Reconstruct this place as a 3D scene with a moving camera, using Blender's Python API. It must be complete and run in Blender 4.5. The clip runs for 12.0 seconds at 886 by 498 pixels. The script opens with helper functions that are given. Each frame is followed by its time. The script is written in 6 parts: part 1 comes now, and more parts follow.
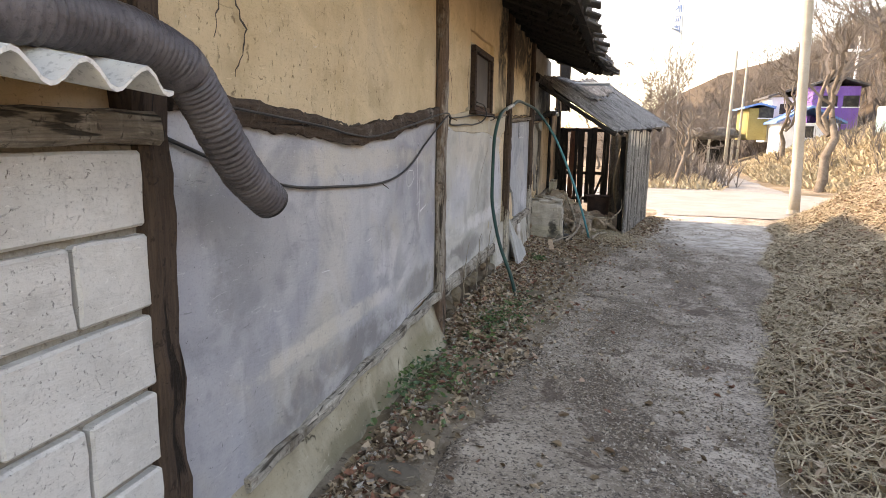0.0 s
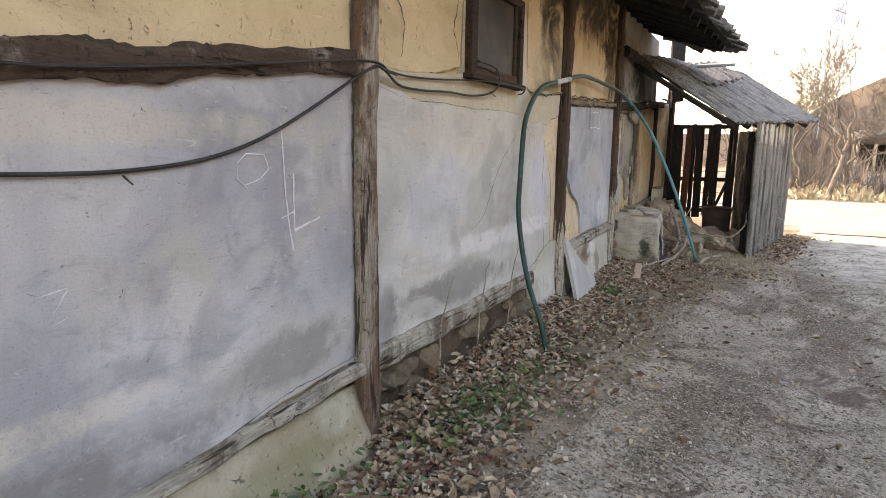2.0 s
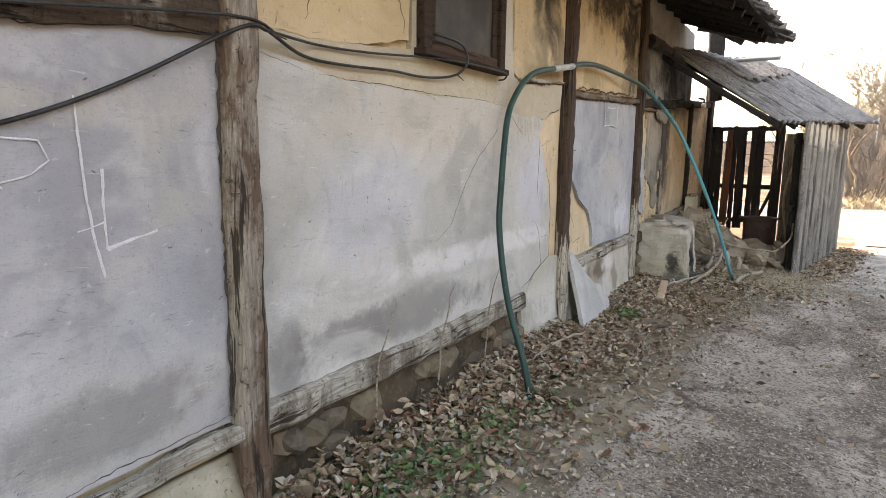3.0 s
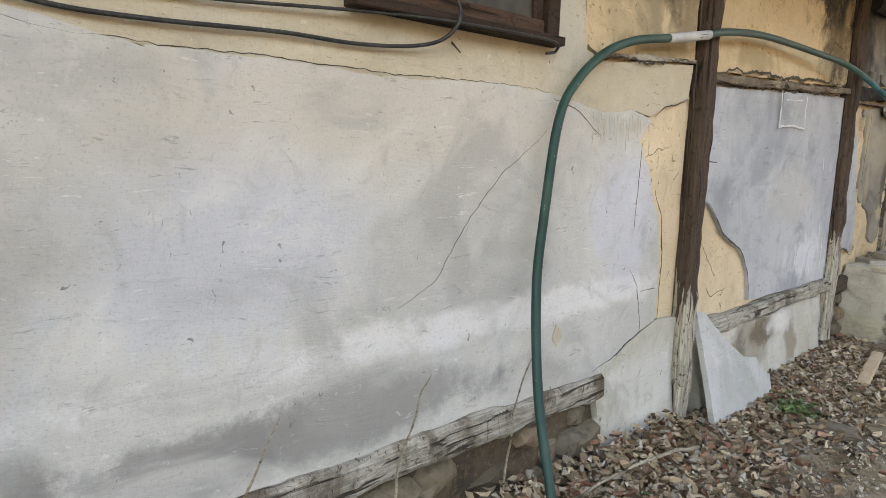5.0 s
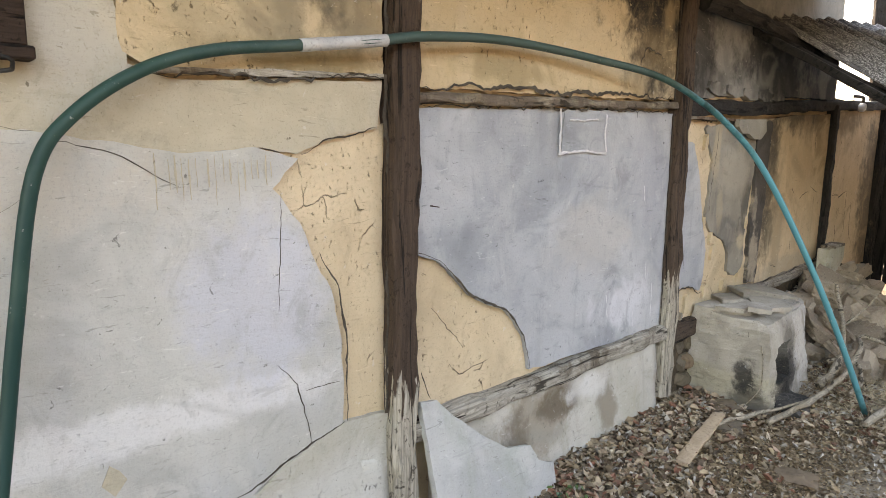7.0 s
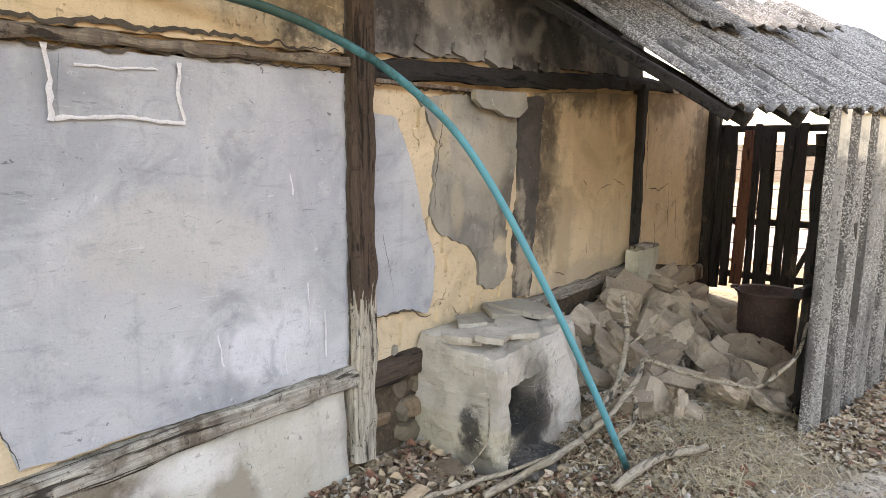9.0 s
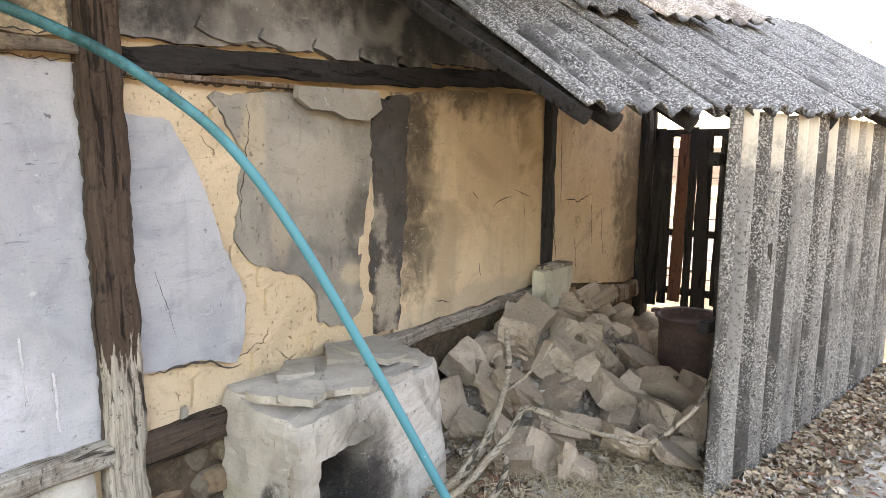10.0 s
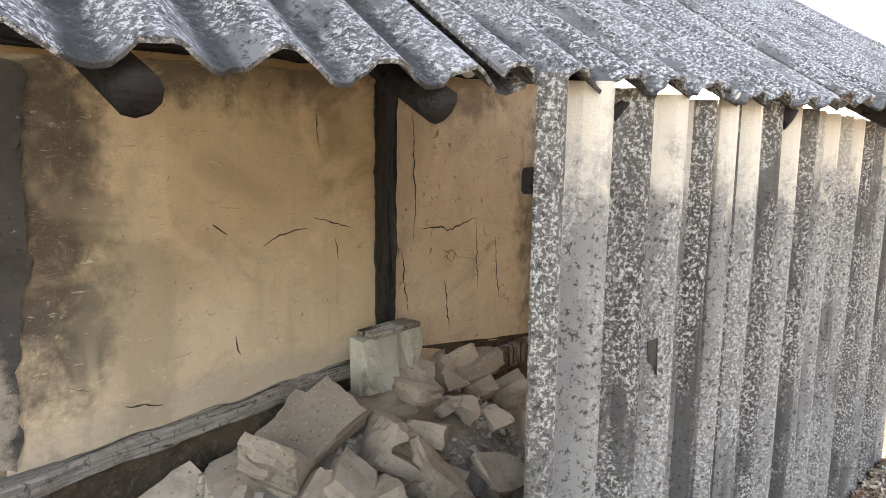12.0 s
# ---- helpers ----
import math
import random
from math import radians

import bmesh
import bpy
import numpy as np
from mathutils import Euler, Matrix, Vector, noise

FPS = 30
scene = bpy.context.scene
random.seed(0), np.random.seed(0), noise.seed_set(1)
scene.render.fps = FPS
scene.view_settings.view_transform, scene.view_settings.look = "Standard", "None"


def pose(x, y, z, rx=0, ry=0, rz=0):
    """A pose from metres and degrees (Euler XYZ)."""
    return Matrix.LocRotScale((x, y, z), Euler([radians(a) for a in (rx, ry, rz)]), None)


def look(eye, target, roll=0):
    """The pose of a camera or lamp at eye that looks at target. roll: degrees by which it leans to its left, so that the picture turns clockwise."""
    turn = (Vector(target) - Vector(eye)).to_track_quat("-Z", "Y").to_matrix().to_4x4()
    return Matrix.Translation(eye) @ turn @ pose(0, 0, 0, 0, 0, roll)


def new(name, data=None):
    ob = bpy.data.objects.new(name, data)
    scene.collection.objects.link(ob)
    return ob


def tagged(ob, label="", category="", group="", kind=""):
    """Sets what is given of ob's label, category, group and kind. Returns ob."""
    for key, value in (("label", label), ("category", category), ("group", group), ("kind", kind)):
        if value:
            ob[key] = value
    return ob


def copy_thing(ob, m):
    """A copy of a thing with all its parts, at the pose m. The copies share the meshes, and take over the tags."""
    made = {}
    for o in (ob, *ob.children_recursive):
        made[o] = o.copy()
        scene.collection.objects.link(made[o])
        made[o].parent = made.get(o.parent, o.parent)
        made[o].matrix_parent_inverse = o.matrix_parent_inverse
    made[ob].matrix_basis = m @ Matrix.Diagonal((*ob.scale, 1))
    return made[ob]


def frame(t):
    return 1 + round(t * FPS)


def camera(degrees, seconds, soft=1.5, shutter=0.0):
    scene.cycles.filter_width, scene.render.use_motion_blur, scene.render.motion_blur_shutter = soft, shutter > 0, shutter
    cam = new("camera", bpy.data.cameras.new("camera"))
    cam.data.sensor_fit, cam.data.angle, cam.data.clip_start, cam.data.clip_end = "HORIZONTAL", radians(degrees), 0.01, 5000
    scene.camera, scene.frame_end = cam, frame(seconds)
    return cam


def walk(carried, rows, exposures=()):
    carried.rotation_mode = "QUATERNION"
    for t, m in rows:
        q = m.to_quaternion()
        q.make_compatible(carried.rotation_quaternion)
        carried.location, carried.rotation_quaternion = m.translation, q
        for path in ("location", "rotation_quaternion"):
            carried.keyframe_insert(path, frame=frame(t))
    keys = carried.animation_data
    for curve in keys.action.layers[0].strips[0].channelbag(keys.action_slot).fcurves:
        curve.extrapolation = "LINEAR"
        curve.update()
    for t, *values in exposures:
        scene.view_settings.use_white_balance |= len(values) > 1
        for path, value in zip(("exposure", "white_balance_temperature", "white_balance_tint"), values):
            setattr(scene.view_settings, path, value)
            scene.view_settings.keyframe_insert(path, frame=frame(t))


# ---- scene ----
cam = camera(71.6, 12.0, soft=0.5)
PATH = [
    (0, (1.121, 0.341, 1.323), (0.619, 2.244, 0.97), 0.8),
    (0.5, (1.223, 0.84, 1.281), (0.474, 2.662, 0.935), 0.8),
    (1, (1.346, 1.362, 1.23), (0.494, 3.138, 0.885), 1.2),
    (1.5, (1.369, 1.871, 1.185), (0.496, 3.639, 0.846), 1.0),
    (2, (1.426, 2.315, 1.174), (0.545, 4.08, 0.84), 0.7),
    (2.5, (1.459, 2.717, 1.132), (0.532, 4.46, 0.812), 0.7),
    (3, (1.485, 3.12, 1.12), (0.486, 4.825, 0.808), 0.7),
    (3.2, (1.483, 3.306, 1.115), (0.449, 4.989, 0.801), 0.8),
    (4.8, (1.448, 4.381, 1.151), (0.005, 5.73, 0.841), 1.1),
    (5, (1.426, 4.502, 1.166), (-0.057, 5.806, 0.853), 1.3),
    (5.5, (1.41, 4.905, 1.228), (-0.125, 6.146, 0.903), 1.5),
    (6, (1.52, 5.172, 1.3), (-0.016, 6.415, 0.994), 1.1),
    (6.5, (1.63, 5.541, 1.343), (0.167, 6.871, 1.043), 0.5),
    (7, (1.682, 5.929, 1.335), (0.254, 7.296, 1.032), 0.7),
    (7.2, (1.71, 6.132, 1.356), (0.289, 7.507, 1.053), 0.4),
    (8.8, (1.915, 7.445, 1.268), (0.634, 8.951, 0.968), 0.5),
    (9, (1.947, 7.601, 1.253), (0.694, 9.131, 0.954), 0.5),
    (9.5, (2.071, 8.052, 1.278), (0.84, 9.6, 0.983), 0.5),
    (10, (2.116, 8.489, 1.288), (0.901, 10.052, 1.002), 0.3),
    (10.5, (2.164, 8.949, 1.284), (0.957, 10.519, 1.0), 0.3),
    (11, (2.185, 9.379, 1.299), (0.974, 10.946, 1.018), 0.6),
    (11.5, (2.127, 9.831, 1.308), (0.903, 11.389, 1.033), 0.7),
    (12, (2.083, 10.256, 1.335), (0.85, 11.807, 1.061), 0.7),
]
walk(cam, [(t, look(eye, target, roll)) for t, eye, target, roll in PATH],
     exposures=[(0, 2.65, 10700, 23), (2.5, 2.95, 11300, 23), (4.8, 3.25, 11500, 19), (6.5, 3.28, 11500, 20), (9.0, 3.58, 11400, 22), (10.5, 3.82, 10800, 22), (12, 3.76, 10300, 21)])

# ---- world, sun ----
SUN_EL, SUN_AZ = 33.0, 283.0  # elevation; compass bearing from +y, clockwise
world = bpy.data.worlds.new("world")
scene.world = world
world.use_nodes = True
wn = world.node_tree
sky = wn.nodes.new("ShaderNodeTexSky")
sky.sky_type = "NISHITA"
sky.sun_disc = False
sky.sun_elevation, sky.sun_rotation = radians(SUN_EL), radians(SUN_AZ)
sky.dust_density, sky.air_density = 0.3, 1.0
wn.nodes["Background"].inputs[1].default_value = 0.15
wn.links.new(sky.outputs[0], wn.nodes["Background"].inputs[0])
sun = new("sun", bpy.data.lights.new("sun", "SUN"))
sun.data.energy, sun.data.angle, sun.data.color = 1.8, radians(2.0), (1.0, 0.98, 0.95)
sa, se = radians(SUN_AZ), radians(SUN_EL)
sun.matrix_world = look((0, 0, 0), (-math.sin(sa) * math.cos(se), -math.cos(sa) * math.cos(se), -math.sin(se)))

# ---- materials ----
R = random.Random(7)


class Nodes:
    """A material's node tree, with short ways to add nodes."""

    def __init__(self, name):
        self.mat = bpy.data.materials.new(name)
        self.mat.use_nodes = True
        self.t = self.mat.node_tree
        self.b = self.t.nodes["Principled BSDF"]
        self.pos = self.t.nodes.new("ShaderNodeNewGeometry").outputs["Position"]

    def node(self, kind, **values):
        n = self.t.nodes.new(kind)
        for k, v in values.items():
            setattr(n, k, v)
        return n

    def link(self, a, b):
        self.t.links.new(a, b)

    def scaled(self, s, offset=(0, 0, 0)):
        m = self.node("ShaderNodeMapping")
        m.inputs["Scale"].default_value = s if isinstance(s, tuple) else (s, s, s)
        m.inputs["Location"].default_value = offset
        self.link(self.pos, m.inputs["Vector"])
        return m.outputs[0]

    def noise(self, s, detail=5.0, rough=0.6, distort=0.0, offset=(0, 0, 0)):
        n = self.node("ShaderNodeTexNoise")
        n.inputs["Scale"].default_value = 1.0
        n.inputs["Detail"].default_value, n.inputs["Roughness"].default_value = detail, rough
        n.inputs["Distortion"].default_value = distort
        self.link(self.scaled(s, offset), n.inputs["Vector"])
        return n.outputs["Fac"]

    def ramp(self, fac, low, high, a=0.0, b=1.0):
        n = self.node("ShaderNodeMapRange")
        n.interpolation_type = "SMOOTHSTEP"
        self.link(fac, n.inputs[0])
        for i, v in enumerate((low, high, a, b)):
            n.inputs[i + 1].default_value = v
        return n.outputs[0]

    def math(self, op, a, b):
        n = self.node("ShaderNodeMath", operation=op)
        for i, v in enumerate((a, b)):
            if isinstance(v, (int, float)):
                n.inputs[i].default_value = v
            else:
                self.link(v, n.inputs[i])
        return n.outputs[0]

    def mix(self, fac, a, b):
        n = self.node("ShaderNodeMix", data_type="RGBA")
        if isinstance(fac, (int, float)):
            n.inputs[0].default_value = fac
        else:
            self.link(fac, n.inputs[0])
        for i, v in ((6, a), (7, b)):
            if isinstance(v, tuple):
                n.inputs[i].default_value = (*v, 1)
            else:
                self.link(v, n.inputs[i])
        return n.outputs[2]

    def blob(self, y, z, ry, rz, edge=0.45, grain=3.0, x=None, rx=1.0):
        """1 inside a ragged-edged stain round (y, z), 0 outside it."""
        s = self.node("ShaderNodeVectorMath", operation="SUBTRACT")
        self.link(self.pos, s.inputs[0])
        s.inputs[1].default_value = (x or 0.0, y, z)
        m = self.node("ShaderNodeVectorMath", operation="MULTIPLY")
        self.link(s.outputs[0], m.inputs[0])
        m.inputs[1].default_value = (0.0 if x is None else 1 / rx, 1 / ry, 1 / rz)
        n = self.node("ShaderNodeVectorMath", operation="LENGTH")
        self.link(m.outputs[0], n.inputs[0])
        wob = self.math("MULTIPLY", self.math("SUBTRACT", self.noise(grain * 1.5, 7.0, 0.72), 0.5), 2.2)
        return self.ramp(self.math("ADD", n.outputs["Value"], wob), 1.0 + edge * 0.5, 1.0 - edge, 0.0, 1.0)

    def cracks(self, scale, share):
        """Thin wandering cracks, broken off over part of the surface."""
        v = self.node("ShaderNodeTexVoronoi", feature="DISTANCE_TO_EDGE")
        v.inputs["Scale"].default_value = scale
        w = self.node("ShaderNodeTexNoise")
        w.inputs["Scale"].default_value, w.inputs["Detail"].default_value = scale * 1.3, 6.0
        self.link(self.pos, w.inputs["Vector"])
        a = self.node("ShaderNodeVectorMath", operation="MULTIPLY_ADD")
        self.link(w.outputs["Color"], a.inputs[0])
        a.inputs[1].default_value = (0.9 / scale,) * 3
        self.link(self.pos, a.inputs[2])
        self.link(a.outputs[0], v.inputs["Vector"])
        line = self.ramp(v.outputs["Distance"], 0.013, 0.003)
        return self.math("MULTIPLY", line, self.ramp(self.noise(3.1, 4, 0.6, 0.4, (2, 8, 6)), share, share + 0.06))

    def done(self, colour, rough=0.9, bumps=(), metal=0.0, spec=0.3):
        if isinstance(colour, tuple):
            self.b.inputs["Base Color"].default_value = (*colour, 1)
        else:
            self.link(colour, self.b.inputs["Base Color"])
        self.b.inputs["Roughness"].default_value = rough
        self.b.inputs["Metallic"].default_value = metal
        self.b.inputs["Specular IOR Level"].default_value = spec
        last = None
        for height, strength, distance in bumps:
            n = self.node("ShaderNodeBump")
            n.inputs["Strength"].default_value, n.inputs["Distance"].default_value = strength, distance
            self.link(height, n.inputs["Height"])
            if last:
                self.link(last, n.inputs["Normal"])
            last = n.outputs[0]
        if last:
            self.link(last, self.b.inputs["Normal"])
        return self.mat


def plaster(name, a, b, c, blobs=(), pits=0.0, streak=0.25, tint=None, pit_scale=(52, 46, 32), mud=0.0):
    """Trowelled cement or clay: broad cloudy patches, down-running streaks, fine grain and pits."""
    m = Nodes(name)
    cloud = m.noise(1.3, 6, 0.6, 0.6)
    col = m.mix(m.ramp(cloud, 0.36, 0.64), a, b)
    col = m.mix(m.ramp(m.noise((3, 3.0, 1.4), 6, 0.65, 0.4, (3, 5, 1)), 0.48, 0.72, 0, 0.75), col, c)
    dark = tuple(v * 0.62 for v in a)
    col = m.mix(m.ramp(m.noise((9, 11, 0.9), 5, 0.6, 0, (7, 1, 2)), 0.55, 0.8, 0, streak), col, dark)
    if tint:
        col = m.mix(m.ramp(m.noise(0.9, 4, 0.6, 0.5, (11, 2, 8)), 0.5, 0.68, 0, 0.8), col, tint)
    for (y, z, ry, rz, colour, strength, *at) in blobs:
        col = m.mix(m.math("MULTIPLY", m.blob(y, z, ry, rz, 0.45, 3.0 if not at else 9.0, *at), strength), col, colour)
    soft = m.noise((2.1, 2.1, 2.6), 4, 0.55, 1.1, (8, 3, 3))
    col = m.mix(m.ramp(soft, 0.52, 0.70, 0, 0.6), col, tuple(v * 0.74 for v in a))
    col = m.mix(m.ramp(soft, 0.46, 0.30, 0, 0.5), col, tuple(min(0.8, v * 1.16) for v in b))
    mid = m.noise((7, 7, 6), 6, 0.72, 0.9, (1, 1, 3))
    col = m.mix(m.ramp(mid, 0.52, 0.70, 0, 0.42), col, tuple(v * 0.72 for v in a))
    trowel = m.noise((6, 4.5, 19), 5, 0.7, 0.7, (2, 7, 3))
    col = m.mix(m.ramp(trowel, 0.58, 0.70, 0, 0.3), col, tuple(v * 0.66 for v in a))
    fine = m.noise(110, 4, 0.8)
    col = m.mix(m.ramp(fine, 0.52, 0.70, 0.0, 0.38), col, tuple(v * 0.55 for v in a))
    speck = m.noise((30, 26, 24), 4, 0.7, 0.9, (2, 9, 4))
    col = m.mix(m.ramp(speck, 0.67, 0.70, 0, 0.75), col, tuple(v * 0.30 for v in a))
    scuff = m.noise((12, 10, 46), 5, 0.75, 1.2, (9, 4, 1))
    col = m.mix(m.ramp(scuff, 0.62, 0.67, 0, 0.55), col, tuple(v * 0.48 for v in a))
    col = m.mix(m.ramp(scuff, 0.37, 0.33, 0, 0.45), col, tuple(min(0.8, v * 1.3) for v in b))
    pale = m.noise(26, 4, 0.65, 0.4, (6, 3, 1))
    col = m.mix(m.ramp(pale, 0.66, 0.72, 0, 0.3), col, (0.70, 0.69, 0.66))
    bumps = [(m.noise(2.6, 5, 0.55, 0.3), 0.5, 0.02), (trowel, 0.45, 0.008), (scuff, 0.4, 0.004), (fine, 0.4, 0.004)]
    if pits:
        pit = m.ramp(m.noise(pit_scale, 5, 0.75, 0.15, (1, 4, 9)), 0.61, 0.66)
        here = m.math("MULTIPLY", pit, m.ramp(m.noise(2.2, 3, 0.6, 0, (5, 5, 5)), 0.40, 0.62, 0.1, 1.0))
        if mud:
            here = m.math("MAXIMUM", here, m.cracks(mud, 0.56))
        col = m.mix(m.math("MULTIPLY", here, pits), col, tuple(v * 0.25 for v in a))
        bumps.append((m.math("SUBTRACT", 1.0, here), 0.9, 0.012))
    return m.done(col, 0.93, bumps, spec=0.2)


def wood(name, dark, pale, along, weather=(0.5, 0.6), foot=None):
    """Old timber: grain along one axis, checks, grey weathering in patches."""
    m = Nodes(name)
    s = [75.0, 75.0, 75.0]
    s[along] = 4.5
    grain = m.noise(tuple(s), 7, 0.75, 0.7)
    s2 = [26.0, 26.0, 26.0]
    s2[along] = 2.0
    check = m.noise(tuple(s2), 4, 0.6, 0.8, (4, 4, 4))
    col = m.mix(m.ramp(grain, 0.3, 0.7), dark, tuple(v * 1.9 for v in dark))
    if pale:
        old = m.noise((4, 4, 2.0), 6, 0.7, 0.3, (9, 1, 3))
        if foot is not None:  # bare and bleached below that height
            sep = m.node("ShaderNodeSeparateXYZ")
            m.link(m.pos, sep.inputs[0])
            old = m.math("ADD", old, m.ramp(m.math("ADD", sep.outputs[2], m.math("MULTIPLY", m.math("SUBTRACT", m.noise((30, 30, 2.5), 4, 0.6, 0, (5, 3, 3)), 0.5), 0.9)), foot + 0.12, foot - 0.12, 0.0, 0.5))
        light = m.mix(m.ramp(grain, 0.35, 0.68), tuple(v * 0.45 for v in pale), pale)
        col = m.mix(m.ramp(old, weather[0], weather[1]), col, light)
    col = m.mix(m.ramp(check, 0.56, 0.63, 0, 0.9), col, tuple(v * 0.25 for v in dark))
    rot = m.noise((34, 34, 26), 5, 0.75, 0.8, (6, 2, 8))
    col = m.mix(m.ramp(rot, 0.56, 0.64, 0, 0.8), col, tuple(v * 0.5 for v in dark))
    return m.done(col, 0.85, [(grain, 0.7, 0.007), (rot, 0.5, 0.01), (m.math("SUBTRACT", 1.0, m.ramp(check, 0.58, 0.66)), 0.7, 0.008)], spec=0.25)


def slate(name, a, b, white, dark, blobs=(), pitch=0.18, roof=True):
    """Asbestos-cement sheet: each corrugation weathered in its own tone, freckled with lichen, roof sheets black in the
    troughs.
    """
    m = Nodes(name)
    sep = m.node("ShaderNodeSeparateXYZ")
    m.link(m.node("ShaderNodeTexCoord").outputs["Object"], sep.inputs[0])
    wave = m.math("SINE", m.math("MULTIPLY", sep.outputs[0], 2 * math.pi / pitch), 0.0)
    which = m.node("ShaderNodeTexWhiteNoise", noise_dimensions="1D")
    step = m.math("FLOOR", m.math("ADD", m.math("MULTIPLY", sep.outputs[0], 2 / pitch), 0.1), 0.0)
    m.link(m.math("ADD", step, m.math("MULTIPLY", m.node("ShaderNodeObjectInfo").outputs["Random"], 91.0)), which.inputs["W"])
    tone = which.outputs["Value"]
    col = m.mix(m.ramp(m.noise(2.4, 6, 0.6, 0.4), 0.35, 0.65), a, b)
    col = m.mix(m.ramp(tone, 0.35, 0.9, 0, 0.35 if roof else 0.75), col, dark)
    streak = m.noise((9, 9, 0.8) if not roof else (2.0, 12, 2.0), 5, 0.65, 0.3, (3, 1, 1))
    col = m.mix(m.ramp(streak, 0.5, 0.66, 0, 0.6), col, dark)
    lich = m.noise(95, 5, 0.8)
    patch = m.ramp(m.noise((6, 6, 2.2), 5, 0.65, 0, (8, 2, 5)), 0.34, 0.62)
    high = m.math("ADD", patch, m.math("MULTIPLY", wave, 0.4 if roof else 0.15))
    col = m.mix(m.math("MULTIPLY", m.ramp(lich, 0.51, 0.55), m.ramp(high, 0.1, 0.8)), col, white)
    black = m.noise(60, 5, 0.8, 0, (5, 1, 9))
    col = m.mix(m.ramp(black, 0.54, 0.60, 0, 0.85), col, dark)
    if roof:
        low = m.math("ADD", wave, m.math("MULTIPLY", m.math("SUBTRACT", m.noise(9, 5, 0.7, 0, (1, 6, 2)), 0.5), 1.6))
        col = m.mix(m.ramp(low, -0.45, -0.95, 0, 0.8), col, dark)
    for (y, z, ry, rz, colour, strength) in blobs:
        here = m.math("MULTIPLY", m.blob(y, z, ry, rz, 0.5, 6.0), m.ramp(tone, 0.7, 0.3, 0.05, 1.0))
        col = m.mix(m.math("MULTIPLY", here, strength), col, colour)
    return m.done(col, 0.95, [(lich, 0.6, 0.006), (black, 0.5, 0.006), (m.noise(12, 5, 0.6), 0.3, 0.01)], spec=0.15)


def rough_stuff(name, a, b, c, s=4.0, fine=40.0, rough=0.92, bump=0.5, dist=0.01, spec=0.25):
    m = Nodes(name)
    col = m.mix(m.ramp(m.noise(s, 6, 0.62, 0.4), 0.36, 0.64), a, b)
    f = m.noise(fine, 5, 0.7, 0, (3, 8, 2))
    col = m.mix(m.ramp(f, 0.5, 0.68, 0, 0.8), col, c)
    return m.done(col, rough, [(m.noise(s * 2.5, 5, 0.6), bump, dist * 2), (f, bump, dist * 0.5)], spec=spec)


def island(name, colours, rough=0.85, thing=False, spec=0.25):
    """A colour picked piece by piece out of a row of them."""
    m = Nodes(name)
    r = m.node("ShaderNodeObjectInfo").outputs["Random"] if thing else m.node("ShaderNodeNewGeometry").outputs["Random Per Island"]
    n = m.node("ShaderNodeValToRGB")
    n.color_ramp.interpolation = "LINEAR"
    while len(n.color_ramp.elements) < len(colours):
        n.color_ramp.elements.new(0.5)
    for i, c in enumerate(colours):
        n.color_ramp.elements[i].position = i / (len(colours) - 1)
        n.color_ramp.elements[i].color = (*c, 1)
    m.link(r, n.inputs[0])
    col = m.mix(m.ramp(m.noise(30, 4, 0.6), 0.45, 0.7, 0, 0.4), n.outputs[0], tuple(v * 0.4 for v in colours[0]))
    return m.done(col, rough, [(m.noise(50, 4, 0.6), 0.3, 0.004)], spec=spec)


SOOT = (0.025, 0.024, 0.023)
BLUE = plaster("blue_grey_cement", (0.325, 0.332, 0.357), (0.455, 0.455, 0.46), (0.375, 0.385, 0.422), tint=(0.44, 0.41, 0.35), blobs=[
    (2.95, 0.24, 0.72, 0.2, (0.21, 0.20, 0.20), 0.85), (2.85, 0.5, 0.8, 0.05, (0.62, 0.58, 0.50), 0.6), (4.0, 0.42, 0.35, 0.10, (0.22, 0.21, 0.20), 0.7), (3.7, 1.22, 0.3, 0.09, (0.24, 0.25, 0.28), 0.7), (2.0, 1.15, 0.2, 0.35, (0.22, 0.22, 0.23), 0.7), (2.2, 0.95, 0.25, 0.25, (0.27, 0.27, 0.28), 0.5),
    (3.95, 1.1, 0.14, 0.3, (0.27, 0.27, 0.30), 0.6), (3.0, 1.22, 1.1, 0.07, (0.55, 0.50, 0.42), 0.55),
    (2.75, 0.75, 0.16, 0.6, (0.55, 0.51, 0.43), 0.35), (3.5, 0.6, 0.3, 0.2, (0.58, 0.58, 0.60), 0.5)])
PALE = plaster("pale_cement", (0.43, 0.425, 0.39), (0.54, 0.53, 0.49), (0.47, 0.475, 0.48), streak=0.15, blobs=[
    (5.3, 0.4, 0.8, 0.10, (0.24, 0.23, 0.22), 0.85), (4.95, 0.40, 0.35, 0.11, (0.22, 0.21, 0.20), 0.6), (4.62, 0.38, 0.1, 0.14, (0.2, 0.19, 0.18), 0.7),
    (6.1, 0.60, 1.4, 0.07, (0.68, 0.67, 0.66), 0.7), (5.6, 1.25, 1.0, 0.16, (0.52, 0.47, 0.40), 0.6),
    (6.8, 0.9, 0.25, 0.28, (0.50, 0.52, 0.60), 0.55), (5.1, 0.9, 0.4, 0.25, (0.46, 0.48, 0.54), 0.5)])
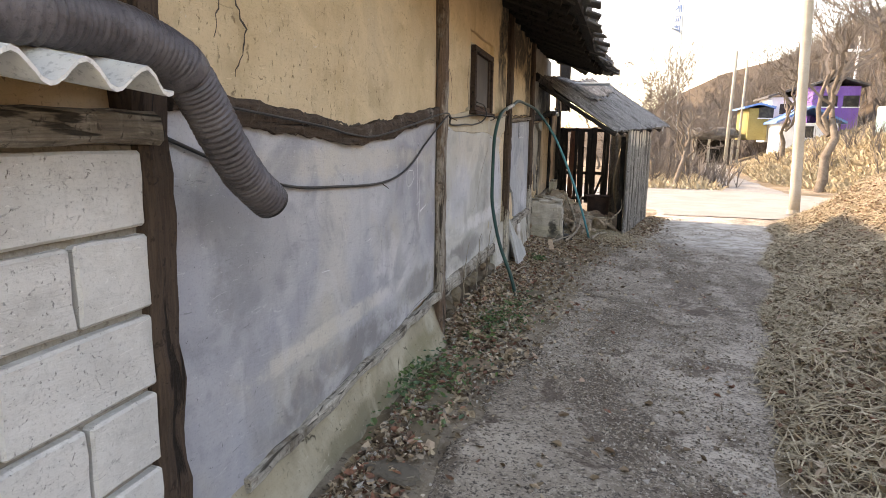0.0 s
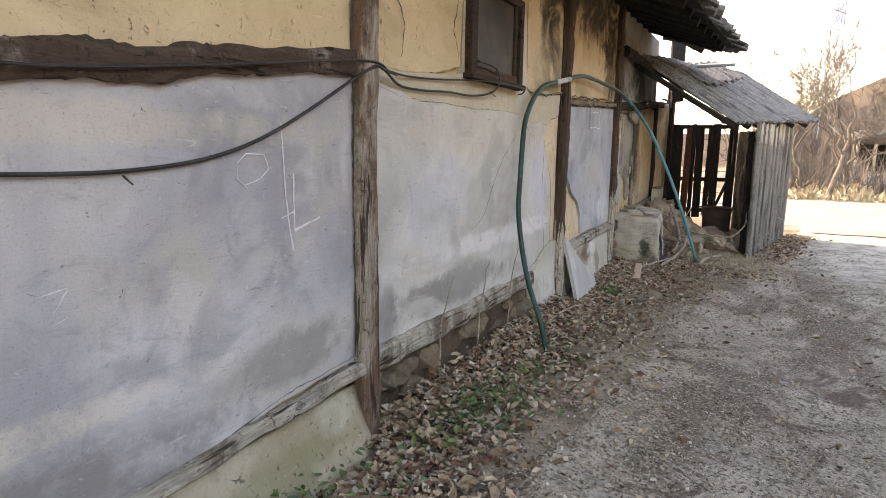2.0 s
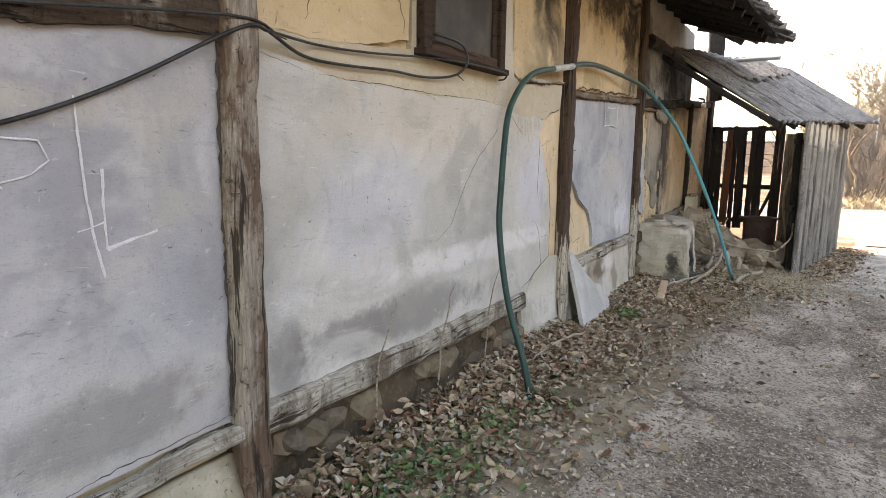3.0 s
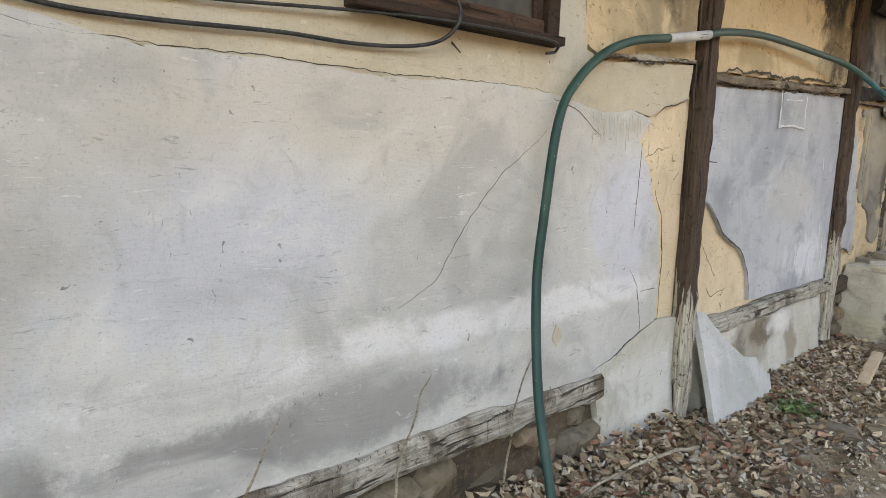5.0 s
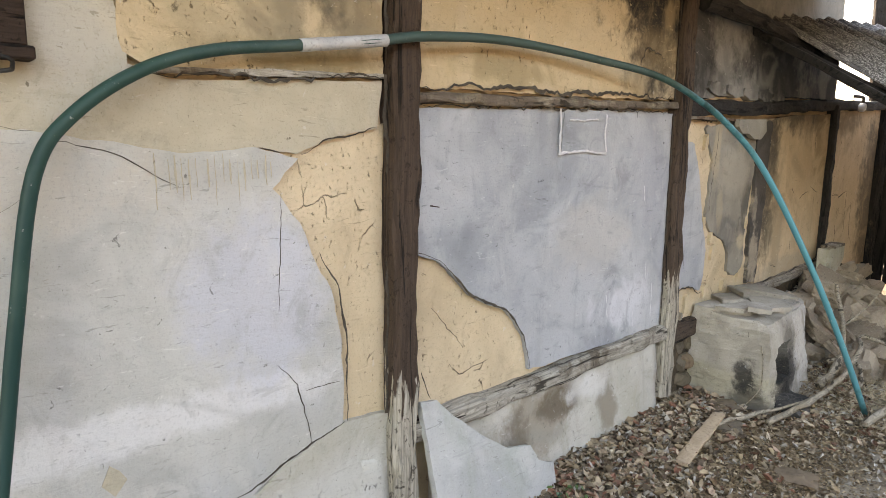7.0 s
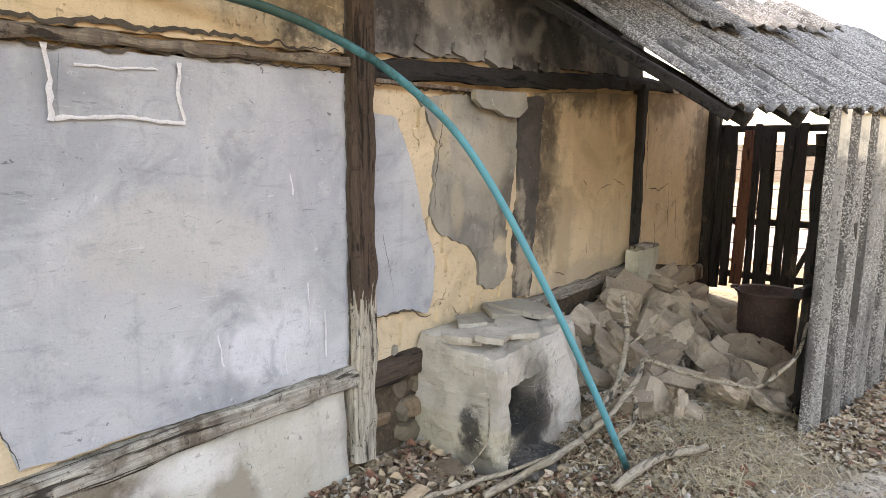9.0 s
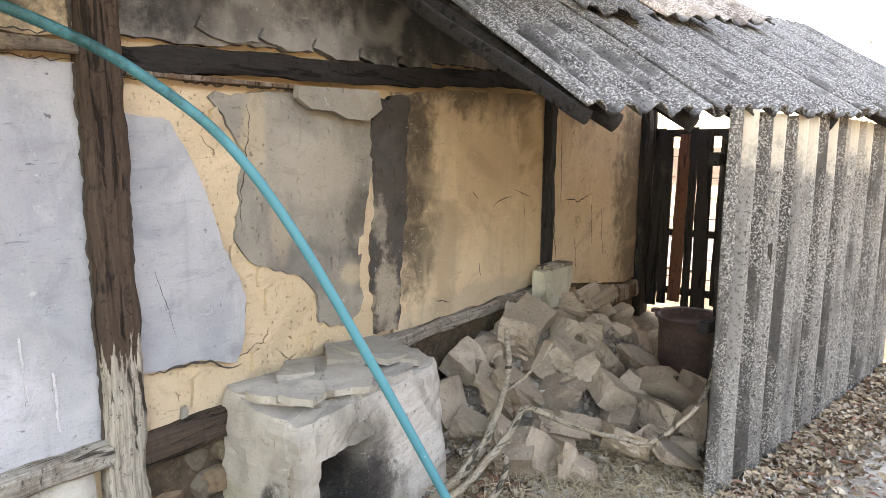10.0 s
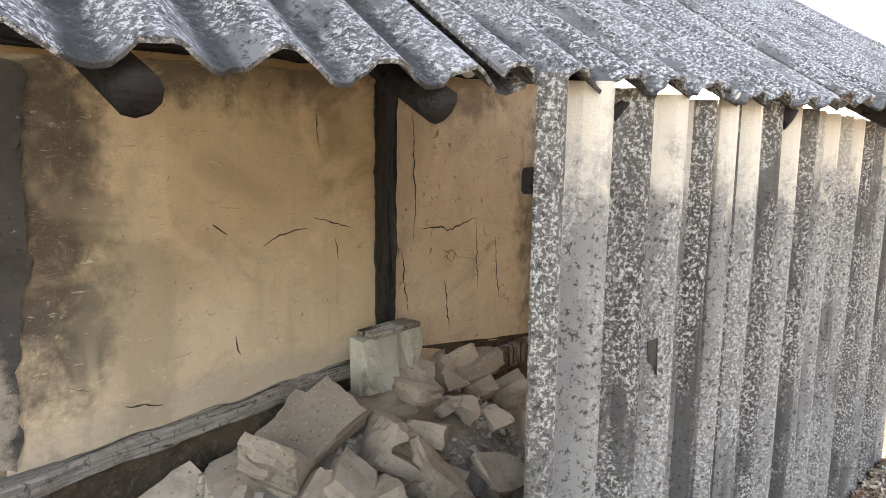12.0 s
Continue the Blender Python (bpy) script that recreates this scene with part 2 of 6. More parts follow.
BLUE_2 = plaster("blue_cement", (0.29, 0.31, 0.33), (0.43, 0.445, 0.455), (0.48, 0.49, 0.49), streak=0.45, blobs=[
    (8.9, 0.55, 0.3, 0.16, (0.62, 0.63, 0.66), 0.7), (9.1, 1.2, 0.2, 0.3, (0.36, 0.37, 0.40), 0.5), (8.6, 0.95, 0.4, 0.2, (0.50, 0.47, 0.42), 0.4)])
PARGE = plaster("beige_parging", (0.44, 0.38, 0.28), (0.52, 0.46, 0.35), (0.48, 0.44, 0.36), streak=0.15, blobs=[(6.35, 1.7, 0.14, 0.3, (0.55, 0.53, 0.47), 0.6)])
OCHRE = plaster("ochre_clay", (0.55, 0.415, 0.255), (0.63, 0.49, 0.32), (0.57, 0.45, 0.31), pits=0.85, streak=0.15, blobs=[
    (6.85, 2.0, 0.16, 0.45, (0.12, 0.10, 0.08), 0.85), (6.75, 1.75, 0.25, 0.16, (0.40, 0.33, 0.22), 0.6), (7.2, 2.5, 0.5, 0.4, SOOT, 0.95), (6.95, 2.3, 0.26, 0.42, SOOT, 0.9), (7.1, 1.8, 0.14, 0.25, (0.16, 0.13, 0.09), 0.7), (8.3, 2.5, 1.1, 0.4, SOOT, 0.95), (6.95, 1.62, 0.4, 0.05, (0.3, 0.23, 0.13), 0.8), (7.9, 1.68, 0.35, 0.06, (0.33, 0.26, 0.15), 0.7),
    (9.6, 2.3, 0.9, 0.5, SOOT, 0.9), (9.1, 2.15, 0.35, 0.55, SOOT, 0.9), (7.05, 2.05, 0.1, 0.4, (0.08, 0.07, 0.055), 0.8), (9.2, 1.9, 0.3, 0.12, (0.25, 0.18, 0.1), 0.5)])
CRUMB = plaster("crumbling_clay", (0.57, 0.445, 0.295), (0.65, 0.52, 0.36), (0.52, 0.40, 0.27), pits=0.8, streak=0.1, pit_scale=(58, 58, 44), mud=5.0)
GREYRENDER = plaster("grey_brown_render", (0.26, 0.24, 0.20), (0.34, 0.31, 0.26), (0.22, 0.21, 0.19), pits=0.4, streak=0.5, blobs=[
    (10.6, 0.95, 0.12, 0.3, SOOT, 0.6), (10.25, 0.82, 0.22, 0.14, (0.13, 0.125, 0.12), 0.75), (9.99, 1.38, 0.07, 0.22, (0.50, 0.40, 0.27), 0.6), (10.1, 1.0, 0.06, 0.14, (0.46, 0.37, 0.25), 0.45),
    (10.3, 1.25, 0.3, 0.18, (0.42, 0.37, 0.30), 0.6), (10.5, 0.75, 0.1, 0.06, (0.48, 0.39, 0.27), 0.8)])
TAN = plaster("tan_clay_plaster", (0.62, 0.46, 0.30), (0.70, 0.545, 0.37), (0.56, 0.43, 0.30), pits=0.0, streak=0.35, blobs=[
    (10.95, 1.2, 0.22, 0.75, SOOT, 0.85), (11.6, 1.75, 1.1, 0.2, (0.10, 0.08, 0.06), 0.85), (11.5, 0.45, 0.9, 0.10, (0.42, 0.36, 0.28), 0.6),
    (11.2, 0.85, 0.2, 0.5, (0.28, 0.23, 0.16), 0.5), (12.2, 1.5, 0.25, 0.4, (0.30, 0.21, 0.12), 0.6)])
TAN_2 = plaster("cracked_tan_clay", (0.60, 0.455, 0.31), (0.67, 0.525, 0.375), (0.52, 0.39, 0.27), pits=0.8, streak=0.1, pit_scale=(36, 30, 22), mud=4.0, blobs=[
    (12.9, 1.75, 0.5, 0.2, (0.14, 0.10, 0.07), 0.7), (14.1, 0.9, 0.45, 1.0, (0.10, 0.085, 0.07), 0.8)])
SOOTED = plaster("soot_grey_plaster", (0.19, 0.183, 0.17), (0.27, 0.26, 0.235), (0.32, 0.30, 0.265), streak=0.5, blobs=[
    (10.9, 2.0, 0.7, 0.35, SOOT, 0.85), (9.8, 1.8, 0.25, 0.12, SOOT, 0.6), (9.6, 2.15, 0.3, 0.5, SOOT, 0.85), (12.3, 2.0, 0.7, 0.4, SOOT, 0.8)])
PLINTH = plaster("cement_plinth", (0.44, 0.42, 0.35), (0.53, 0.51, 0.46), (0.38, 0.34, 0.26), pits=0.35, streak=0.3, blobs=[
    (8.15, 0.1, 0.3, 0.16, (0.30, 0.25, 0.19), 0.8), (8.0, 0.0, 0.10, 0.2, (0.14, 0.11, 0.08), 0.7), (8.35, 0.14, 0.22, 0.09, (0.15, 0.115, 0.08), 0.9), (8.75, 0.02, 0.10, 0.18, (0.24, 0.2, 0.15), 0.8), (8.6, 0.16, 0.2, 0.08, (0.66, 0.65, 0.62), 0.7), (7.0, 0.12, 0.4, 0.2, (0.60, 0.60, 0.56), 0.5)])
SKIRT = plaster("tan_cement_skirt", (0.32, 0.275, 0.19), (0.41, 0.365, 0.275), (0.27, 0.24, 0.17), pits=0.8, streak=0.5, mud=3.0, blobs=[
    (3.9, 0.02, 0.4, 0.08, (0.15, 0.15, 0.07), 0.4), (3.0, 0.0, 0.6, 0.06, (0.14, 0.125, 0.075), 0.7), (4.2, 0.12, 0.12, 0.1, (0.50, 0.47, 0.38), 0.6)])
SLABM = plaster("fallen_cement_slab", (0.38, 0.38, 0.37), (0.48, 0.48, 0.46), (0.33, 0.35, 0.30), streak=0.3)
STOVE = plaster("sooty_stove_cement", (0.30, 0.27, 0.225), (0.47, 0.43, 0.37), (0.24, 0.215, 0.18), pits=0.8, pit_scale=(60, 60, 52), streak=0.35, blobs=[
    (9.8, -0.05, 0.3, 0.10, (0.42, 0.38, 0.26), 0.5), (10.1, 0.0, 0.2, 0.16, SOOT, 0.85), (10.35, 0.34, 0.3, 0.06, (0.6, 0.58, 0.54), 0.4), (10.45, 0.08, 0.22, 0.26, (0.56, 0.53, 0.48), 0.7, 0.45, 0.2), (10.1, 0.12, 0.12, 0.25, SOOT, 0.6), (9.76, 0.02, 0.12, 0.11, SOOT, 0.9, 0.36, 0.07), (9.76, -0.12, 0.12, 0.10, SOOT, 0.7, 0.40, 0.12), (9.98, -0.06, 0.16, 0.2, SOOT, 0.9, 0.5, 0.14)])
BLOCK = plaster("concrete_block_face", (0.50, 0.49, 0.46), (0.60, 0.585, 0.55), (0.43, 0.41, 0.38), pits=0.7, streak=0.1, pit_scale=(105, 100, 90))
MORTAR = rough_stuff("mortar", (0.24, 0.22, 0.19), (0.32, 0.30, 0.26), (0.15, 0.13, 0.11), 8, 60)
W_POST = wood("dark_post_wood", (0.045, 0.030, 0.022), (0.30, 0.26, 0.20), 2, (0.62, 0.72))
W_OLD = wood("weathered_post_wood", (0.085, 0.055, 0.038), (0.37, 0.32, 0.265), 2, (0.44, 0.56))
W_BEAM = wood("dark_beam_wood", (0.05, 0.035, 0.026), (0.33, 0.30, 0.26), 1, (0.58, 0.72))
W_SILL = wood("bleached_sill_wood", (0.10, 0.08, 0.06), (0.50, 0.46, 0.39), 1, (0.38, 0.54))
W_LINT = wood("crumbling_lintel_wood", (0.10, 0.078, 0.06), (0.34, 0.28, 0.21), 1, (0.44, 0.58))
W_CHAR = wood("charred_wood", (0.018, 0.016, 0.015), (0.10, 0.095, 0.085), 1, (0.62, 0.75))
W_CHARV = wood("charred_upright_wood", (0.02, 0.018, 0.017), (0.13, 0.11, 0.09), 2, (0.55, 0.68))
W_FRAME = wood("brown_frame_paint", (0.030, 0.019, 0.014), None, 1)
W_DUSTY = wood("dusty_sill_wood", (0.11, 0.09, 0.07), (0.36, 0.32, 0.27), 1, (0.36, 0.52))
W_FOOT2 = wood("post_wood_bleached_foot", (0.045, 0.030, 0.022), (0.50, 0.45, 0.37), 2, (0.62, 0.72), 0.46)
W_FOOT3 = wood("post_wood_bare_foot", (0.05, 0.034, 0.025), (0.50, 0.45, 0.37), 2, (0.62, 0.72), 0.62)
W_BRANCH = wood("grey_branch_bark", (0.20, 0.165, 0.12), (0.42, 0.36, 0.28), 1, (0.4, 0.55))
SLATE = slate("lichened_slate_sheet", (0.115, 0.112, 0.108), (0.18, 0.176, 0.17), (0.45, 0.44, 0.42), (0.03, 0.029, 0.027))
SLATE_V = slate("weathered_slate_wall_sheet", (0.17, 0.16, 0.147), (0.23, 0.22, 0.20), (0.40, 0.38, 0.345), (0.038, 0.035, 0.031), [(12.6, 1.50, 1.9, 0.26, (0.60, 0.54, 0.44), 0.95)], 0.172, False)
SLATE_W = rough_stuff("clean_slate_sheet", (0.66, 0.65, 0.61), (0.74, 0.73, 0.69), (0.42, 0.41, 0.38), 6, 70, bump=0.25)
TILE = rough_stuff("dark_roof_tile", (0.07, 0.068, 0.066), (0.12, 0.115, 0.11), (0.16, 0.15, 0.14), 5, 50)
CHUNK = Nodes("rubble_concrete")
_r = CHUNK.node("ShaderNodeObjectInfo").outputs["Random"]
_c = CHUNK.mix(_r, (0.29, 0.232, 0.176), (0.52, 0.43, 0.335))
_c = CHUNK.mix(CHUNK.ramp(CHUNK.noise(5, 6, 0.65), 0.45, 0.66, 0, 0.7), _c, (0.24, 0.19, 0.145))
_f = CHUNK.noise(70, 5, 0.75)
_c = CHUNK.mix(CHUNK.ramp(_f, 0.56, 0.66, 0, 0.7), _c, (0.48, 0.43, 0.365))
_c = CHUNK.mix(CHUNK.ramp(CHUNK.noise(48, 4, 0.7, 0, (4, 1, 6)), 0.60, 0.68, 0, 0.7), _c, (0.08, 0.075, 0.065))
CHUNK = CHUNK.done(_c, 0.95, [(_f, 0.7, 0.008), (CHUNK.noise(14, 5, 0.6), 0.6, 0.02)], spec=0.15)
STONE = island("foundation_stones", [(0.08, 0.063, 0.045), (0.19, 0.15, 0.10), (0.13, 0.11, 0.085), (0.24, 0.16, 0.10)], thing=True)
HOSE = Nodes("green_plastic_pipe")
_c = HOSE.mix(HOSE.ramp(HOSE.noise(3, 4, 0.6), 0.4, 0.62), (0.006, 0.043, 0.038), (0.02, 0.068, 0.056))
_c = HOSE.mix(HOSE.blob(10.0, 0.7, 1.1, 1.3, 0.5), _c, (0.045, 0.26, 0.30))
_c = HOSE.mix(HOSE.blob(7.3, 1.75, 1.6, 0.2, 0.5), _c, (0.045, 0.088, 0.078))
_c = HOSE.mix(HOSE.ramp(HOSE.noise(50, 3, 0.6), 0.68, 0.74, 0, 0.5), _c, (0.45, 0.46, 0.42))
HOSE = HOSE.done(_c, 0.5, [(HOSE.noise(60, 4), 0.15, 0.002)], spec=0.3)
GREYPIPE = rough_stuff("grey_plastic_sleeve", (0.42, 0.42, 0.42), (0.5, 0.5, 0.49), (0.3, 0.3, 0.3), 9, 60, 0.5, 0.1)
DUCTM = rough_stuff("grey_flexible_duct", (0.07, 0.062, 0.066), (0.125, 0.112, 0.116), (0.04, 0.036, 0.038), 7, 60, 0.42, 0.5, spec=0.4)
CABLE = rough_stuff("black_cable", (0.012, 0.012, 0.012), (0.03, 0.03, 0.03), (0.05, 0.05, 0.05), 9, 60, 0.5, 0.1, spec=0.4)
CHALK = rough_stuff("chalk_marks", (0.66, 0.66, 0.66), (0.60, 0.60, 0.62), (0.45, 0.45, 0.47), 20, 160)
CRACK = rough_stuff("crack_shadow_dirt", (0.06, 0.05, 0.04), (0.09, 0.075, 0.06), (0.04, 0.035, 0.03), 9, 60)
IRON = rough_stuff("rusty_dark_iron", (0.05, 0.035, 0.032), (0.085, 0.055, 0.05), (0.13, 0.085, 0.07), 6, 50, 0.7, 0.3)
GLASS = Nodes("dusty_window_glass")
GLASS.b.inputs["Transmission Weight"].default_value = 0.0
GLASS = GLASS.done(GLASS.mix(GLASS.ramp(GLASS.noise(4, 4), 0.4, 0.7), (0.025, 0.024, 0.022), (0.07, 0.062, 0.05)), 0.45, spec=0.3)
ASPHALT = Nodes("worn_lane_concrete")
_a = ASPHALT
_c = _a.mix(_a.ramp(_a.noise(0.9, 6, 0.65, 0.5), 0.38, 0.62), (0.29, 0.24, 0.188), (0.47, 0.40, 0.325))
_c = _a.mix(_a.ramp(_a.noise((1.3, 0.5, 1), 6, 0.62, 0.4, (3, 1, 0)), 0.47, 0.60, 0, 0.9), _c, (0.13, 0.098, 0.07))
_f = _a.noise(52, 4, 0.85)
_c = _a.mix(_a.ramp(_a.noise(7, 6, 0.75, 0.6, (3, 2, 0)), 0.46, 0.66, 0, 0.7), _c, (0.115, 0.092, 0.07))
_c = _a.mix(_a.ramp(_f, 0.54, 0.58, 0, 0.7), _c, (0.52, 0.445, 0.36))
_c = _a.mix(_a.ramp(_a.noise(46, 4, 0.8, 0, (2, 6, 1)), 0.54, 0.58, 0, 0.85), _c, (0.05, 0.042, 0.036))
_c = _a.mix(_a.ramp(_a.noise(2.2, 6, 0.7, 0.8, (9, 9, 0)), 0.54, 0.64, 0, 0.75), _c, (0.09, 0.062, 0.045))
_c = _a.mix(_a.math("MULTIPLY", _a.blob(16.0, 0, 30, 99, 0.2, 1.2, 2.5, 60), _a.ramp(_a.noise(1.6, 6, 0.7, 0.9, (1, 7, 0)), 0.62, 0.70, 0, 0.8)), _c, (0.40, 0.375, 0.34))
_c = _a.mix(_a.math("MULTIPLY", _a.blob(13.5, 0, 3.6, 99, 0.5, 1.0, 2.9, 1.3), _a.ramp(_a.noise(4, 6, 0.7, 0.5, (2, 2, 5)), 0.36, 0.60, 0.2, 0.8)), _c, (0.56, 0.51, 0.44))
ASPHALT = _a.done(_c, 0.92, [(_f, 0.9, 0.01), (_a.noise(9, 5, 0.6), 0.5, 0.02)], spec=0.15)
CONCRETE = rough_stuff("sunlit_concrete_road", (0.25, 0.236, 0.215), (0.31, 0.295, 0.27), (0.19, 0.178, 0.16), 1.2, 25, bump=0.3)
SOIL = Nodes("leafy_soil")
_c = SOIL.mix(SOIL.ramp(SOIL.noise(1.8, 6, 0.65, 0.5), 0.36, 0.64), (0.17, 0.13, 0.095), (0.33, 0.275, 0.21))
_f = SOIL.noise(45, 5, 0.75)
_c = SOIL.mix(SOIL.ramp(_f, 0.52, 0.64, 0, 0.8), _c, (0.34, 0.29, 0.22))
_c = SOIL.mix(SOIL.ramp(SOIL.noise(26, 5, 0.7, 0.5, (4, 4, 4)), 0.54, 0.66, 0, 0.8), _c, (0.055, 0.042, 0.032))
_c = SOIL.mix(SOIL.math("MULTIPLY", SOIL.ramp(SOIL.noise(0.7, 5, 0.6, 0.3, (2, 2, 2)), 0.46, 0.62), 0.75), _c, (0.25, 0.19, 0.12))
_s = SOIL.node("ShaderNodeSeparateXYZ")
SOIL.link(SOIL.pos, _s.inputs[0])
_w = SOIL.math("MAXIMUM", SOIL.ramp(_s.outputs[0], 13.0, 20.0), SOIL.ramp(_s.outputs[1], 46.0, 54.0))
_c = SOIL.mix(_w, _c, SOIL.mix(SOIL.ramp(SOIL.noise(0.5, 6, 0.7), 0.38, 0.62), (0.05, 0.036, 0.026), (0.10, 0.075, 0.052)))
SOIL = SOIL.done(_c, 0.96, [(_f, 0.8, 0.012), (SOIL.noise(7, 5), 0.6, 0.05)], spec=0.1)
LEAF = island("dead_leaves", [(0.07, 0.045, 0.03), (0.26, 0.185, 0.115), (0.46, 0.36, 0.25), (0.12, 0.078, 0.05), (0.60, 0.50, 0.37), (0.30, 0.13, 0.085), (0.09, 0.066, 0.048), (0.50, 0.39, 0.26), (0.16, 0.10, 0.065)])
MULCH = island("chopped_leaf_mulch", [(0.10, 0.066, 0.042), (0.30, 0.215, 0.13), (0.44, 0.34, 0.22), (0.07, 0.05, 0.034), (0.36, 0.26, 0.16), (0.20, 0.13, 0.08)])
STRAW = island("dry_straw", [(0.46, 0.375, 0.245), (0.34, 0.27, 0.17), (0.60, 0.51, 0.36), (0.24, 0.18, 0.115), (0.50, 0.415, 0.28)])
GREEN = island("ivy_leaves", [(0.05, 0.10, 0.04), (0.10, 0.17, 0.055), (0.07, 0.13, 0.08), (0.15, 0.22, 0.07)], 0.6)
BARK = rough_stuff("grey_brown_bark", (0.13, 0.105, 0.085), (0.20, 0.165, 0.135), (0.08, 0.065, 0.05), 5, 40)
TWIG = rough_stuff("winter_twigs", (0.125, 0.107, 0.095), (0.18, 0.155, 0.138), (0.085, 0.07, 0.061), 1.0, 6)
WHITEBITS = island("broken_cement_crumbs", [(0.34, 0.30, 0.25), (0.44, 0.40, 0.34), (0.24, 0.20, 0.16), (0.52, 0.49, 0.44)], 0.95)
GRAVEL = island("lane_gravel_stones", [(0.42, 0.36, 0.29), (0.22, 0.17, 0.125), (0.52, 0.46, 0.38), (0.10, 0.075, 0.055), (0.34, 0.27, 0.20), (0.60, 0.55, 0.47)], 0.95)
PURPLE = rough_stuff("purple_wall_paint", (0.20, 0.10, 0.36), (0.24, 0.13, 0.42), (0.17, 0.085, 0.30), 1, 10, bump=0.1)
TEAL = rough_stuff("pale_teal_tank", (0.32, 0.50, 0.52), (0.38, 0.56, 0.58), (0.28, 0.44, 0.46), 1, 10, bump=0.1)
BLUEROOF = rough_stuff("blue_sheet_roof", (0.08, 0.20, 0.44), (0.12, 0.26, 0.52), (0.30, 0.38, 0.50), 1, 6, bump=0.1)
YELLOW = rough_stuff("yellow_wall_paint", (0.25, 0.20, 0.08), (0.29, 0.235, 0.10), (0.20, 0.155, 0.06), 1, 10, bump=0.1)
POLE = rough_stuff("concrete_pole", (0.33, 0.30, 0.25), (0.38, 0.35, 0.30), (0.28, 0.25, 0.20), 2, 40, bump=0.2)
DARK = rough_stuff("dark_boards_and_hole_shade", (0.022, 0.02, 0.018), (0.05, 0.042, 0.035), (0.07, 0.06, 0.05), 5, 40)
WHITEPAINT = rough_stuff("white_paint", (0.75, 0.75, 0.75), (0.8, 0.8, 0.8), (0.66, 0.66, 0.68), 2, 20, bump=0.1)
STEEL = rough_stuff("pale_blue_steel", (0.30, 0.35, 0.37), (0.36, 0.41, 0.43), (0.2, 0.23, 0.24), 3, 30, 0.6, 0.1)

# ---- building blocks ----
from mathutils import geometry


def part(name, bm, material, parent=None, label="", smooth=False):
    """Links a bmesh as one mesh object, under a thing or a part."""
    me = bpy.data.meshes.new(name)
    bmesh.ops.recalc_face_normals(bm, faces=bm.faces[:])
    bm.to_mesh(me)
    bm.free()
    me.materials.append(material)
    if smooth:
        me.polygons.foreach_set("use_smooth", [True] * len(me.polygons))
    ob = new(name, me)
    if parent:
        ob.parent = parent
    if label:
        ob["label"] = label
    return ob


def raw(name, verts, faces, material, parent=None, label="", smooth=False):
    me = bpy.data.meshes.new(name)
    me.from_pydata(verts, [], faces)
    me.materials.append(material)
    if smooth:
        me.polygons.foreach_set("use_smooth", [True] * len(me.polygons))
    ob = new(name, me)
    if parent:
        ob.parent = parent
    if label:
        ob["label"] = label
    return ob


def empty(name, at=(0, 0, 0), label="", category="", group="", kind=""):
    ob = tagged(new(name), label, category, group, kind)
    ob.location = at
    return ob


def box_bm(x0, x1, y0, y1, z0, z1, bevel=0.004):
    bm = bmesh.new()
    bmesh.ops.create_cube(bm, size=1)
    for v in bm.verts:
        v.co = Vector(((x0 + x1) / 2 + v.co.x * (x1 - x0), (y0 + y1) / 2 + v.co.y * (y1 - y0), (z0 + z1) / 2 + v.co.z * (z1 - z0)))
    if bevel:
        bmesh.ops.bevel(bm, geom=bm.edges[:], offset=bevel, segments=1, affect="EDGES")
    return bm


def wobble(p, s, a):
    """p moved by smooth noise of that scale and size."""
    return p + noise.noise_vector(p * s) * a


def timber_bm(a, b, w, d, seed=0, wear=0.012, side=Vector((0, 1, 0)), rows=24):
    """A hand-hewn timber from a to b, w wide along side and d deep, with uneven, rounded edges."""
    a, b = Vector(a), Vector(b)
    axis = (b - a).normalized()
    side = (side - axis * side.dot(axis)).normalized()
    out = axis.cross(side)
    bm = bmesh.new()
    rings = []
    prof = [(-1, -.7), (-.7, -1), (0, -1.02), (.7, -1), (1, -.7), (1.02, 0), (1, .7), (.7, 1), (0, 1.02), (-.7, 1), (-1, .7), (-1.02, 0)]
    for i in range(rows + 1):
        c = a.lerp(b, i / rows)
        ring = []
        for u, v in prof:
            p = c + side * u * w / 2 + out * v * d / 2
            q = p + Vector((seed * 3.1, seed * 1.7, 0))
            ring.append(bm.verts.new(p + noise.noise_vector(q * 5) * wear + noise.noise_vector(q * 17) * wear * 0.5))
        rings.append(ring)
    n = len(prof)
    for r0, r1 in zip(rings, rings[1:]):
        for k in range(n):
            bm.faces.new((r0[k], r0[(k + 1) % n], r1[(k + 1) % n], r1[k]))
    bm.faces.new(rings[0])
    bm.faces.new(rings[-1])
    return bm


def spline(points, step=6):
    """Catmull-Rom through points."""
    p = [Vector(q) for q in points]
    p = [p[0] * 2 - p[1]] + p + [p[-1] * 2 - p[-2]]
    res = []
    for i in range(1, len(p) - 2):
        for k in range(step):
            t = k / step
            res.append(0.5 * (2 * p[i] + (p[i + 1] - p[i - 1]) * t + (2 * p[i - 1] - 5 * p[i] + 4 * p[i + 1] - p[i + 2]) * t * t
                              + (3 * p[i] - p[i - 1] - 3 * p[i + 1] + p[i + 2]) * t ** 3))
    return res + [p[-2]]


